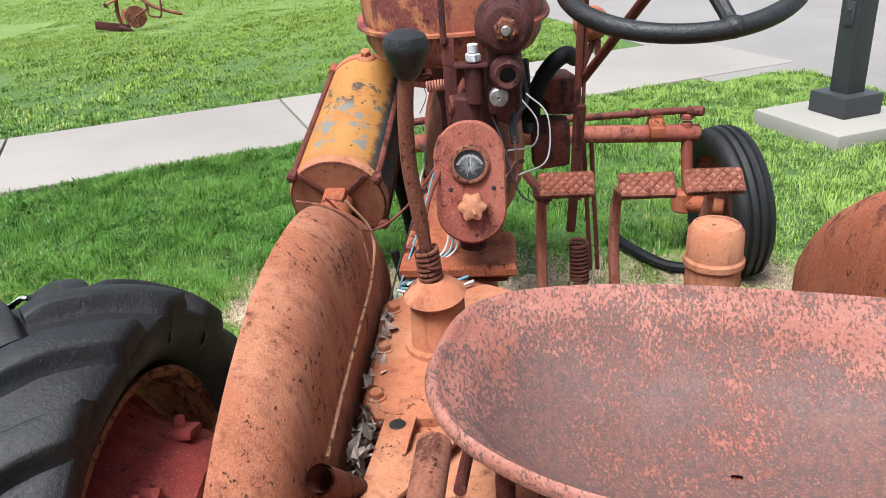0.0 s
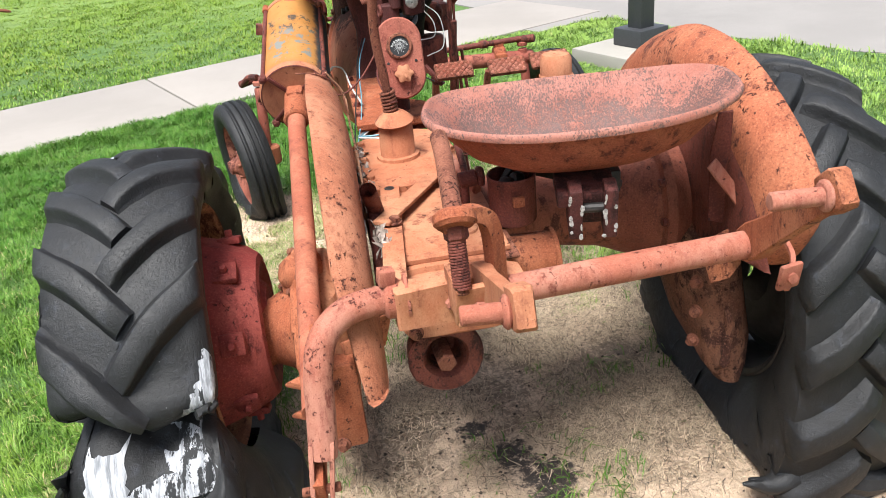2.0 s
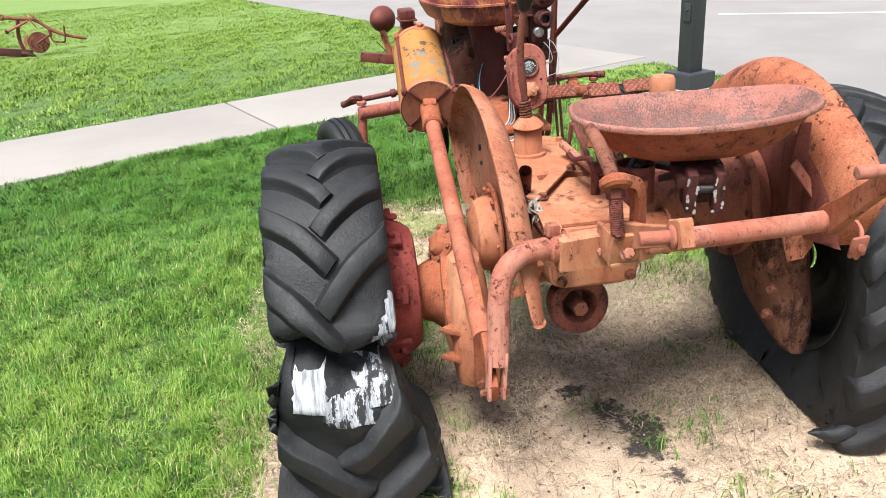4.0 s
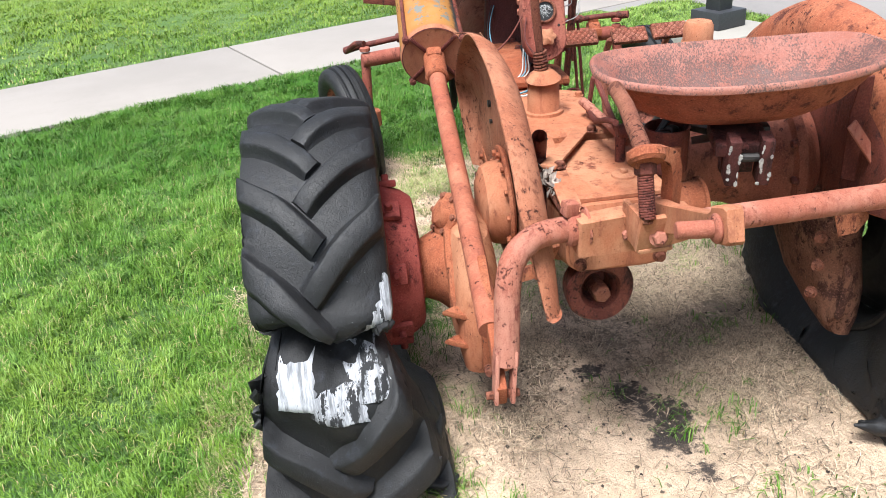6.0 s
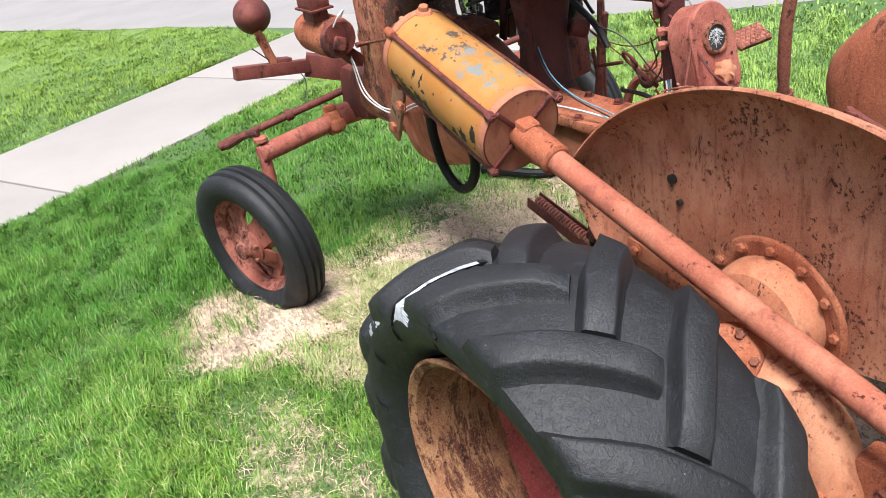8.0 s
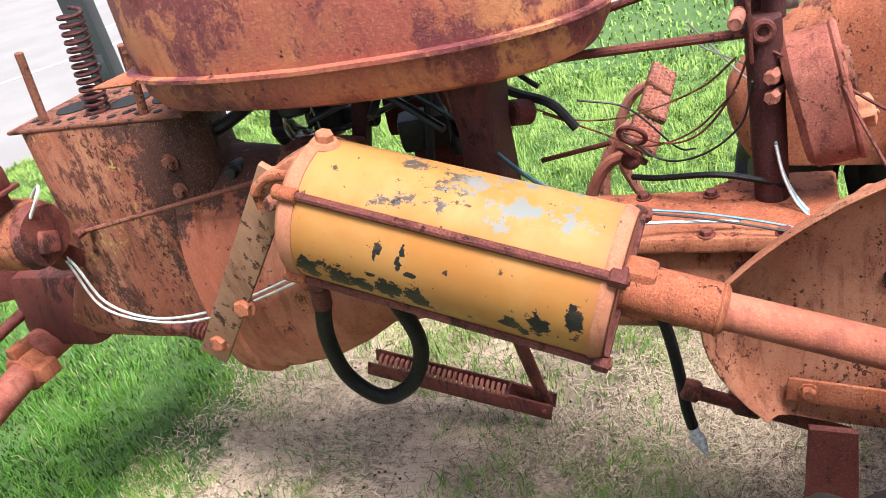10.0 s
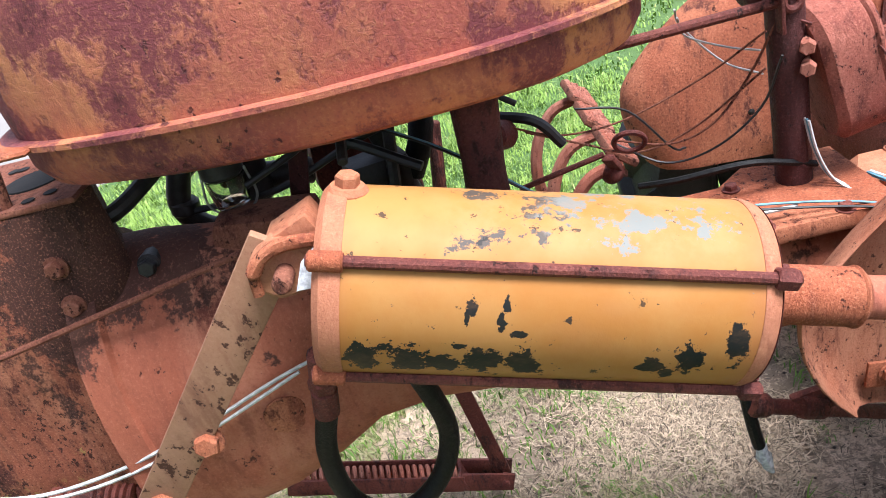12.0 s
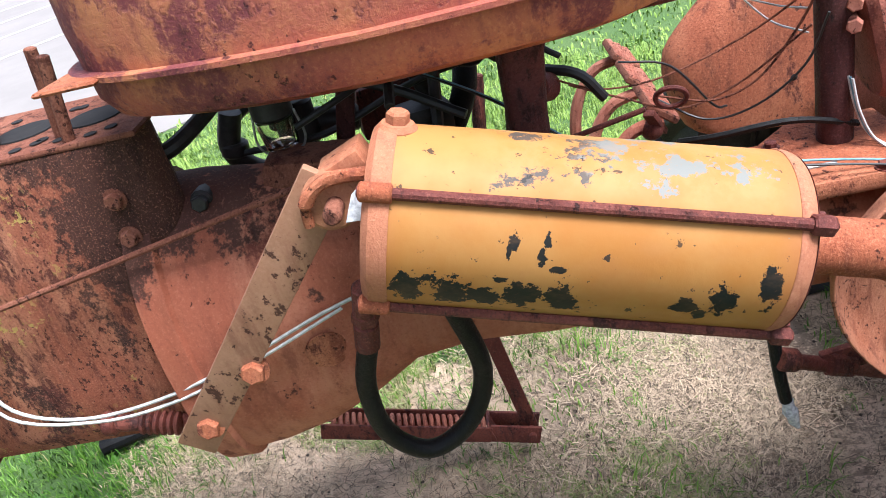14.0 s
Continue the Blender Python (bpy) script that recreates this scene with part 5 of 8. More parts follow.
# stay bars bolted on the cover
part("stay_bar", Shape().bar((-0.155, 0.885, 0.803), (-0.178, 0.63, 0.803), 0.045, 0.009), OCHRE, tractor)
part("stay_bar", Shape().bar((-0.045, 0.900, 0.810), (-0.198, 0.645, 0.818), 0.040, 0.009), CAPP, tractor)
part("stay_bar", Shape().bar((-0.175, 0.66, 0.803), (-0.195, 0.42, 0.80), 0.044, 0.009, (0, 0.05, 1)), OCHRE, tractor)
part("stay_hole", Shape().lathe([(0, 0.012), (0.001, 0.011)], (-0.158, 0.862, 0.808), (0, 0, 1), 16), GREASE_SHADE, tractor)
for x, y in ((-0.168, 0.655), (-0.03, 0.872)):
    part("bolt", Shape().hexbolt((x, y, 0.812), (0, 0, 1), 0.012, 0.014), RUST, gearbox)
# open pipe stub
part("pipe_stub", Shape().tube([(-0.198, 0.74, 0.80), (-0.214, 0.655, 0.892)], 0.0175, 18, False).tube([(-0.214, 0.655, 0.892), (-0.198, 0.74, 0.80)], 0.0145, 18, False), MAROON, tractor, sharp=80)
part("pipe_run", Shape().rod((-0.205, 0.72, 0.83), (-0.215, 0.60, 0.62), 0.015, 12), MAROON, tractor)
# dead leaves caught between fender and gearbox
rl = random.Random(3)
leaves = Shape()
for k in range(170):
    y = rl.uniform(0.55, 1.2)
    c = V(rl.uniform(-0.214, -0.192), y, rl.uniform(0.785, 0.818))
    m = Matrix.Translation(c) @ pose(0, 0, 0, rl.uniform(-70, 70), rl.uniform(-70, 70), rl.uniform(0, 360))
    s = rl.uniform(0.011, 0.022)
    leaves.add([(-s, 0, 0), (-0.3 * s, 0.45 * s, 0.25 * s), (s, 0, 0.1 * s), (-0.2 * s, -0.5 * s, 0.3 * s)], [(0, 1, 2), (0, 2, 3)], m)
lv = new("dead_leaves", mesh_of("dead_leaves", leaves, LEAF))
tagged(lv, "dry curled grey-brown leaves lying along the gearbox", "leaves", kind="stuff")

# axle housing and right final drive
axle = part("axle_housing", Shape().lathe([(0, 0.11), (0.08, 0.105), (0.22, 0.10), (0.32, 0.115), (0.40, 0.15), (0.44, 0.175), (0.445, 0.195), (0.47, 0.195), (0.475, 0.175), (0.52, 0.16)], (0.04, 0.95, 0.655), (1, 0, 0), 40).rough(0.003, 8), AXLEP, tractor, "rusty orange-brown cast axle tube")
for k in range(12):
    a = 2 * math.pi * k / 12
    part("bolt", Shape().hexbolt((0.487, 0.95 + 0.183 * math.sin(a), 0.655 + 0.183 * math.cos(a)), (-1, 0, 0), 0.011, 0.014), MAROON, axle)
part("axle_neck", Shape().rod((0.03, 0.62, 0.70), (0.16, 0.62, 0.695), 0.055, 24).rod((0.15, 0.62, 0.695), (0.165, 0.62, 0.695), 0.064, 24), ORANGE, tractor)
rfd = part("final_drive", Shape().rings([[V(0.628 + x - 0.16 * (z - 0.42), 0.91 + y + dy, z) for x, y in stadium(hx, hy, 2.6, 28)] for z, hx, hy, dy in ((0.165, 0.012, 0.02, -0.15), (0.178, 0.03, 0.05, -0.14), (0.23, 0.055, 0.09, -0.11), (0.32, 0.078, 0.14, -0.07), (0.44, 0.088, 0.165, -0.04), (0.52, 0.08, 0.17, -0.04), (0.59, 0.07, 0.15, -0.02), (0.65, 0.05, 0.10, 0), (0.67, 0.03, 0.05, 0))]).rough(0.012, 9), MUDDY, tractor, "crusted orange cast final drive case")
for y, z in ((0.715, 0.34), (0.705, 0.43), (0.71, 0.51)):
    part("bolt", Shape().hexbolt((0.545, y, z), (-1, -0.6, 0), 0.013, 0.02), RUST, rfd)
part("rib", Shape().plate([(0, 0), (0.03, 0.03), (0.035, 0.18), (0, 0.24)], 0.022, Matrix.Translation((0.625, 0.72, 0.22)) @ pose(0, 0, 0, 90, 0, -90), 0.01).rough(0.012, 12), MUDDY, rfd)
part("hub_sleeve", Shape().rod((0.68, 0.935, 0.43), (0.78, 0.935, 0.43), 0.075, 24), GREASE_SHADE, tractor)

# left final drive
lfd = part("final_drive", Shape().rings([[V(-0.365 + x, cy + y, z) for x, y in stadium(hx, hy, 2.8, 30)] for z, hx, hy, cy in ((0.205, 0.02, 0.04, 0.76), (0.22, 0.045, 0.08, 0.78), (0.30, 0.068, 0.15, 0.83), (0.42, 0.072, 0.205, 0.885), (0.52, 0.062, 0.19, 0.91), (0.58, 0.05, 0.15, 0.93), (0.60, 0.03, 0.08, 0.94))]).rough(0.008, 8), OCHRE, tractor, "orange cast final drive case")
part("inner_case", Shape().lathe([(0, 0.118), (0.017, 0.118), (0.045, 0.114), (0.065, 0.103), (0.08, 0.07), (0.084, 0.02)], (FLX - 0.008, 0.965, 0.60), (-1, 0, 0), 40).rough(0.002, 9), OCHRE, tractor, "ochre domed bull gear cover")
part("case_flange", Shape().lathe([(0, 0.15), (0.007, 0.157), (0.014, 0.155), (0.016, 0.150), (0.012, 0.128), (0.010, 0.116)], (FLX - 0.008, 0.965, 0.60), (-1, 0, 0), 48).rough(0.002, 14), ORANGE, tractor, "bolted rusty flange ring")
for k in range(9):
    a = -2.0 + 4.0 * k / 8
    part("bolt", Shape().hexbolt((FLX - 0.022, 0.965 + 0.138 * math.sin(a), 0.60 + 0.138 * math.cos(a)), (-1, 0, 0), 0.0095, 0.010), ORANGE, lfd)
part("axle_horn", Shape().lathe([(0, 0.155), (0.04, 0.13), (0.075, 0.10), (0.11, 0.084), (0.125, 0.088), (0.14, 0.088)], (-0.385, 0.93, 0.44), (-1, 0, 0), 30).rough(0.003, 9), ORANGE, lfd)
part("axle_shaft", Shape().rod((-0.515, 0.945, 0.443), (-0.66, 0.955, 0.45), 0.074, 26).rod((-0.55, 0.95, 0.444), (-0.575, 0.95, 0.445), 0.08, 26), GREASE_SHADE, tractor)
cap_at, cap_n = V(-0.418, 0.930, 0.598), V(-0.80, -0.30, 0.45).normalized()
part("bearing_cap", Shape().lathe([(-0.05, 0.062), (0, 0.060), (0.006, 0.058), (0.010, 0.050), (0.012, 0.040), (0.020, 0.036), (0.030, 0.026), (0.034, 0.008)], cap_at, cap_n, 26).rough(0.004, 24), ORANGE, lfd, "domed rusty bearing cap")
for k in range(6):
    o = Matrix.Rotation(math.pi * k / 3, 3, cap_n) @ cap_n.orthogonal().normalized()
    part("bolt", Shape().hexbolt(cap_at + o * 0.052 + cap_n * 0.004, cap_n, 0.009, 0.012), RUST, lfd)
part("case_ridge", Shape().tube(curve([cap_at + V(0.0, -0.045, -0.03), (-0.425, 0.80, 0.50), (-0.415, 0.75, 0.40), (-0.395, 0.735, 0.30)], 6), [0.016] * 10 + [0.020] * 9, 8).rough(0.004, 18), ORANGE, lfd)
part("case_foot", Shape().box((-0.335, 0.69, 0.36), (0.075, 0.055, 0.25), (4, 0, 4), 0.014).rough(0.003, 11), ORANGE, lfd)
for z in (0.40, 0.31):
    part("rib", Shape().plate([(0.03, -0.045), (-0.085, 0.02), (-0.05, 0.035), (0.03, 0.03)], 0.016, Matrix.Translation((-0.385, 0.715, z)) @ pose(0, 0, 0, 14, 16, 24), 0.005), ORANGE, lfd)
for z in (0.435, 0.26):
    part("bolt", Shape().hexbolt((-0.355, 0.662, z), (-0.3, -1, 0), 0.013, 0.022), RUST, lfd)
part("drop_link", Shape().bar((-0.245, 0.56, 0.60), (-0.30, 0.66, 0.53), 0.05, 0.03).bar((-0.225, 0.50, 0.70), (-0.245, 0.56, 0.59), 0.03, 0.03), ORANGE, tractor)
part("cable_bracket", Shape().plate([(0, 0), (0.09, 0.0), (0.08, 0.30), (0.01, 0.31)], 0.012, Matrix.Translation((-0.275, 1.34, 0.24)) @ pose(0, 0, 0, 90, 0, -84)), MAROON, tractor)
# pto
pto = part("pto_guard", Shape().lathe([(0, 0.055), (0.012, 0.078), (0.06, 0.082), (0.066, 0.077), (0.062, 0.050), (0.05, 0.042), (0.02, 0.036), (0.0, 0.03)], (-0.108, 0.585, 0.545), (0.05, -1, 0.05), 32).rough(0.003, 14), MAROON, tractor)
part("pto_shaft", Shape().rod((-0.112, 0.58, 0.545), (-0.108, 0.495, 0.55), 0.021, 6), RUST, pto)

# ---- lift linkage
fixed = set(tractor.children)
part("rockshaft", Shape().rod((0.0, 0.352, 0.80), (0.49, 0.392, 0.79), 0.027, 24), PINK, tractor, "pink-weathered cross tube")
for a, b, mat, reach in (((0.487, 0.395, 0.79), (0.430, 0.090, 1.022), ORANGE, 0.088), ((-0.043, 0.375, 0.815), (-0.055, 0.028, 0.955), OCHRE, 0.070)):
    a, b = V(*a), V(*b)
    d = (b - a)
    rise = V(1, 0, 0).cross(d).normalized()
    rise = rise if rise.z > 0 else -rise
    arm = part("lift_arm", Shape().rings([[a + d * k + V(th * sx, 0, 0) + rise * (h * sz + off) for sx, sz in ((-1, -0.9), (-0.8, -1), (0.8, -1), (1, -0.9), (1, 0.9), (0.8, 1), (-0.8, 1), (-1, 0.9))] for k, h, th, off in ((-0.09, 0.022, 0.014, 0.0), (-0.06, 0.034, 0.018, 0.0), (0.06, 0.036, 0.018, 0.0), (0.30, 0.028, 0.012, 0.0), (0.82, 0.021, 0.011, 0.0), (0.875, 0.024, 0.013, 0.002), (0.90, 0.030, 0.016, 0.004), (1.02, 0.031, 0.016, 0.004), (1.045, 0.025, 0.013, 0.004))]).rough(0.0015, 14), mat, tractor, sharp=30)
    e = b - d * 0.03 + V(-0.012, 0, 0)
    pin = part("lift_pin", Shape().rod(e, e + V(-reach, 0.008, 0.0), 0.0145, 20).rough(0.001, 40), PINK, arm)
    part("pin_shoulder", Shape().rod(e + V(-0.002, 0, 0), e + V(-0.014, 0.001, 0), 0.024, 20), PINK, pin)
part("hitch_block", Shape().plate([(-0.205, -0.045), (-0.02, -0.05), (0.03, -0.04), (0.03, 0.03), (-0.02, 0.045), (-0.205, 0.035)], 0.045, Matrix.Translation((0, 0.385, 0.795)) @ pose(0, 0, 0, 94, 0, 3), 0.005), OCHRE, tractor, "bleached orange hitch block")
for x, z in ((-0.105, 0.775), (-0.045, 0.77)):
    part("bolt", Shape().hexbolt((x, 0.362, z), (0, -1, 0.1), 0.012, 0.016), PINK, gearbox)
part("bent_arm", Shape().tube(curve([(-0.165, 0.392, 0.797), (-0.235, 0.39, 0.80), (-0.295, 0.375, 0.795), (-0.338, 0.352, 0.765), (-0.356, 0.33, 0.71), (-0.364, 0.31, 0.63)], 7) + [V(-0.372, 0.29, 0.56)], 0.0265, 18), PINK, tractor, "bent pipe arm with chalky pink paint")
for sx in (-1, 1):
    part("fork_plate", Shape().bar((-0.371 + 0.019 * sx, 0.298, 0.59), (-0.385 + 0.017 * sx, 0.268, 0.485), 0.009, 0.045, (0, 1, -0.3)), PINK, tractor)
part("fork_pin", Shape().rod((-0.42, 0.272, 0.50), (-0.35, 0.272, 0.50), 0.009, 10), RUST, tractor)
part("clamp_collar", Shape().rod((-0.222, 0.393, 0.80), (-0.190, 0.393, 0.798), 0.037, 20).box((-0.213, 0.392, 0.845), (0.03, 0.03, 0.03), (0, 8, 10), 0.005).rod((-0.185, 0.392, 0.798), (-0.175, 0.392, 0.798), 0.043, 18), PINK, tractor)
# threaded levelling link with its yoke and spring
link = part("levelling_rod", Shape().tube([(-0.072, 0.56, 1.03), (-0.078, 0.47, 1.02), (-0.092, 0.315, 0.975)], 0.0165, 14), RUST, tractor, "rust-brown lift link rod")
part("yoke", Shape().tube(curve([(-0.12, 0.305, 0.968), (-0.09, 0.315, 0.974), (-0.045, 0.33, 0.965), (-0.028, 0.34, 0.93), (-0.022, 0.35, 0.87), (-0.02, 0.36, 0.82)], 5), 0.019, 4), ORANGE, link)
part("yoke_collar", Shape().rod((-0.094, 0.295, 0.965), (-0.093, 0.312, 0.985), 0.036, 18), ORANGE, link)
part("nut", Shape().rod((-0.093, 0.302, 0.938), (-0.093, 0.309, 0.962), 0.021, 6), MAROON, link)
part("spindle", Shape().rod((-0.092, 0.315, 0.975), (-0.095, 0.275, 0.85), 0.011, 12), RUST, link)
part("spring", Shape().coil((-0.094, 0.303, 0.945), (-0.095, 0.276, 0.862), 0.0135, 0.0026, 18), MAROON, link)
part("spring_seat", Shape().box((-0.072, 0.290, 0.822), (0.074, 0.013, 0.082), (16, 0, 4), 0.004).box((-0.103, 0.335, 0.825), (0.012, 0.085, 0.070), (0, 0, 2), 0.004).box((-0.072, 0.335, 0.787), (0.070, 0.09, 0.010), (6, 0, 3), 0.003), OCHRE, link, "open bracket round the spring foot")
part("bolt", Shape().hexbolt((-0.069, 0.283, 0.815), (0, -1, 0.28), 0.014, 0.016), PINK, link)
part("shift_linkage", Shape().tube(curve([(-0.055, 0.60, 0.94), (-0.05, 0.68, 0.92), (-0.04, 0.80, 0.88), (-0.02, 0.92, 0.86)], 5), 0.007, 10), MAROON, tractor)
part("elbow_tap", Shape().rod((-0.02, 0.70, 0.88), (0.02, 0.70, 0.885), 0.018, 12).rod((0.02, 0.70, 0.885), (0.035, 0.70, 0.885), 0.024, 6).rod((-0.01, 0.70, 0.79), (-0.01, 0.70, 0.87), 0.012, 12), MAROON, tractor)
part("control_rod", Shape().rod((-0.02, 1.0, 0.87), (0.03, 0.76, 0.83), 0.012, 10), PINK, tractor)
part("control_rod", Shape().rod((0.02, 1.02, 0.93), (0.015, 0.78, 0.84), 0.008, 8), MAROON, tractor)
part("control_lever", Shape().bar((0.0, 1.02, 0.80), (0.01, 1.0, 0.93), 0.02, 0.008, (1, 0, 0)), MAROON, tractor)

# the whole linkage hangs low on its worn shaft
for ob in tractor.children:
    if ob not in fixed:
        ob.location.z -= 0.016

# ---- hydraulic cylinder
CYA, CYB = V(-0.362, 1.572, 0.874), V(-0.342, 2.042, 1.010)
cyd = (CYB - CYA).normalized()
cyx = (V(1, 0, 0) - cyd * cyd.x).normalized()
cyz = cyx.cross(cyd)
cm = Matrix((cyx, cyd, cyz)).transposed().to_4x4()
cm.translation = (CYA + CYB) / 2
CL, CR = 0.247, 0.109
barrel = new("cylinder_barrel", mesh_of("cylinder_barrel", Shape().lathe([(-CL + 0.012, CR - 0.01), (-CL + 0.012, CR), (CL - 0.03, CR), (CL - 0.03, CR - 0.01)], (0, 0, 0), (0, 1, 0), 56), YELLOW))
barrel.parent = tractor
barrel.matrix_local = Matrix.Translation(-base_of(tractor)) @ cm
BASES[barrel.name] = tuple(base_of(tractor))
tagged(barrel, "chipped yellow hydraulic cylinder barrel")


def at_cyl(shape):
    shape.v = [tuple(cm @ Vector(p)) for p in shape.v]
    return shape


part("front_cap", at_cyl(Shape().lathe([(CL - 0.032, CR + 0.0015), (CL - 0.028, CR + 0.003), (CL - 0.01, CR + 0.002), (CL - 0.002, CR - 0.006), (CL, CR - 0.02)], (0, 0, 0), (0, 1, 0), 48)), CAPP, tractor, "orange-yellow cast end cap")
rear_cap = part("rear_cap", at_cyl(Shape().lathe([(-CL, CR - 0.003), (-CL - 0.002, CR - 0.006), (-CL + 0.006, CR - 0.010), (-CL + 0.007, 0.01)], (0, 0, 0), (0, 1, 0), 48)), MAROON, tractor, "recessed maroon cast end cap")
part("cap_rim", at_cyl(Shape().lathe([(-CL + 0.020, CR + 0.0008), (-CL + 0.018, CR + 0.0015), (-CL + 0.012, CR + 0.001), (-CL + 0.003, CR - 0.002), (-CL - 0.001, CR - 0.006)], (0, 0, 0), (0, 1, 0), 56)), CAPP, rear_cap, "bleached orange rim of the end cap")
for a in (45, 135, 225, 315):
    o = V(math.cos(radians(a)), 0, math.sin(radians(a)))
    part("cap_rib", at_cyl(Shape().bar(V(0, -CL - 0.002, 0) + o * 0.03, V(0, -CL - 0.002, 0) + o * 0.104, 0.012, 0.014, (0, 1, 0))), MAROON, tractor)
for a in (142, 33, 228, 327):
    o = V(math.cos(radians(a)), 0, math.sin(radians(a))) * (CR + 0.004)
    rod = part("tie_rod", at_cyl(Shape().rod(o + V(0, -CL - 0.015, 0), o + V(0, CL + 0.004, 0), 0.0072, 10)), MAROON, tractor)
    part("tie_boss", at_cyl(Shape().rod(o + V(0, CL - 0.035, 0), o + V(0, CL + 0.002, 0), 0.0115, 14)), ORANGE, rod)
    part("tie_nut", at_cyl(Shape().rod(o + V(0, -CL - 0.012, 0), o + V(0, -CL + 0.012, 0), 0.0125, 6)), MAROON, rod)
part("port_plug", at_cyl(Shape().hexbolt((0.005, CL - 0.03, CR - 0.002), (0, 0, 1), 0.014, 0.022, washer=False).lathe([(0, 0.024), (0.006, 0.024), (0.012, 0.019)], (0.005, CL - 0.03, CR - 0.006), (0, 0, 1), 20)), OCHRE, tractor)
part("rod_end", at_cyl(Shape().rod((0, -CL + 0.01, 0), (0, -CL - 0.135, 0), 0.036, 24).rod((0, -CL - 0.125, 0), (0, -CL - 0.14, 0), 0.038, 24).box((0, -CL - 0.02, 0), (0.05, 0.05, 0.08), (0, 0, 0), 0.012)), ORANGE, tractor)
R0 = CYA - cyd * 0.14
part("push_rod", Shape().tube([R0, R0.lerp(V(-0.383, 0.30, 0.505), 0.5), V(-0.383, 0.42, 0.545)], 0.0265, 18), PUSHP, tractor, "long orange push rod")
part("rod_blade", Shape().bar((-0.368, 0.62, 0.605), (-0.388, 0.26, 0.485), 0.022, 0.055, (0, 0, 1), 0.006), ORANGE, tractor)
# brace and anchor of the cylinder
brace = part("brace_bar", Shape().bar((-0.345, 2.080, 1.070), (-0.288, 2.425, 0.650), 0.060, 0.013, (-1, 0.0, -0.1)), TIN, tractor, "tan flat steel brace with rust dots")
for k, (y, z, x) in enumerate(((2.277, 0.789, -0.310), (2.385, 0.693, -0.296))):
    part("bolt", Shape().hexbolt((x, y, z), (-1, 0, 0.1), 0.0175, 0.018), ORANGE, brace)
part("anchor_pin", Shape().rod((-0.394, 2.077, 1.038), (-0.33, 2.077, 1.036), 0.0115, 16).rod((-0.398, 2.077, 1.038), (-0.392, 2.077, 1.038), 0.010, 16).rough(0.0015, 80), RUST, brace)
part("anchor_lug", Shape().lathe([(0, 0.036), (0.018, 0.036), (0.022, 0.032), (0.022, 0.016)], (-0.340, 2.082, 1.040), (-1, 0, 0.1), 24).box((-0.350, 2.045, 1.045), (0.018, 0.06, 0.034), (12, 0, 0), 0.005).rough(0.003, 40), CAPP, brace, "bleached cast lug round the pin")
part("anchor_hook", Shape().tube(curve([(-0.372, 2.112, 1.022), (-0.376, 2.108, 1.050), (-0.372, 2.088, 1.070), (-0.366, 2.055, 1.073), (-0.360, 2.022, 1.066), (-0.36, 2.008, 1.050)], 6), [0.006] * 6 + [0.009] * 18 + [0.010] * 7, 10).rough(0.003, 34), ORANGE, brace, "bent rusty cast hook")
part("anchor_rag", Shape().plate([(0, 0), (0.030, 0.004), (0.024, 0.018), (0.038, 0.036), (0.014, 0.050), (0.0, 0.034)], 0.002, Matrix.Translation((-0.396, 2.060, 1.030)) @ pose(0, 0, 0, 80, 20, -90)).rough(0.007, 60), PLY, brace, "frayed pale rag strip")
part("anchor_top", Shape().box((-0.318, 2.062, 1.070), (0.06, 0.062, 0.026), (-22, 0, 0), 0.004), OCHRE, brace)
# hydraulic hose loop
hose = part("hydraulic_hose", Shape().tube(curve([(-0.312, 2.102, 0.815), (-0.295, 2.135, 0.709), (-0.281, 2.130, 0.605), (-0.267, 2.076, 0.545), (-0.261, 2.005, 0.585), (-0.266, 1.966, 0.686), (-0.30, 1.985, 0.84)]), 0.0152, 14), HOSE, tractor, "black rubber hose loop")
part("hose_fitting", Shape().rod((-0.335, 2.082, 0.905), (-0.318, 2.098, 0.845), 0.0165, 14).rod((-0.322, 2.094, 0.860), (-0.316, 2.099, 0.838), 0.0195, 6).rod((-0.317, 2.099, 0.838), (-0.309, 2.110, 0.790), 0.0178, 14), MAROON, hose, "rusty threaded hose fitting")
part("hose_cut", Shape().tube(curve([(-0.245, 1.545, 0.76), (-0.225, 1.533, 0.67), (-0.217, 1.524, 0.584), (-0.222, 1.518, 0.525), (-0.222, 1.510, 0.480)]), 0.0100, 10), HOSE, tractor)
part("hose_end", Shape().tube(curve([(-0.222, 1.510, 0.480), (-0.221, 1.503, 0.455), (-0.215, 1.490, 0.412)], 3), [0.0095, 0.008, 0.010, 0.012, 0.010, 0.009, 0.004], 8).rough(0.004, 50), PLY, tractor, "frayed pale hose end")
part("steering_link", Shape().rod((-0.226, 1.512, 0.567), (-0.130, 1.255, 0.400), 0.0125, 12).rod((-0.212, 1.44, 0.532), (-0.202, 1.40, 0.513), 0.019, 10).rod((-0.228, 1.52, 0.572), (-0.222, 1.495, 0.56), 0.019, 12), MAROON, tractor)
part("side_plate", Shape().box((-0.20, 1.30, 0.55), (0.014, 0.30, 0.045), (-10, 0, 0), 0.005), MAROON, tractor)

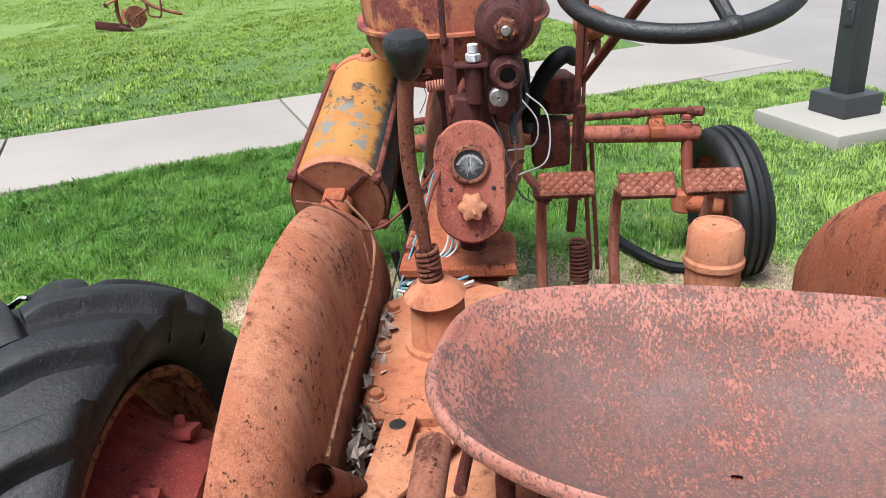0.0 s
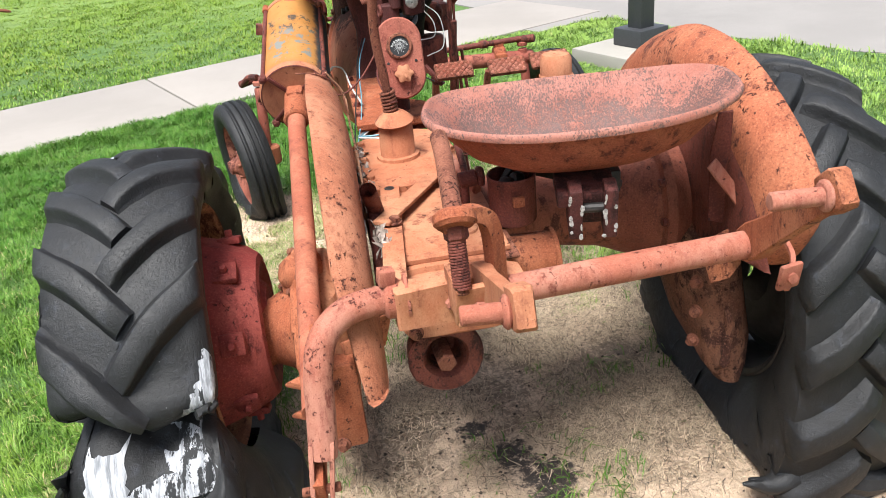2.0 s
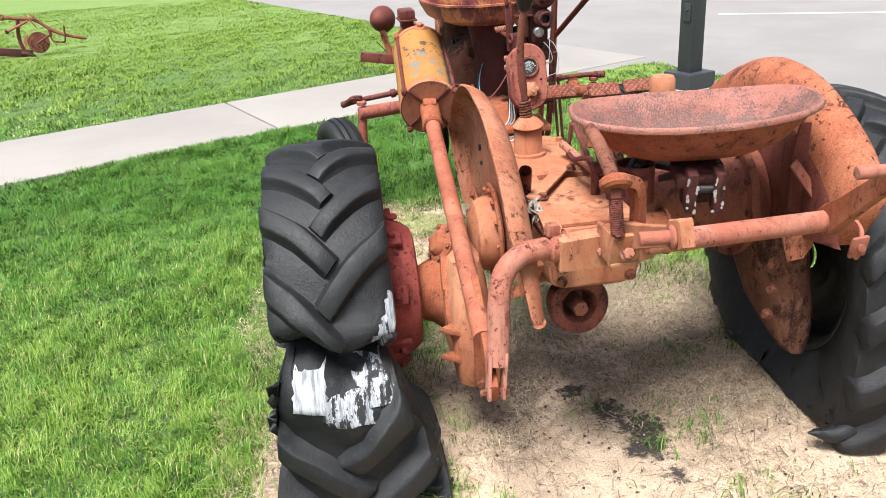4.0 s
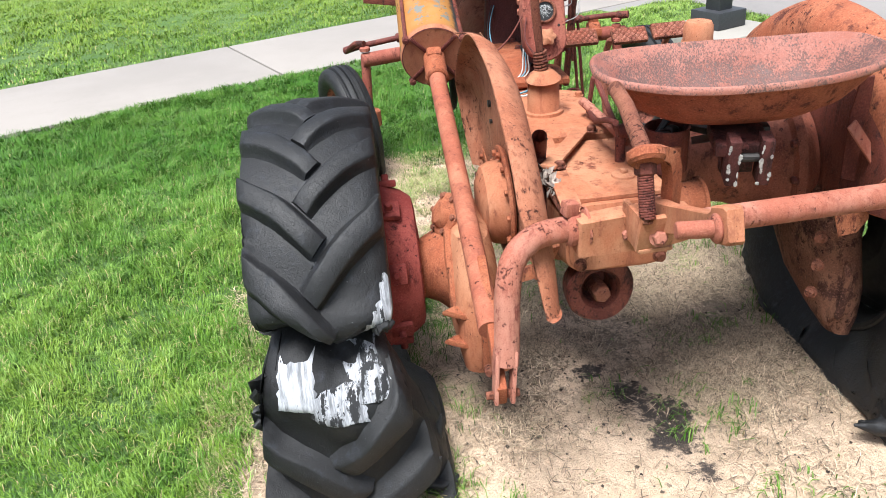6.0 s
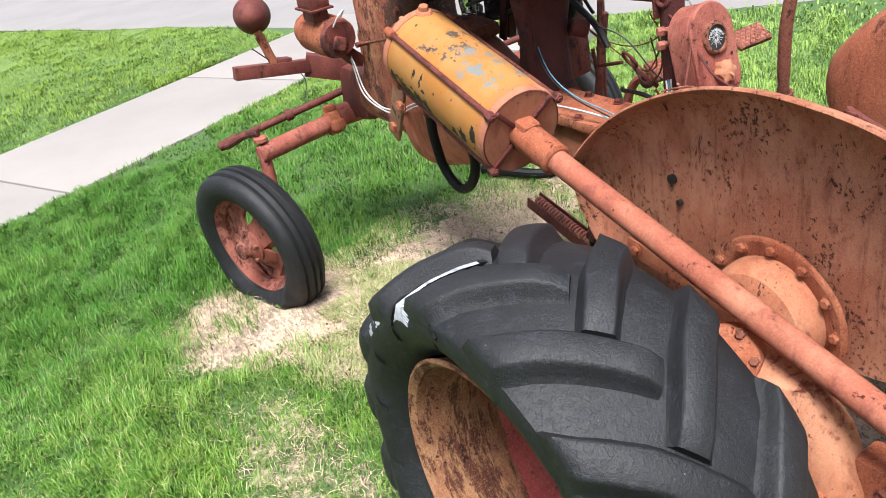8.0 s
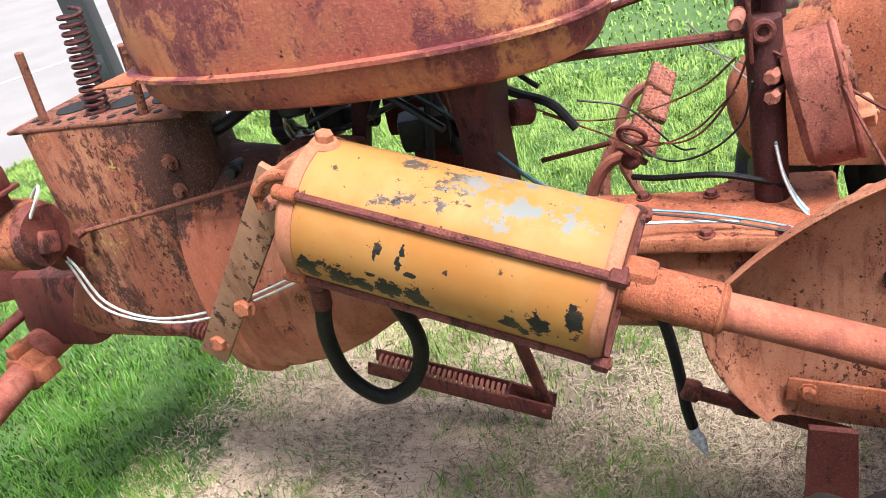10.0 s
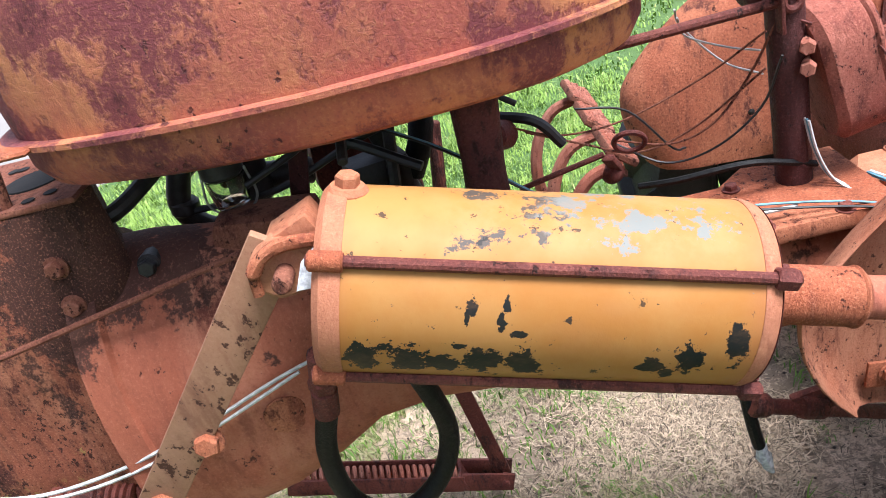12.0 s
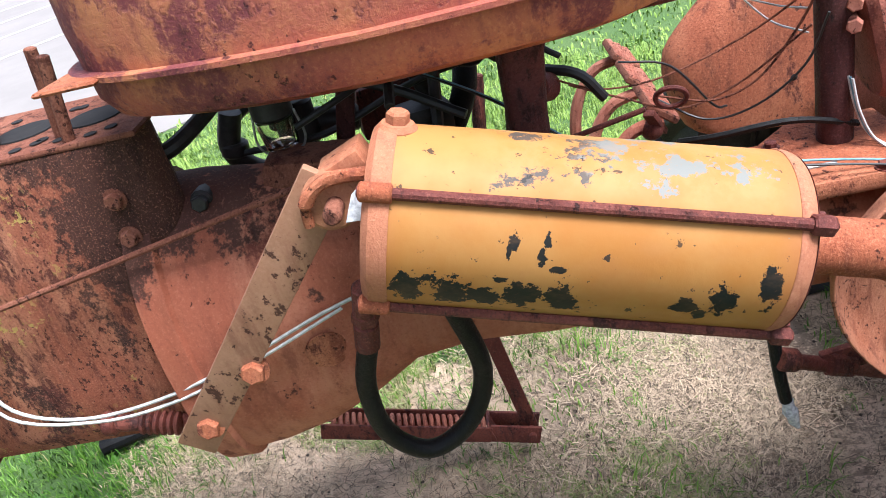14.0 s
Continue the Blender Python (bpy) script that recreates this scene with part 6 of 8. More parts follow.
# ---- engine
block = Shape().rings([[V(-0.065 + x * k, 2.58 + y * m + sh + (0.55 * max(0.0, x + 0.055) if y < 0 and z > 0.85 else 0.0), z) for x, y in stadium(0.125, 0.235, 7, 36)] for z, k, m, sh in ((0.60, 0.85, 1.05, 0.10), (0.64, 1.0, 1.18, 0.10), (0.72, 1.0, 1.1, 0.06), (0.80, 1.0, 1.02, 0.01), (0.88, 1.0, 0.98, 0), (1.115, 1.0, 0.96, 0), (1.12, 0.98, 0.95, 0))]).rough(0.005, 9).rough(0.002, 30, 3)
engine = part("engine_block", block, ENGINE, tractor, "flaking rust-brown engine block with its head removed")
part("head_gasket", Shape().plate([(-0.19, 2.357), (-0.12, 2.357), (0.06, 2.455), (0.06, 2.81), (-0.19, 2.81)], 0.008, Matrix.Translation((0, 0, 1.123)), 0.003), RUST, engine)
for y in (2.44, 2.555, 2.70):
    part("bore", Shape().lathe([(0, 0.045), (0.002, 0.044), (0.002, 0.001)], (-0.075, y + 0.02, 1.1275), (0, 0, 1), 28), BORE, engine)
    for dy, x in ((-0.055, -0.15), (0.02, -0.16), (0.055, -0.14), (-0.03, -0.165), (0.05, -0.005), (-0.05, -0.005)):
        part("stud_hole", Shape().lathe([(0, 0.0095), (0.001, 0.009)], (x, y + dy + 0.02, 1.1285), (0, 0, 1), 10), BORE, engine)
for x, y, h, dx in ((-0.142, 2.485, 0.135, -0.006), (-0.168, 2.462, 0.125, 0.0), (-0.15, 2.74, 0.15, 0)):
    part("head_stud", Shape().rod((x, y, 1.12), (x + dx, y - 0.02, 1.12 + h), 0.0088, 10), RUST, engine)
part("valve_spring", Shape().coil((-0.120, 2.620, 1.125), (-0.120, 2.582, 1.325), 0.0215, 0.0042, 13), HEADP, engine)
for y, z in ((2.425, 1.016), (2.428, 0.955)):
    part("bolt", Shape().hexbolt((-0.19, y, z + 0.02), (-1, 0, 0), 0.013, 0.014), RUST, engine)
part("lifter_cover", Shape().box((-0.03, 2.86, 0.80), (0.22, 0.12, 0.24), (0, 0, 0), 0.03), ENGINE, engine)
bell = along_y([(1.26, -0.10, 0.725, 0.08, 0.09, 3), (1.85, -0.10, 0.735, 0.085, 0.098, 3), (1.98, -0.085, 0.755, 0.104, 0.115, 2.6), (2.08, -0.085, 0.772, 0.118, 0.150, 2.4), (2.16, -0.085, 0.766, 0.133, 0.200, 2.3), (2.25, -0.085, 0.758, 0.143, 0.236, 2.25), (2.34, -0.085, 0.753, 0.150, 0.256, 2.2), (2.395, -0.085, 0.751, 0.152, 0.262, 2.2), (2.40, -0.085, 0.751, 0.160, 0.272, 2.3), (2.445, -0.085, 0.751, 0.160, 0.272, 2.3)], 48).rough(0.003, 6)
bell_ob = part("clutch_housing", bell, BELL, tractor, "rounded orange clutch housing")
part("maker_disc", Shape().lathe([(0, 0.034), (0.003, 0.033), (0.004, 0.028), (0.004, 0.001)], (-0.222, 2.197, 0.738), (-1, -0.25, -0.1), 24).rough(0.002, 60), ORANGE, bell_ob)
part("top_cover", Shape().plate([(-0.20, 1.28), (0.02, 1.28), (0.02, 1.42), (-0.035, 1.48), (-0.035, 1.86), (-0.20, 1.86)], 0.025, Matrix.Translation((0, 0, 0.832)), 0.006).rough(0.002, 9), ORANGE, tractor)
for k in range(5):
    for x in (-0.185, -0.055):
        part("bolt", Shape().hexbolt((x, 1.36 + 0.11 * k, 0.845), (0, 0, 1), 0.010, 0.011), MAROON, bell_ob)
part("bolster", Shape().box((-0.06, 3.0, 0.66), (0.26, 0.24, 0.20), (0, 0, 0), 0.04, (0.8, 1.0)).rough(0.006, 8), MAROON, tractor, "dark front bolster casting")
part("throttle_rod", Shape().tube(curve([(-0.222, 2.708, 0.906), (-0.228, 2.42, 0.962), (-0.232, 2.13, 1.020)], 4), 0.005, 8), RUST, tractor)
part("rod_stop", Shape().rod((-0.19, 2.705, 0.906), (-0.237, 2.705, 0.906), 0.010, 8), MAROON, tractor)

# ribbed boot on a shaft below the clutch housing
bellows = [(0.0115 * k + h, r) for k in range(6) for h, r in ((0.0, 0.014), (0.003, 0.021), (0.008, 0.021), (0.0112, 0.014))]
part("shaft_boot", Shape().lathe(bellows, (-0.195, 2.490, 0.625), (0, 1, 0.26), 18), MAROON, tractor, "ribbed dark red boot")
part("cross_shaft", Shape().rod((-0.195, 2.555, 0.642), (-0.20, 2.60, 0.652), 0.015, 14).rod((-0.20, 2.592, 0.652), (-0.20, 2.615, 0.655), 0.021, 14), MAROON, tractor)
part("cross_shaft", Shape().rod((-0.19, 2.49, 0.625), (-0.16, 2.40, 0.60), 0.013, 12), MAROON, tractor)
# generator
gen = part("generator", Shape().lathe([(0, 0.055), (0.012, 0.072), (0.05, 0.074), (0.055, 0.067), (0.062, 0.074), (0.18, 0.074), (0.19, 0.066), (0.23, 0.06), (0.24, 0.02)], (-0.285, 2.735, 0.940), (-0.06, 1, 0.06), 30), ORANGE, tractor, "orange generator with rusted end plate")
part("end_plate", Shape().lathe([(0, 0.03), (0.0, 0.062), (0.02, 0.07), (0.03, 0.066)], (-0.285, 2.720, 0.939), (-0.06, 1, 0.06), 26).box((-0.290, 2.720, 0.925), (0.045, 0.03, 0.05), (0, 25, 0), 0.01).rough(0.006, 22), MAROON, gen)
part("cut_out_box", Shape().box((-0.325, 2.790, 1.075), (0.075, 0.11, 0.05), (3, 0, 4), 0.010).box((-0.325, 2.790, 1.052), (0.09, 0.125, 0.008), (3, 0, 4), 0.002).box((-0.325, 2.790, 1.033), (0.06, 0.08, 0.045), (3, 0, 4), 0.004), MAROON, gen, "dark square cut-out relay box")
part("relay_loop", Shape().torus((-0.340, 2.860, 1.075), (1, 0.1, 0), 0.014, 0.0035, 20, 6), MAROON, gen)
part("generator_arm", Shape().bar((-0.200, 2.795, 0.825), (-0.270, 2.765, 0.895), 0.05, 0.04).rough(0.004, 20), MAROON, gen)

# carburettor side clutter seen through the gap
clut = part("carburettor", Shape().rod((0.03, 2.2, 0.98), (0.03, 2.2, 1.06), 0.035, 16).rod((0.05, 2.1, 1.0), (0.05, 2.25, 1.02), 0.022, 14).box((0.04, 2.0, 0.97), (0.07, 0.10, 0.07), (0, 0, 20), 0.015).rod((0.07, 1.95, 0.90), (0.06, 2.0, 1.08), 0.016, 12).rough(0.004, 20), GREASE_SHADE, tractor, "greasy black carburettor")
part("sediment_bowl", Shape().lathe([(0, 0.012), (0.006, 0.026), (0.04, 0.03), (0.05, 0.03), (0.05, 0.027), (0.04, 0.027), (0.01, 0.02)], (-0.06, 2.205, 1.012), (0, 0, 1), 24), GLASS, clut, "clear glass sediment bowl")
part("bowl_cap", Shape().rod((-0.06, 2.205, 1.062), (-0.06, 2.205, 1.14), 0.032, 18), GREASE_SHADE, clut)
part("bowl_screw", Shape().rod((-0.06, 2.205, 0.992), (-0.06, 2.205, 1.012), 0.012, 12).tube(curve([(-0.06, 2.172, 1.07), (-0.06, 2.168, 1.02), (-0.06, 2.205, 0.995), (-0.06, 2.242, 1.02), (-0.06, 2.238, 1.07)], 5), 0.002, 6), ALU, clut, "wire bail and screw under the bowl")
for pts, r in (([(0.06, 2.32, 1.03), (0.03, 2.2, 1.09), (0.0, 2.05, 1.06), (-0.05, 1.92, 1.0)], 0.008), ([(0.02, 2.30, 0.99), (0.0, 2.15, 1.0), (0.02, 1.98, 1.05), (0.0, 1.80, 1.08)], 0.006), ([(0.05, 1.9, 1.08), (0.06, 1.82, 1.02), (0.03, 1.74, 1.0), (0.03, 1.70, 0.95)], 0.009), ([(-0.03, 1.98, 1.12), (0.0, 1.9, 1.06), (0.05, 1.84, 1.08), (0.04, 1.76, 1.03)], 0.005)):
    part("cable", Shape().tube(curve(pts, 6), r, 8), WIRE_K, clut)
part("manifold_pipe", Shape().tube(curve([(-0.12, 2.405, 1.055), (-0.10, 2.36, 1.062), (-0.06, 2.33, 1.075), (0.02, 2.29, 1.10)], 6), 0.013, 10), GREASE_SHADE, tractor)
part("inlet_elbow", Shape().tube(curve([(0.03, 2.30, 1.06), (0.03, 2.32, 1.0), (0.04, 2.30, 0.955), (0.05, 2.26, 0.93)], 6), 0.019, 12).rod((0.03, 2.312, 1.01), (0.03, 2.316, 0.985), 0.024, 14), GREASE_SHADE, clut)
part("plug_stub", Shape().rod((-0.10, 2.33, 0.985), (-0.15, 2.325, 0.99), 0.017, 12).rod((-0.15, 2.325, 0.99), (-0.165, 2.324, 0.991), 0.013, 6), GREASE_SHADE, clut)
part("linkage_post", Shape().bar((0.0, 2.085, 1.12), (0.0, 2.135, 0.93), 0.03, 0.012, (1, 0, 0)).bar((0.03, 2.085, 1.12), (0.03, 2.135, 0.93), 0.012, 0.03, (1, 0, 0)), HEADP, clut)
part("cable", Shape().tube(curve([(-0.09, 2.17, 1.05), (-0.06, 2.10, 1.07), (0.0, 2.02, 1.09), (0.04, 1.94, 1.10)], 5), 0.0055, 8), WIRE_K, clut)
part("starter_top", Shape().box((-0.08, 2.16, 0.985), (0.10, 0.15, 0.05), (6, 0, 0), 0.02).rough(0.010, 16, 3), RUST, clut, "crusty brown casting top")
part("lever_bar", Shape().rod((-0.12, 2.02, 1.06), (0.0, 2.02, 1.12), 0.008, 8).rod((-0.02, 1.98, 0.90), (0.02, 1.95, 1.13), 0.010, 8), GREASE_SHADE, tractor)

# fuel tank
tank = []
for z, e in ((1.118, 0.11), (1.124, 0.06), (1.14, 0.02), (1.165, 0.006), (1.196, 0.004), (1.197, -0.013), (1.2035, -0.013), (1.2045, 0.003), (1.25, 0.0), (1.33, 0.002), (1.40, 0.012), (1.45, 0.04), (1.48, 0.09), (1.49, 0.15)):
    ring = []
    for k in range(96):
        t = 2 * math.pi * k / 96
        ct, st = math.cos(t), math.sin(t)
        p = 0.50 if st > 0 else 0.78
        px = math.copysign(abs(ct) ** (0.45 if st > 0 else 0.72), ct) * (0.215 - e)
        py = math.copysign(abs(st) ** p, st) * ((0.375 if st > 0 else 0.41) - e)
        ring.append(V(-0.105 + px, 2.0 + py, z + 0.014 + 0.035 * max(0.0, py)))
    tank.append(ring)
tank_ob = part("fuel_tank", Shape().rings(tank).rough(0.003, 4), TANKP, tractor, "red-stained orange fuel tank with a seam flange")
part("corner_flange", Shape().plate([(-0.035, -0.05), (0.03, -0.05), (0.03, 0.012), (-0.045, 0.022)], 0.006, Matrix.Translation((-0.285, 2.362, 1.2285)) @ pose(0, 0, 0, 2, 0, 0)), ORANGE, tank_ob)
part("tank_support", Shape().rings([[V(-0.075 + x, 1.838 + y + 0.05 * (0.86 - z), z) for x, y in stadium(hx, hy, 5, 24)] for z, hx, hy in ((0.84, 0.085, 0.045), (0.86, 0.075, 0.036), (1.0, 0.066, 0.030), (1.10, 0.085, 0.034), (1.13, 0.09, 0.045))]), HEADP, tractor, "dark maroon tank pedestal")
part("pedestal_stub", Shape().rod((0.0, 1.81, 1.0), (0.04, 1.785, 0.985), 0.024, 16), MAROON, tractor)

# ---- seat
SC = V(0.225, 0.64, 1.024)
sm = Matrix.Translation(SC) @ pose(0, 0, 0, 0, -2, -13)


def pan(profile):
    """Rings of the dished pan: (share of the outline, height) pairs turned into its rounded-D plan."""
    rows = []
    for k in range(96):
        t = 2 * math.pi * k / 96
        ct, st = math.cos(t), math.sin(t)
        ux = math.copysign(abs(ct) ** 0.85, ct)
        uy = math.copysign(abs(st) ** (0.62 if st > 0 else 0.85), st)
        rows.append([sm @ V(0.312 * ux * r, 0.2 * uy * r, z + 0.010 * (ux * r) ** 2 - 0.006 * (uy * r) ** 2) for r, z in profile])
    return Shape().strips(rows, True).rough(0.003, 4)


seat = part("seat", pan(((0.02, -0.122), (0.3, -0.118), (0.55, -0.103), (0.72, -0.076), (0.84, -0.040), (0.915, -0.010), (0.952, -0.006), (0.965, 0.002), (0.985, 0.006), (1.0, 0.004), (1.012, -0.003), (1.005, -0.010))), SEATP, tractor, "dished steel seat pan with pitted pink-red paint", 60)
part("seat_underside", pan(((1.005, -0.010), (0.985, -0.009), (0.955, -0.012), (0.85, -0.047), (0.73, -0.083), (0.55, -0.110), (0.3, -0.125), (0.02, -0.129))), SHELLP, seat, "smooth rust-red underside of the pan", 60)
part("drain_hole", Shape().lathe([(0, 0.009), (0.002, 0.008)], sm @ V(0.045, -0.10, -0.106), (0, 0.12, 1), 14), GREASE_SHADE, seat)
part("twig", Shape().tube(curve([sm @ V(0.045, -0.10, -0.102), sm @ V(0.075, -0.11, -0.096), sm @ V(0.115, -0.128, -0.080)], 4), 0.0012, 5), RUST, seat)
bracket = part("seat_bracket", Shape().box((0.21, 0.56, 0.872), (0.115, 0.12, 0.03), (8, 0, -13), 0.006), HEADP, tractor, "dark forked seat bracket with white specks")
part("bracket_fork", Shape().box((0.175, 0.51, 0.845), (0.026, 0.05, 0.11), (10, 0, -13), 0.005), HEADP, bracket)
part("bracket_fork", Shape().box((0.24, 0.495, 0.845), (0.026, 0.05, 0.11), (10, 0, -13), 0.005), HEADP, bracket)
part("bracket_web", Shape().box((0.21, 0.56, 0.83), (0.07, 0.03, 0.07), (8, 0, -13), 0.004), HEADP, bracket)
# white paint left along the fork edges
for fx, fy in ((0.175, 0.51), (0.24, 0.495)):
    fm = Matrix.Translation((fx, fy, 0.845)) @ pose(0, 0, 0, 10, 0, -13)
    rf = random.Random(int(fx * 1000))
    for k in range(9):
        # worn paint clings to the edges of the fork
        u, z = rf.choice((-0.0105, 0.0105)) + rf.uniform(-0.002, 0.002), -0.048 + 0.011 * k
        w, h = rf.uniform(0.002, 0.0045), rf.uniform(0.004, 0.010)
        m = fm @ Matrix.Translation((u, -0.0252, z)) @ pose(0, 0, 0, 90, 0, 0)
        part("white_paint_fleck", Shape().plate([(-w, -h * 0.6), (0.2 * w, -h), (w, -0.4 * h), (0.7 * w, 0.7 * h), (-0.3 * w, h), (-1.2 * w, 0.2 * h)], 0.0016, m, 0.0006).rough(0.0012, 160, k), CHIPW, bracket)
part("bracket_pin", Shape().rod((0.17, 0.505, 0.85), (0.25, 0.487, 0.85), 0.010, 10), GREASE_SHADE, bracket)
part("seat_pillar", Shape().bar((0.22, 0.60, 0.868), (0.26, 0.86, 0.76), 0.05, 0.02, (0, 0.5, 1)).box((0.28, 0.62, 0.858), (0.05, 0.07, 0.05), (0, 0, -13), 0.008), GREASE_SHADE, tractor)
part("under_bar", Shape().bar((0.12, 0.76, 0.86), (0.30, 0.60, 0.84), 0.04, 0.015), GREASE_SHADE, tractor)
can = part("tin_can", Shape().lathe([(0, 0.048), (0.003, 0.050), (0.10, 0.0505), (0.103, 0.052), (0.106, 0.0505), (0.104, 0.047), (0.02, 0.046), (0.015, 0.002)], (0.085, 0.655, 0.778), (0, 0, 1), 30), MAROON, tractor, "rusty open tool can bolted on")
part("can_lug", Shape().box((0.085, 0.600, 0.84), (0.024, 0.012, 0.022), (0, 0, 0), 0.003).lathe([(0, 0.004), (0.002, 0.003)], (0.085, 0.594, 0.84), (0, -1, 0), 8), ORANGE, can)
part("can_rubbish", Shape().ball((0.07, 0.65, 0.86), 0.02, 10, (1, 1, 0.8)).ball((0.10, 0.66, 0.865), 0.018, 10).ball((0.085, 0.635, 0.855), 0.015, 10).rod((0.06, 0.67, 0.85), (0.10, 0.68, 0.90), 0.008, 8).rough(0.008, 40), GREASE_SHADE, can)
part("oil_filter", Shape().lathe([(0, 0.03), (0.004, 0.038), (0.17, 0.038), (0.176, 0.042), (0.184, 0.042), (0.188, 0.039), (0.225, 0.038), (0.235, 0.032), (0.24, 0.005)], (0.292, 1.0, 0.80), (0, 0, 1), 26), OCHRE, tractor, "orange upright canister")

# ---- dash and controls
gm = Matrix.Translation((-0.057, 1.306, 1.004)) @ pose(0, 0, 0, 77, 0, 0)
outline = [(0.060 * math.cos(t), 0.046 * (1 if math.sin(t) >= 0 else -1) + 0.060 * math.sin(t)) for t in (2 * math.pi * k / 40 for k in range(40))]
dash = part("gauge_box", Shape().plate(outline, 0.078, gm, 0.012).plate([(a * 1.03, b * 1.02) for a, b in outline], 0.012, gm @ Matrix.Translation((0, 0, 0.035)), 0.004).rough(0.0015, 12), DASHP, tractor, "rounded dull red instrument box")
gz = gm @ Matrix.Translation((0, 0, 0.042))
nrm = gm.to_3x3() @ V(0, 0, 1)
gc, kc = gz @ V(0, 0.032, 0), gz @ V(0.002, -0.040, 0)
part("bezel", Shape().lathe([(-0.002, 0.036), (0.004, 0.035), (0.008, 0.031), (0.008, 0.027), (0.003, 0.026)], gc, nrm, 36), RUST, dash)
gauge = part("gauge_face", Shape().lathe([(0.0, 0.027), (0.003, 0.027), (0.0032, 0.001)], gc, nrm, 32), SCREEN, dash, "black ammeter dial with white scale")
gx_, gy_ = gm.to_3x3() @ V(1, 0, 0), gm.to_3x3() @ V(0, 1, 0)
ticks = Shape()
for k in range(21):
    a = radians(-70 + 7 * k)
    o = gx_ * math.sin(a) + gy_ * math.cos(a)
    c = gc + nrm * 0.0042 - gy_ * 0.006
    ticks.bar(c + o * 0.0195, c + o * (0.0235 if k % 5 else 0.025), 0.0008 if k % 5 else 0.0014, 0.0006, nrm, 0)
for k in range(24):
    a = 2 * math.pi * k / 24
    o = gx_ * math.cos(a) + gy_ * math.sin(a)
    ticks.bar(gc + nrm * 0.004 + o * 0.004, gc + nrm * 0.004 + o * (0.012 + 0.004 * (k % 3)), 0.0006, 0.0005, nrm, 0)
part("dial_print", ticks, PRINT, gauge)
part("needle", Shape().bar(gc + nrm * 0.005 - gy_ * 0.008, gc + nrm * 0.005 + gy_ * 0.014 + gx_ * 0.003, 0.0014, 0.0006, nrm, 0), PRINT, gauge)
for k, txt in enumerate(("20", "10", "0", "10", "20")):
    fc = bpy.data.curves.new("numeral", "FONT")
    fc.body, fc.size, fc.align_x, fc.align_y, fc.extrude = txt, 0.0055, "CENTER", "CENTER", 0.0002
    fo = bpy.data.objects.new("numeral", fc)
    me = bpy.data.meshes.new_from_object(fo)
    me.name = "numeral"
    bpy.data.objects.remove(fo)
    me.materials.append(PRINT)
    a = radians(-50 + 25 * k)
    ob = new("numeral", me)
    ob.parent = gauge
    m = Matrix((gx_, gy_, nrm)).transposed().to_4x4()
    m.translation = gc + nrm * 0.0045 + gx_ * 0.0155 * math.sin(a) + gy_ * (0.0155 * math.cos(a) + 0.001)
    ob.matrix_local = Matrix.Translation(-base_of(gauge)) @ m
star = Shape()
ring0, ring1, ring2 = [], [], []
for k in range(42):
    t = 2 * math.pi * k / 42
    r = 0.0225 * (1 + 0.13 * math.cos(6 * t))
    o = gx_ * math.cos(t) + gy_ * math.sin(t)
    ring0.append(kc + o * r)
    ring1.append(kc + o * r + nrm * 0.018)
    ring2.append(kc + o * r * 0.6 + nrm * 0.022)
part("switch_knob", star.rings([ring0, ring1, ring2]).bar(kc + nrm * 0.022 - gy_ * 0.004, kc + nrm * 0.024 - gy_ * 0.012 + gx_ * 0.006, 0.006, 0.006, nrm), OCHRE, dash, "bleached fluted switch knob")
for a, b in ((-0.035, -0.01), (0.04, -0.01)):
    part("screw_hole", Shape().lathe([(0, 0.004), (0.001, 0.003)], gz @ V(a, b, 0), nrm, 10), GREASE_SHADE, dash)
col = part("column", Shape().rod((-0.062, 1.375, 0.80), (-0.062, 1.385, 1.14), 0.0265, 20).lathe([(0, 0.055), (0.02, 0.05), (0.03, 0.035)], (-0.062, 1.375, 0.80), (0, 0, 1), 26), HEADP, tractor, "dark maroon steering column pipe")
part("column_foot", Shape().box((-0.06, 1.375, 0.805), (0.13, 0.13, 0.02), (0, 0, 0), 0.008).hexbolt((-0.11, 1.335, 0.812), (0, 0, 1), 0.013, 0.02).hexbolt((-0.01, 1.335, 0.812), (0, 0, 1), 0.013, 0.02).hexbolt((-0.11, 1.42, 0.812), (0, 0, 1), 0.013, 0.02), MAROON, col)
for z in (1.03, 1.06):
    part("column_pin", Shape().rod((-0.11, 1.375, z), (-0.03, 1.345, z), 0.007, 8).rod((-0.115, 1.377, z), (-0.10, 1.37, z), 0.011, 6), PINK, col)
# gear head at the top of the column
head = part("steering_head", Shape().box((0.006, 1.395, 1.20), (0.068, 0.06, 0.20), (0, 0, 0), 0.026).rod((0.01, 1.41, 1.262), (0.01, 1.37, 1.262), 0.052, 28).rod((0.012, 1.370, 1.261), (0.012, 1.330, 1.261), 0.044, 24).rod((0.013, 1.370, 1.187), (0.013, 1.335, 1.187), 0.03, 22).rough(0.003, 18), HEADP, tractor, "dark maroon governor and steering head")
part("head_nut", Shape().rod((0.012, 1.335, 1.261), (0.012, 1.315, 1.261), 0.021, 6), RUST, head)
part("head_stud", Shape().rod((0.012, 1.320, 1.261), (0.012, 1.305, 1.261), 0.0085, 12), ALU, head)
part("open_tube", Shape().lathe([(0, 0.026), (0.03, 0.025), (0.034, 0.021), (0.032, 0.014), (0.005, 0.013), (0.004, 0.001)], (0.013, 1.340, 1.187), (0, -1, 0), 22), HEADP, head)
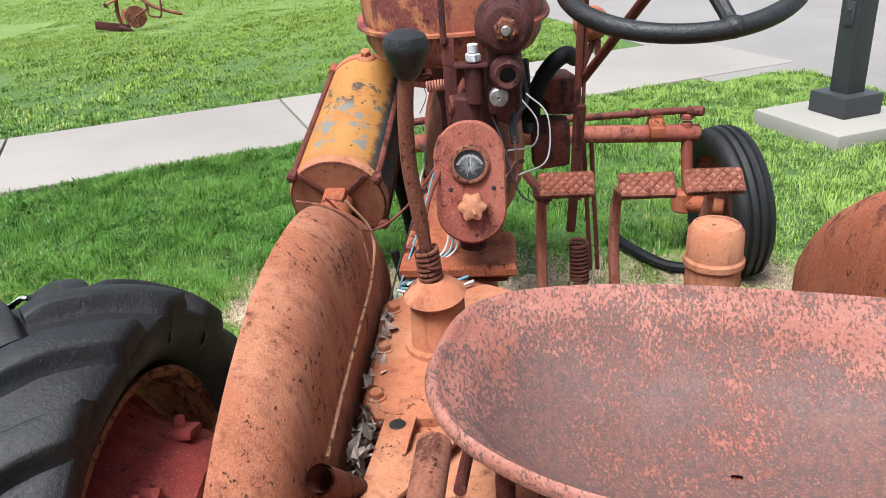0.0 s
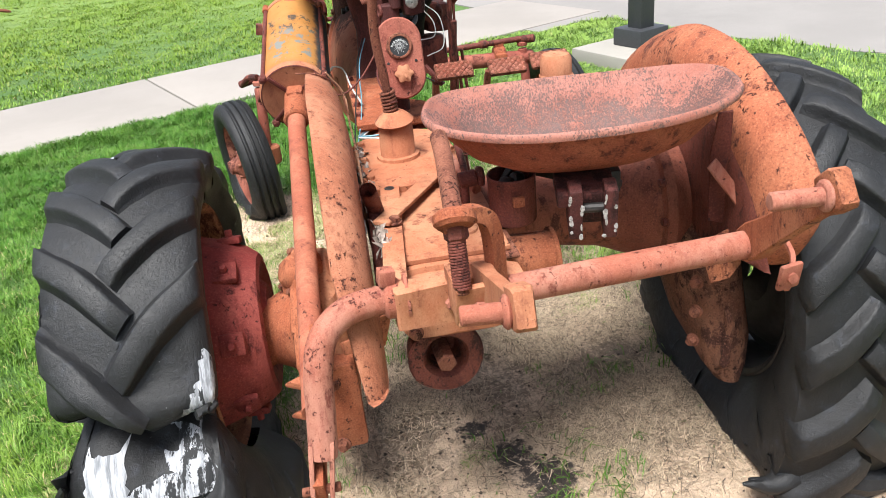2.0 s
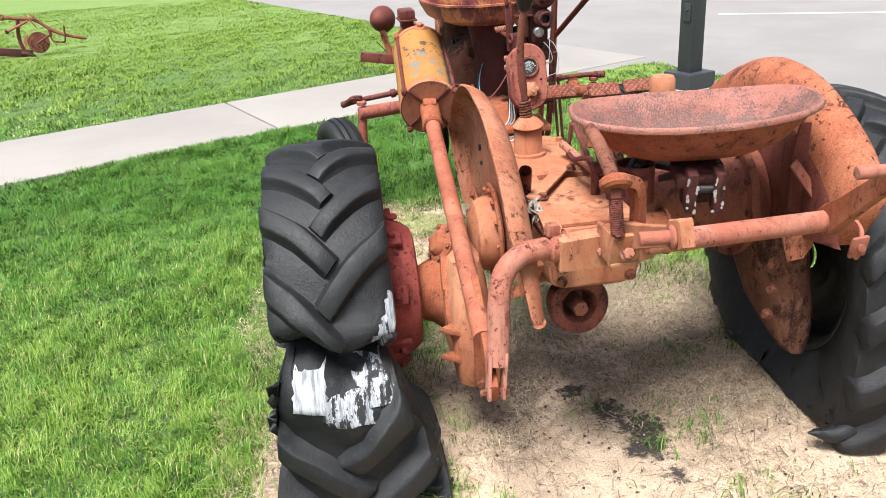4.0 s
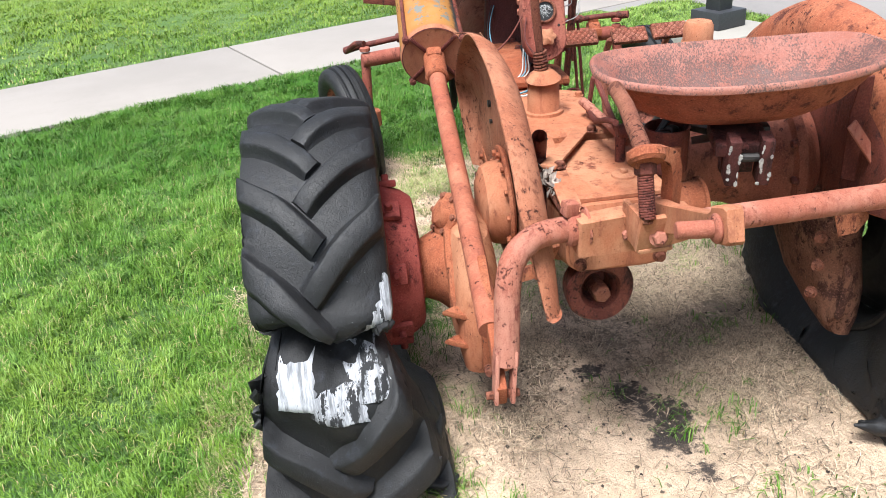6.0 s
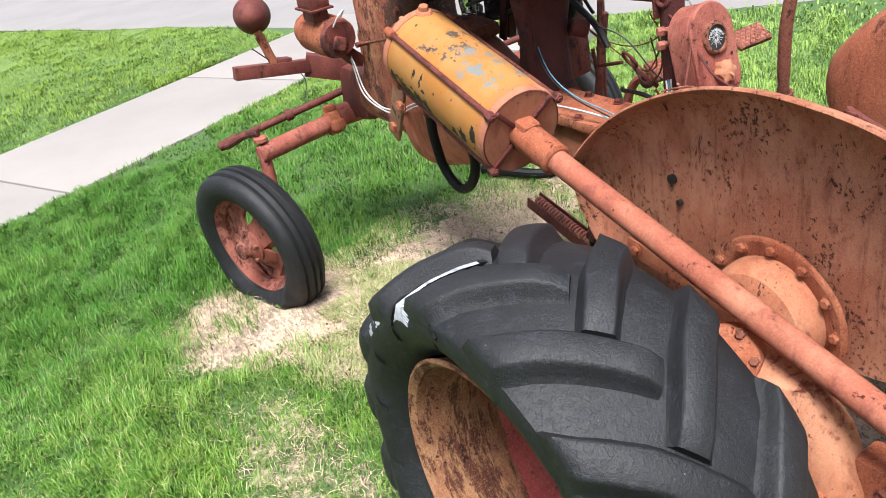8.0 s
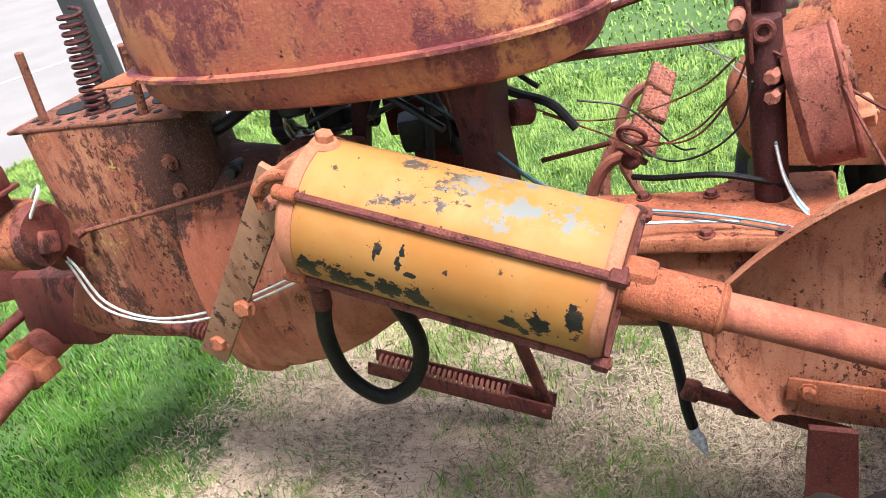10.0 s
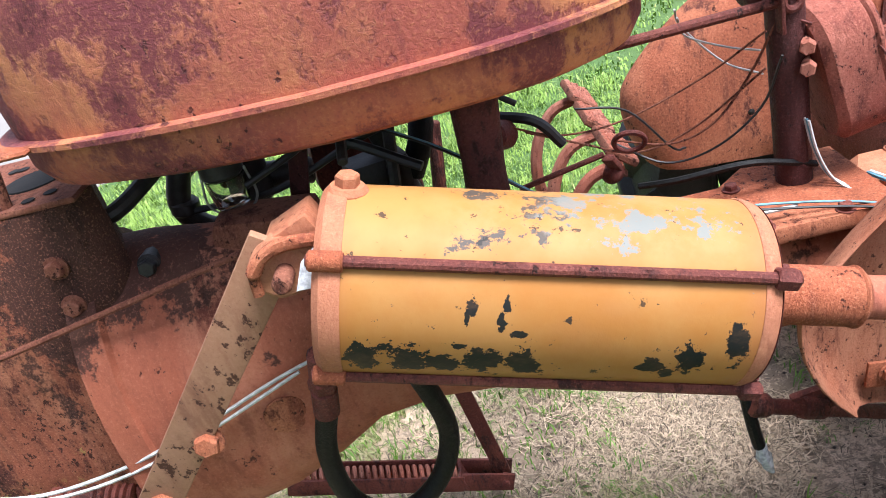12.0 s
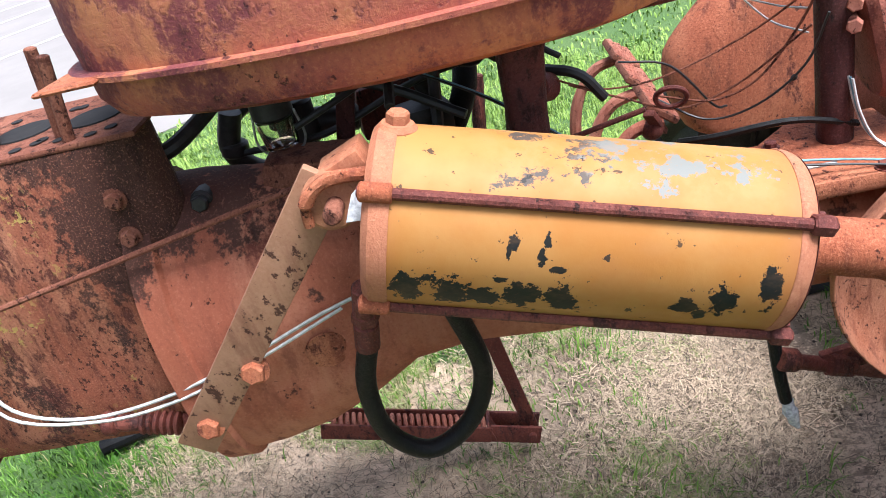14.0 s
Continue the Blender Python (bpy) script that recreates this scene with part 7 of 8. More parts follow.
part("tube_bore", Shape().lathe([(0, 0.0135), (0.001, 0.001)], (0.013, 1.332, 1.187), (0, -1, 0), 16), GREASE_SHADE, head)
part("grey_button", Shape().lathe([(0, 0.017), (0.018, 0.0165), (0.02, 0.014), (0.021, 0.003), (0.018, 0.001)], (-0.003, 1.355, 1.143), (0, -1, 0), 22), ALU, head)
part("spark_plug", Shape().rod((-0.046, 1.370, 1.202), (-0.046, 1.370, 1.217), 0.014, 6).rod((-0.046, 1.370, 1.217), (-0.046, 1.370, 1.233), 0.010, 14), PLY, head, "white plastic plug")
part("plug_tray", Shape().box((-0.05, 1.370, 1.197), (0.06, 0.04, 0.006), (0, 0, 0), 0.002).rod((-0.046, 1.370, 1.127), (-0.046, 1.370, 1.197), 0.017, 14), HEADP, head)
part("throttle_lever", Shape().bar((-0.088, 1.40, 1.08), (-0.092, 1.405, 1.24), 0.024, 0.006, (0, 1, 0)).rod((-0.098, 1.40, 1.23), (-0.105, 1.41, 1.50), 0.006, 8), MAROON, tractor)
part("lever_spring", Shape().coil((-0.135, 1.42, 1.15), (-0.092, 1.415, 1.155), 0.009, 0.002, 8), PINK, tractor)
part("tie_bar", Shape().tube([(-0.06, 1.90, 1.105), (-0.085, 1.392, 1.122)], 0.0075, 10).torus((-0.088, 1.385, 1.122), (1, 0.2, 0), 0.013, 0.006, 20, 8), MAROON, tractor)
part("tie_bar", Shape().tube([(0.0, 1.62, 1.16), (0.0, 1.40, 1.21)], 0.007, 10), MAROON, tractor)
# steering wheel
swc, swn = V(0.325, 1.47, 1.31), V(-0.05, -0.32, 1).normalized()
wheel = part("steering_wheel", Shape().torus(swc, swn, 0.205, 0.0165, 72, 14), BLACK, tractor, "black steering wheel with a chipped rim")
fwd = (V(0.21, -0.98, 0) - swn * V(0.21, -0.98, 0).dot(swn)).normalized()
for a in (0, 120, 240):
    d = Matrix.Rotation(radians(a), 3, swn) @ fwd
    part("spoke", Shape().tube(curve([swc + d * 0.205, swc + d * 0.15 + swn * 0.02, swc + d * 0.02 + swn * 0.06], 5), 0.013, 10).ball(swc + d * 0.2, 0.024, 10, (1, 1, 0.8)), BLACK, wheel)
part("hub", Shape().lathe([(-0.04, 0.03), (0.0, 0.036), (0.012, 0.026)], swc + swn * 0.06, swn, 20), BLACK, wheel)
part("steering_shaft", Shape().rod(swc + swn * 0.05, (0.20, 1.95, 1.02), 0.011, 12), MAROON, tractor)
# rods and hose on the offside of the engine
for a, b, r in (((0.20, 1.88, 1.35), (0.185, 1.92, 0.80), 0.009), ((0.212, 1.9, 1.30), (0.20, 1.92, 0.72), 0.005), ((0.20, 1.9, 0.98), (0.18, 1.95, 0.62), 0.013), ((0.235, 1.98, 0.86), (0.255, 1.95, 0.50), 0.006), ((0.215, 1.98, 0.86), (0.235, 1.95, 0.50), 0.006)):
    part("control_rod", Shape().rod(a, b, r, 10), MAROON, tractor)
part("pedal_spring", Shape().coil((0.195, 1.88, 0.62), (0.198, 1.88, 0.50), 0.022, 0.005, 10), MAROON, tractor)
part("radiator_hose", Shape().tube(curve([(0.08, 1.95, 0.94), (0.085, 1.92, 1.0), (0.12, 1.91, 1.07), (0.16, 1.92, 1.10), (0.19, 1.98, 1.08)], 6), 0.021, 12), HOSE, tractor, "black rubber engine hose")
part("magneto", Shape().box((0.15, 2.05, 0.98), (0.09, 0.14, 0.10), (0, 0, 10), 0.02).rod((0.14, 1.97, 1.0), (0.14, 2.0, 1.0), 0.04, 18).box((0.13, 2.0, 0.86), (0.10, 0.12, 0.12), (0, 0, 0), 0.02).rough(0.006, 20), MAROON, tractor)

# pedals with diamond tread
def pedal(x0, x1, y, z, arm, label):
    w, d = x1 - x0, 0.062
    c = V((x0 + x1) / 2, y, z)
    m = Matrix.Translation(c) @ pose(0, 0, 0, 38, 0, 0)
    pad = part("pedal_pad", Shape().plate([(a * w / 2, b * d / 2) for a, b in ((-0.94, -1), (0.94, -1), (1, -0.8), (1, 0.8), (0.94, 1), (-0.94, 1), (-1, 0.8), (-1, -0.8))], 0.014, m, 0.003), RUST, tractor, label)
    dia = Shape()
    nx_, ny_ = 6, 3
    for i in range(nx_):
        for j in range(ny_ * 2 - 1):
            px = (i + (0.5 if j % 2 else 0) + 0.5) / nx_ - 0.5
            if px > 0.49:
                continue
            py = (j / 2 + 0.5) / ny_ - 0.5
            sx, sy = w / nx_ * 0.44, d / ny_ * 0.42
            o = V(px * w, py * d, 0.007)
            dia.add([o + V(-sx, 0, 0), o + V(0, -sy, 0), o + V(sx, 0, 0), o + V(0, sy, 0), o + V(-sx * 0.45, 0, 0.004), o + V(0, -sy * 0.45, 0.004), o + V(sx * 0.45, 0, 0.004), o + V(0, sy * 0.45, 0.004)], [(0, 1, 5, 4), (1, 2, 6, 5), (2, 3, 7, 6), (3, 0, 4, 7), (4, 5, 6, 7)], m)
    part("tread", dia, PINK, pad)
    part("pedal_arm", Shape().tube(curve([c + V(arm, 0.0, -0.012), c + V(arm, 0.06, -0.03), c + V(arm, 0.10, -0.09), c + V(arm, 0.115, -0.17), c + V(arm, 0.10, -0.24), c + V(arm, 0.05, -0.34)], 6), [0.012] * 12 + [0.013] * 19, 8), PINK, pad)


pedal(0.077, 0.199, 1.60, 0.880, -0.05, "worn diamond-tread clutch pedal")
pedal(0.250, 0.372, 1.60, 0.872, -0.05, "worn diamond-tread brake pedal")
pedal(0.388, 0.515, 1.60, 0.876, 0.02, "worn diamond-tread brake pedal")
part("brake_lever", Shape().bar((0.05, 1.63, 0.90), (0.10, 1.60, 0.84), 0.02, 0.012).ball((0.085, 1.62, 0.855), 0.02, 12), MAROON, tractor)
part("wire_eye", Shape().torus((0.01, 1.60, 0.935), (0.8, -0.2, 0.5), 0.024, 0.0045, 24, 8).rod((0.02, 1.64, 0.92), (0.05, 1.78, 0.88), 0.005, 8), MAROON, tractor)
# spring channel under the clutch housing
ch = part("spring_channel", Shape().bar((0.220, 2.440, 0.195), (0.220, 2.040, 0.095), 0.006, 0.045, (0, 0, 1)).bar((0.280, 2.440, 0.195), (0.280, 2.040, 0.095), 0.006, 0.045, (0, 0, 1)).box((0.250, 2.040, 0.097), (0.066, 0.008, 0.045), (-14, 0, 0), 0.002), MAROON, tractor)
part("return_spring", Shape().coil((0.250, 2.420, 0.195), (0.250, 2.055, 0.103), 0.019, 0.0055, 24), PINK, ch)
part("clevis", Shape().bar((0.225, 2.045, 0.097), (0.225, 1.925, 0.065), 0.008, 0.05, (0, 0, 1)).bar((0.275, 2.045, 0.097), (0.275, 1.925, 0.065), 0.008, 0.05, (0, 0, 1)).rod((0.210, 1.945, 0.072), (0.290, 1.945, 0.072), 0.010, 10), MAROON, ch)
part("pedal_strap", Shape().bar((0.250, 1.945, 0.075), (0.220, 2.000, 0.460), 0.036, 0.009, (1, 0, 0)), MAROON, ch)

# ---- front axle and wheels
def front_wheel(c, out, yaw, camber, label):
    """out: -1 for the wheel whose face looks to -x."""
    m = Matrix.Translation(c) @ pose(0, 0, 0, 0, 0, yaw) @ pose(0, 0, 0, 0, camber, 0)
    wide = 1.2
    prof = [(-0.045, 0.205), (-0.060, 0.235), (-0.064, 0.265), (-0.058, 0.292), (-0.048, 0.303), (-0.036, 0.308), (-0.031, 0.298), (-0.025, 0.298), (-0.020, 0.311), (-0.006, 0.314), (-0.002, 0.302), (0.002, 0.302), (0.006, 0.314), (0.020, 0.311), (0.025, 0.298), (0.031, 0.298), (0.036, 0.308), (0.048, 0.303), (0.058, 0.292), (0.064, 0.265), (0.060, 0.235), (0.045, 0.205)]

    def put(s):
        s.v = [tuple(m @ Vector(p)) for p in s.v]
        return s

    tyre = Shape().lathe([(h * wide, r) for h, r in prof], (0, 0, 0), (1, 0, 0), 80, True)
    put(tyre)
    tyre.v = [tuple(Vector(p) + Vector((0.02 * (1 if p[0] > c.x else -1), 0, 0)) * max(0, min(1, (0.10 - p[2]) / 0.12))) for p in tyre.v]
    t = part("front_tyre", tyre, RUBBER_F, tractor, label, 40)
    rim = put(Shape().lathe([(-0.050, 0.217), (-0.054, 0.212), (-0.050, 0.204), (-0.035, 0.198), (-0.02, 0.18), (0.02, 0.18), (0.035, 0.198), (0.050, 0.204), (0.054, 0.212), (0.050, 0.217), (0.03, 0.207), (-0.03, 0.207)], (0, 0, 0), (1, 0, 0), 56, True))
    part("front_rim", rim, FRIM, tractor, "flaking orange-brown front rim")
    # dished centre with four openings between broad arms
    for k in range(4):
        a0 = math.pi / 4 + k * math.pi / 2
        rows = []
        for r, x, half in ((0.05, 0.040, 0.785), (0.078, 0.034, 0.74), (0.095, 0.024, 0.60), (0.115, 0.010, 0.535), (0.135, -0.002, 0.60), (0.150, -0.004, 0.735), (0.168, 0.002, 0.785), (0.186, 0.004, 0.785)):
            rows.append([V(out * x, r * math.sin(a0 + half * u), r * math.cos(a0 + half * u)) for u in (-1, -0.8, -0.4, 0, 0.4, 0.8, 1)] + [V(out * (x - 0.012), r * math.sin(a0 + half * u), r * math.cos(a0 + half * u)) for u in (1, 0.8, 0.4, 0, -0.4, -0.8, -1)])
        part("wheel_arm", put(Shape().rings(rows).rough(0.003, 20, k)), FRIM, t)
    part("hub", put(Shape().lathe([(0.0, 0.075), (out * 0.045, 0.07), (out * 0.055, 0.05), (out * 0.075, 0.036), (out * 0.095, 0.033), (out * 0.10, 0.02)], (0, 0, 0), (1, 0, 0), 26)), FRIM, t)
    for k in range(5):
        a = 2 * math.pi * k / 5
        part("wheel_bolt", put(Shape().hexbolt((out * 0.05, 0.058 * math.sin(a), 0.058 * math.cos(a)), (out, 0, 0), 0.009, 0.014)), RUST, t)
    return t


front_wheel(V(-0.712, 2.962, 0.226), -1, 18, -4, "worn ribbed black front tyre sunk in the sand")
front_wheel(V(0.91, 3.02, 0.26), 1, 8, -5, "worn ribbed black front tyre steered to one side")
fax = part("front_axle", Shape().rod((-0.61, 2.965, 0.555), (-0.15, 3.05, 0.57), 0.036, 20).rod((0.10, 3.05, 0.57), (0.80, 3.09, 0.535), 0.036, 20).rod((-0.25, 3.06, 0.57), (0.25, 3.05, 0.575), 0.046, 20), DASHP, tractor, "tubular dull red front axle")
for sx, x, y in ((-1, -0.27, 3.03), (1, 0.62, 3.08)):
    part("axle_clamp", Shape().rod((x - 0.03, y, 0.565), (x + 0.03, y, 0.562), 0.05, 20).box((x, y - 0.05, 0.565), (0.055, 0.05, 0.04), (0, 0, 0), 0.008).box((x, y, 0.62), (0.05, 0.03, 0.03), (0, 0, 0), 0.006), ORANGE, fax)
for x, y, hx in ((-0.59, 2.975, -0.71), (0.745, 3.085, 0.90)):
    part("kingpin", Shape().rod((x, y, 0.585), (x - 0.02 * (1 if x < 0 else -1), y - 0.02, 0.24), 0.024, 16).rod((x, y, 0.597), (x, y, 0.62), 0.027, 16), DASHP, fax)
    part("spindle", Shape().rod((x, y - 0.03, 0.25), (hx, y - 0.08, 0.24), 0.034, 16).rod((x, y - 0.02, 0.21), (x, y - 0.02, 0.30), 0.045, 18), ORANGE, fax)
part("steering_arm", Shape().tube(curve([(-0.59, 2.98, 0.635), (-0.63, 3.02, 0.63), (-0.66, 3.08, 0.60), (-0.68, 3.15, 0.57)], 5), 0.015, 10).rod((-0.70, 3.20, 0.56), (-0.62, 3.17, 0.585), 0.019, 12), MAROON, fax)
part("tie_rod_end", Shape().rod((0.745, 3.085, 0.63), (0.80, 3.05, 0.635), 0.02, 12), MAROON, fax)
part("track_rod", Shape().rod((-0.64, 3.17, 0.58), (-0.10, 3.10, 0.66), 0.015, 12).rod((-0.42, 3.142, 0.612), (-0.39, 3.138, 0.617), 0.024, 12), MAROON, fax)
part("track_rod", Shape().rod((0.08, 3.06, 0.62), (0.74, 3.08, 0.635), 0.014, 12).rod((0.52, 3.075, 0.631), (0.56, 3.075, 0.632), 0.02, 12), MAROON, fax)
part("front_bar", Shape().bar((-0.565, 3.165, 0.828), (-0.26, 3.17, 0.775), 0.045, 0.05).bar((-0.27, 3.18, 0.78), (-0.10, 3.1, 0.72), 0.05, 0.09).box((-0.36, 3.18, 0.80), (0.06, 0.05, 0.065), (0, 10, 0), 0.006), MAROON, tractor, "dark channel bar on the bolster")
lampL = part("headlamp", Shape().lathe([(-0.06, 0.01), (-0.052, 0.03), (-0.02, 0.055), (0.02, 0.068), (0.04, 0.072), (0.048, 0.072), (0.052, 0.066), (0.054, 0.01)], (-0.438, 3.17, 1.018), (0.35, 0.9, -0.1), 28), MAROON, tractor, "rusty round headlamp shell")
part("lamp_stem", Shape().tube(curve([(-0.435, 3.165, 0.96), (-0.42, 3.165, 0.92), (-0.40, 3.17, 0.82)], 5), 0.016, 10).bar((-0.43, 3.165, 0.94), (-0.395, 3.17, 0.81), 0.035, 0.012, (0, -1, 0)), ORANGE, lampL)
lampR = part("headlamp", Shape().lathe([(-0.06, 0.01), (-0.052, 0.03), (-0.02, 0.055), (0.02, 0.066), (0.04, 0.07), (0.048, 0.07), (0.052, 0.064), (0.054, 0.01)], (0.36, 3.1, 0.98), (0.1, 1, 0), 28), ORANGE, tractor, "orange round headlamp shell")
part("lamp_stem", Shape().rod((0.37, 3.1, 0.92), (0.30, 3.1, 0.75), 0.014, 10).rod((0.385, 3.08, 0.93), (0.385, 3.08, 0.87), 0.012, 8), MAROON, lampR)

# ---- wiring
def wire(pts, mat, r=0.0017, name="wire"):
    return part(name, Shape().tube(curve(pts, 6), r, 6), mat, tractor)


wire([(-0.25, 2.86, 0.96), (-0.245, 2.75, 0.86), (-0.235, 2.72, 0.74), (-0.23, 2.62, 0.695), (-0.235, 2.48, 0.71), (-0.25, 2.32, 0.765), (-0.23, 2.15, 0.82), (-0.20, 1.95, 0.85), (-0.19, 1.6, 0.87), (-0.17, 1.42, 0.86)], WIRE_W, 0.0030)
wire([(-0.248, 2.86, 0.955), (-0.248, 2.76, 0.87), (-0.24, 2.73, 0.73), (-0.235, 2.60, 0.688), (-0.24, 2.46, 0.703), (-0.254, 2.31, 0.758), (-0.235, 2.15, 0.815)], WIRE_W, 0.0028)
wire([(-0.30, 2.72, 0.985), (-0.28, 2.70, 1.02), (-0.25, 2.72, 1.03), (-0.25, 2.76, 1.0), (-0.27, 2.74, 0.97), (-0.25, 2.78, 0.93)], WIRE_W, 0.0035)
for mat, dx in ((WIRE_K, 0.0), (WIRE_B, 0.008)):
    wire([(-0.04 + dx, 2.02, 1.10), (-0.09 + dx, 1.88, 1.03), (-0.15 + dx, 1.74, 0.935), (-0.168 + dx, 1.62, 0.89), (-0.185 + dx * 2, 1.46, 0.872), (-0.20 + dx * 2, 1.32, 0.845), (-0.215 + dx, 1.22, 0.80)], mat, 0.0019)
for mat, dx in ((WIRE_W, 0.0), (WIRE_B, 0.007), (WIRE_W, 0.014)):
    wire([(-0.10 + dx, 1.37, 0.95), (-0.105 + dx, 1.36, 0.90), (-0.115 + dx * 1.5, 1.34, 0.855), (-0.15 + dx, 1.31, 0.835), (-0.20 + dx, 1.28, 0.81)], mat, 0.0022)
wire([(-0.20, 1.26, 0.815), (-0.14, 1.24, 0.82), (-0.07, 1.27, 0.83)], WIRE_B, 0.0035)
wire([(-0.20, 1.25, 0.815), (-0.13, 1.225, 0.815), (-0.06, 1.26, 0.825)], WIRE_W, 0.0035)
wire([(0.04, 1.50, 1.10), (0.07, 1.48, 1.06), (0.06, 1.42, 1.03), (0.01, 1.39, 1.03)], WIRE_W)
wire([(0.05, 1.50, 1.11), (0.09, 1.48, 1.07), (0.085, 1.42, 1.0), (0.03, 1.38, 0.985)], WIRE_W)
wire([(0.03, 1.62, 0.93), (0.0, 1.55, 0.89), (-0.03, 1.48, 0.91), (-0.06, 1.42, 0.97), (-0.09, 1.40, 1.05)], WIRE_K, 0.002)
wire([(0.03, 1.62, 0.935), (0.0, 1.54, 0.92), (-0.03, 1.48, 0.95), (-0.05, 1.43, 1.02), (-0.08, 1.40, 1.10)], RUST, 0.002)
wire([(-0.02, 1.68, 1.02), (0.0, 1.60, 0.99), (0.03, 1.53, 0.90), (0.06, 1.50, 0.88)], WIRE_K, 0.002)
wire([(-0.08, 1.39, 1.10), (-0.10, 1.30, 1.05), (-0.13, 1.20, 0.99), (-0.118, 1.07, 0.955)], MAROON, 0.0025)
wire([(-0.118, 1.07, 0.955), (-0.10, 1.05, 0.957), (-0.115, 1.04, 0.96), (-0.13, 1.06, 0.962), (-0.112, 1.072, 0.965)], MAROON, 0.0025)
wire([(-0.09, 1.30, 1.075), (-0.17, 1.25, 0.98), (-0.24, 1.22, 0.95), (-0.30, 1.20, 1.02)], MAROON, 0.0024)
wire([(-0.09, 1.421, 1.089), (0.0, 1.485, 1.012), (0.03, 1.604, 0.964), (0.03, 1.703, 0.965), (0.02, 1.779, 1.002)], RUST, 0.0018)
wire([(-0.09, 1.423, 1.038), (0.0, 1.499, 0.938), (0.03, 1.584, 0.905), (0.03, 1.67, 0.942), (0.02, 1.755, 0.987)], RUST, 0.0018)
wire([(-0.335, 1.15, 1.035), (-0.28, 1.13, 1.03), (-0.235, 1.13, 0.99), (-0.22, 1.12, 0.92)], RUST, 0.0022)
wire([(-0.262, 1.18, 1.022), (-0.224, 1.185, 0.96), (-0.222, 1.13, 0.905), (-0.220, 0.98, 0.896), (-0.220, 0.83, 0.886), (-0.221, 0.72, 0.869)], TIN, 0.0026)
wire([(-0.08, 1.35, 0.87), (-0.09, 1.45, 0.90), (-0.06, 1.55, 0.885), (-0.02, 1.60, 0.87)], HOSE, 0.0055, "cable")
wire([(-0.305, 3.18, 0.80), (-0.40, 3.16, 0.83), (-0.47, 3.17, 0.90)], WIRE_K, 0.0025)
wire([(-0.33, 3.17, 0.80), (-0.30, 3.14, 0.73), (-0.33, 3.12, 0.66)], WIRE_K, 0.002)

# ---------------------------------------------------------------- lamp post, pad, plough
solo("concrete_pad", Shape().box((2.10, 4.83, 0.02), (0.72, 0.72, 0.15), (0, 0, 22), 0.02), PADC, (2.10, 4.83, 0), "square concrete footing pad in the lawn", "footing")
post = thing("lamp_post", (2.13, 4.87, 0.095), "dark grey square steel lamp post on a concrete pad", "lamp post")
PM = pose(2.13, 4.87, 0.095, 0, 0, 23)
part("post", Shape().box((0, 0, 1.6), (0.14, 0.14, 3.2), (0, 0, 0), 0.012, m=PM), POSTP, post)
part("base_cover", Shape().box((0, 0, 0.065), (0.29, 0.29, 0.13), (0, 0, 0), 0.012, m=PM), POSTP, post)
part("hand_hole_cover", Shape().box((-0.074, -0.01, 0.60), (0.012, 0.07, 0.14), (0, 0, 0), 0.006, m=PM).hexbolt(PM @ V(-0.080, -0.01, 0.62), PM.to_3x3() @ V(-1, 0, 0), 0.010, 0.01), POSTP, post)

PX = V(-5.25, 11.0, 0)
plough = thing("garden_plough", tuple(PX), "rusty old single-disc plough standing on the lawn", "plough")
part("beam", Shape().tube(curve([PX + V(-0.20, 0, 0.57), PX + V(0.0, 0, 0.535), PX + V(0.23, 0, 0.50), PX + V(0.42, 0, 0.35), PX + V(0.62, 0, 0.26), PX + V(0.88, 0, 0.19)], 5), [0.024] * 14 + [0.026] * 6 + [0.023] * 5 + [0.012], 8), RUST, plough)
part("hitch_eye", Shape().torus(PX + V(-0.21, 0, 0.57), (0, 1, 0), 0.032, 0.013, 16, 8), RUST, plough)
part("standard", Shape().tube(curve([PX + V(0.0, 0, 0.54), PX + V(-0.04, 0, 0.36), PX + V(-0.045, 0, 0.20), PX + V(0.0, 0, 0.03)], 5), 0.027, 8), MAROON, plough)
part("disc", Shape().lathe([(0.02, 0.145), (0.012, 0.15), (0.0, 0.10), (-0.008, 0.03), (0.012, 0.026), (0.03, 0.012)], PX + V(0.22, -0.05, 0.195), (0.55, -0.83, 0.05), 32), RUST, plough, "dished rusty plough disc")
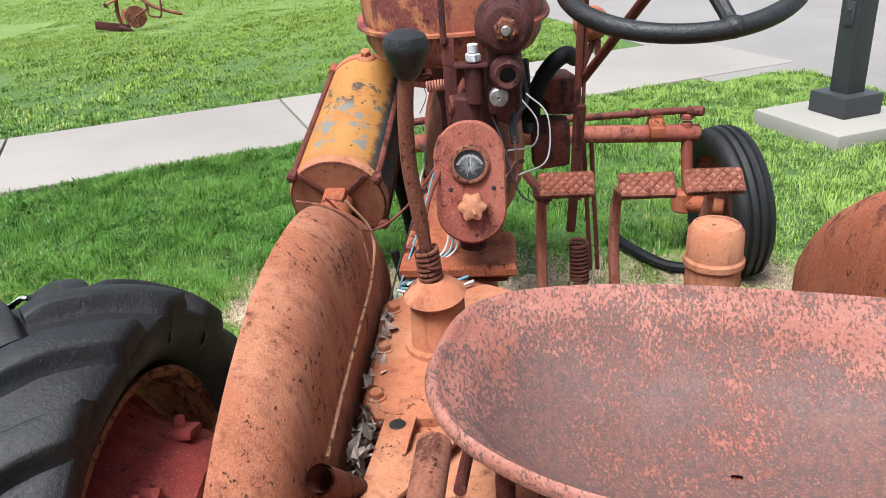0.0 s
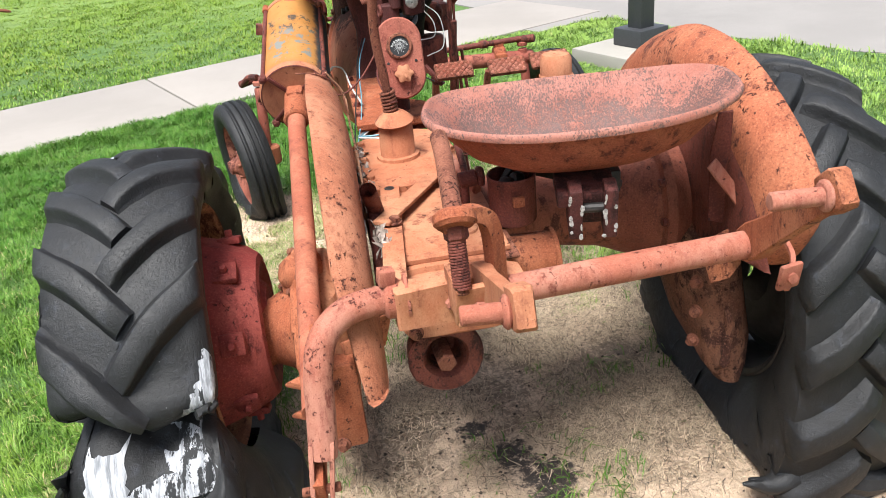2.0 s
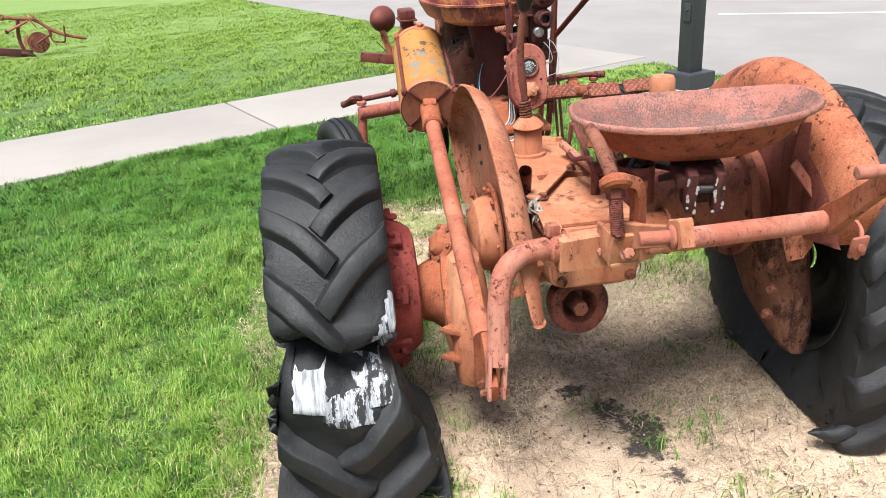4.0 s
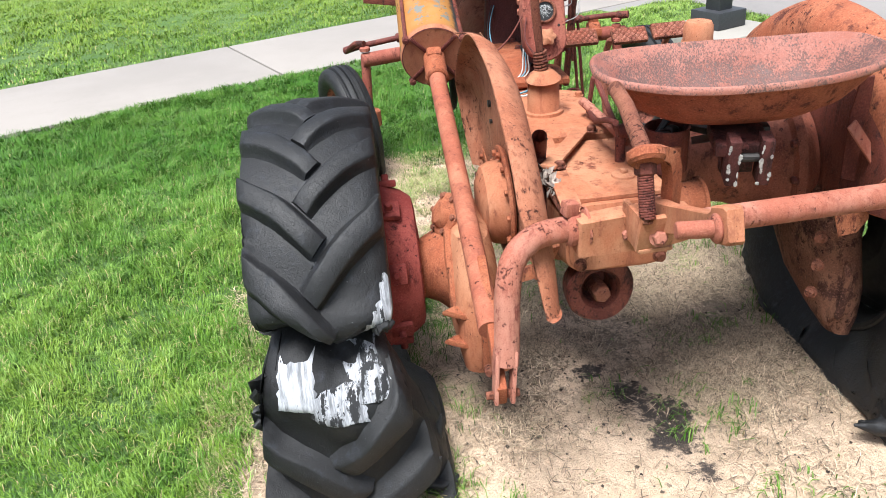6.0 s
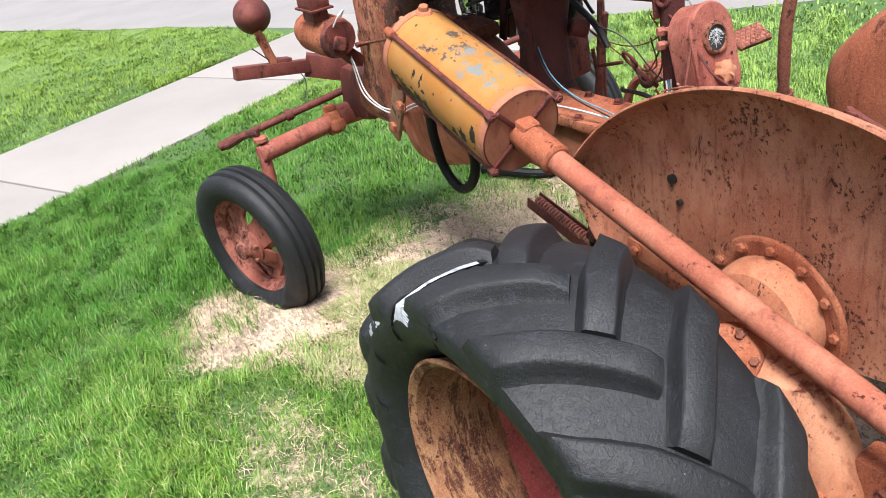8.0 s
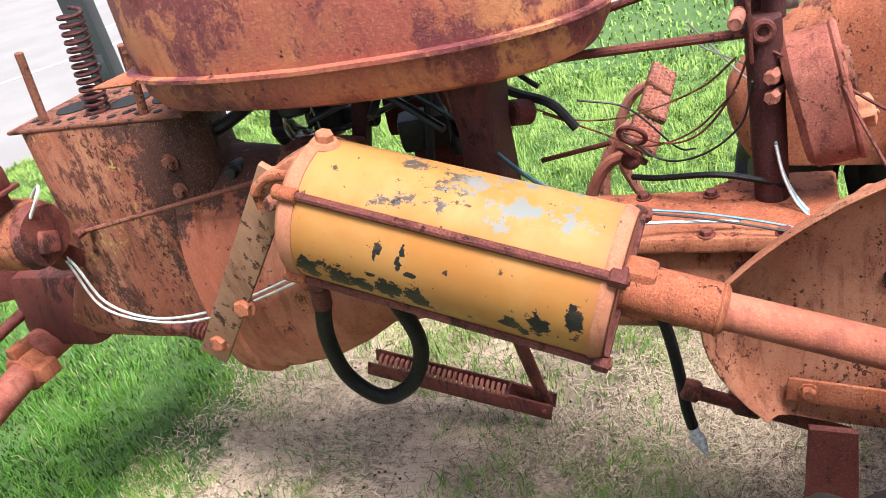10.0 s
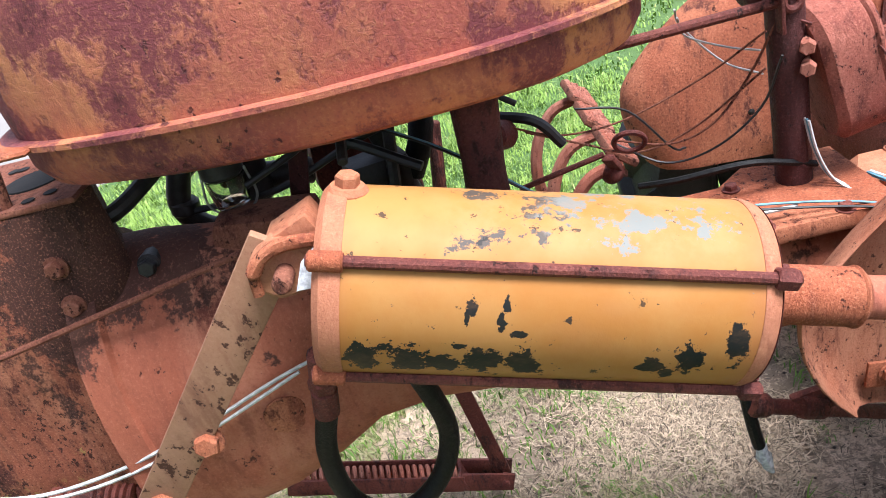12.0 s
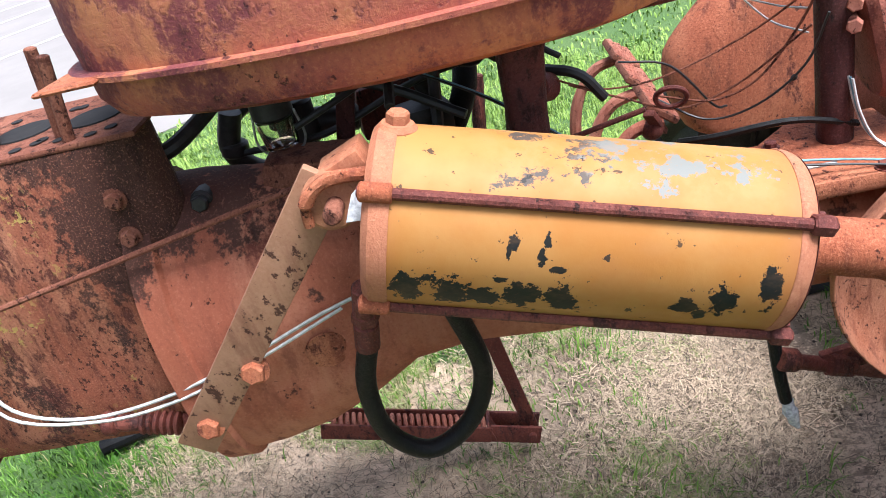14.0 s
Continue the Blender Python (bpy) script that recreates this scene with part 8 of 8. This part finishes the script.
part("disc_arm", Shape().rod(PX + V(0.24, -0.10, 0.20), PX + V(0.40, -0.02, 0.29), 0.016, 8).rod(PX + V(0.40, -0.02, 0.36), PX + V(0.40, -0.02, 0.26), 0.022, 8), MAROON, plough)
part("skid", Shape().box(PX + V(-0.16, 0, 0.07), (0.50, 0.04, 0.11), (0, 8, 0), 0.01), HEADP, plough)
part("heel", Shape().tube(curve([PX + V(-0.06, -0.02, 0.06), PX + V(0.06, -0.03, 0.03), PX + V(0.14, -0.04, 0.0)], 4), [0.03] * 6 + [0.022] * 2 + [0.01], 8), HEADP, plough)
part("share", Shape().plate([(0.0, 0.0), (0.045, 0.10), (0.075, 0.20), (0.03, 0.19), (-0.01, 0.09)], 0.012, Matrix.Translation(PX + V(0.04, -0.09, 0.12)) @ pose(0, 0, 0, 90), 0.003), PINK, plough)
part("handle", Shape().tube(curve([PX + V(0.40, -0.04, 0.27), PX + V(0.43, -0.05, 0.20), PX + V(0.52, -0.05, 0.18), PX + V(0.59, -0.05, 0.19), PX + V(0.62, -0.05, 0.40)], 5), 0.013, 8), MAROON, plough)
part("link", Shape().rod(PX + V(-0.15, -0.06, 0.38), PX + V(0.14, -0.04, 0.50), 0.016, 8), PINK, plough)
part("link", Shape().rod(PX + V(-0.10, 0.05, 0.42), PX + V(0.22, 0.04, 0.55), 0.014, 8), PINK, plough)
part("link_knob", Shape().lathe([(0, 0.012), (0.006, 0.03), (0.03, 0.03), (0.036, 0.012)], PX + V(-0.155, -0.06, 0.378), (-1, 0, -0.4), 14), HEADP, plough)
part("clevis", Shape().bar(PX + V(0.14, -0.05, 0.57), PX + V(0.24, -0.04, 0.40), 0.02, 0.012, (0, 1, 0)).bar(PX + V(0.20, -0.04, 0.58), PX + V(0.26, -0.04, 0.54), 0.03, 0.02, (0, 1, 0)), PINK, plough)

# old hose lying on the earth beside the front wheel
solo("hose_scrap", Shape().tube(curve([(0.50, 3.20, 0.03), (0.56, 3.05, 0.035), (0.66, 2.94, 0.02), (0.76, 2.90, 0.02)], 6), 0.024, 10), HOSE, (0.6, 3.0, 0), "length of black rubber hose lying on bare earth", "hose")
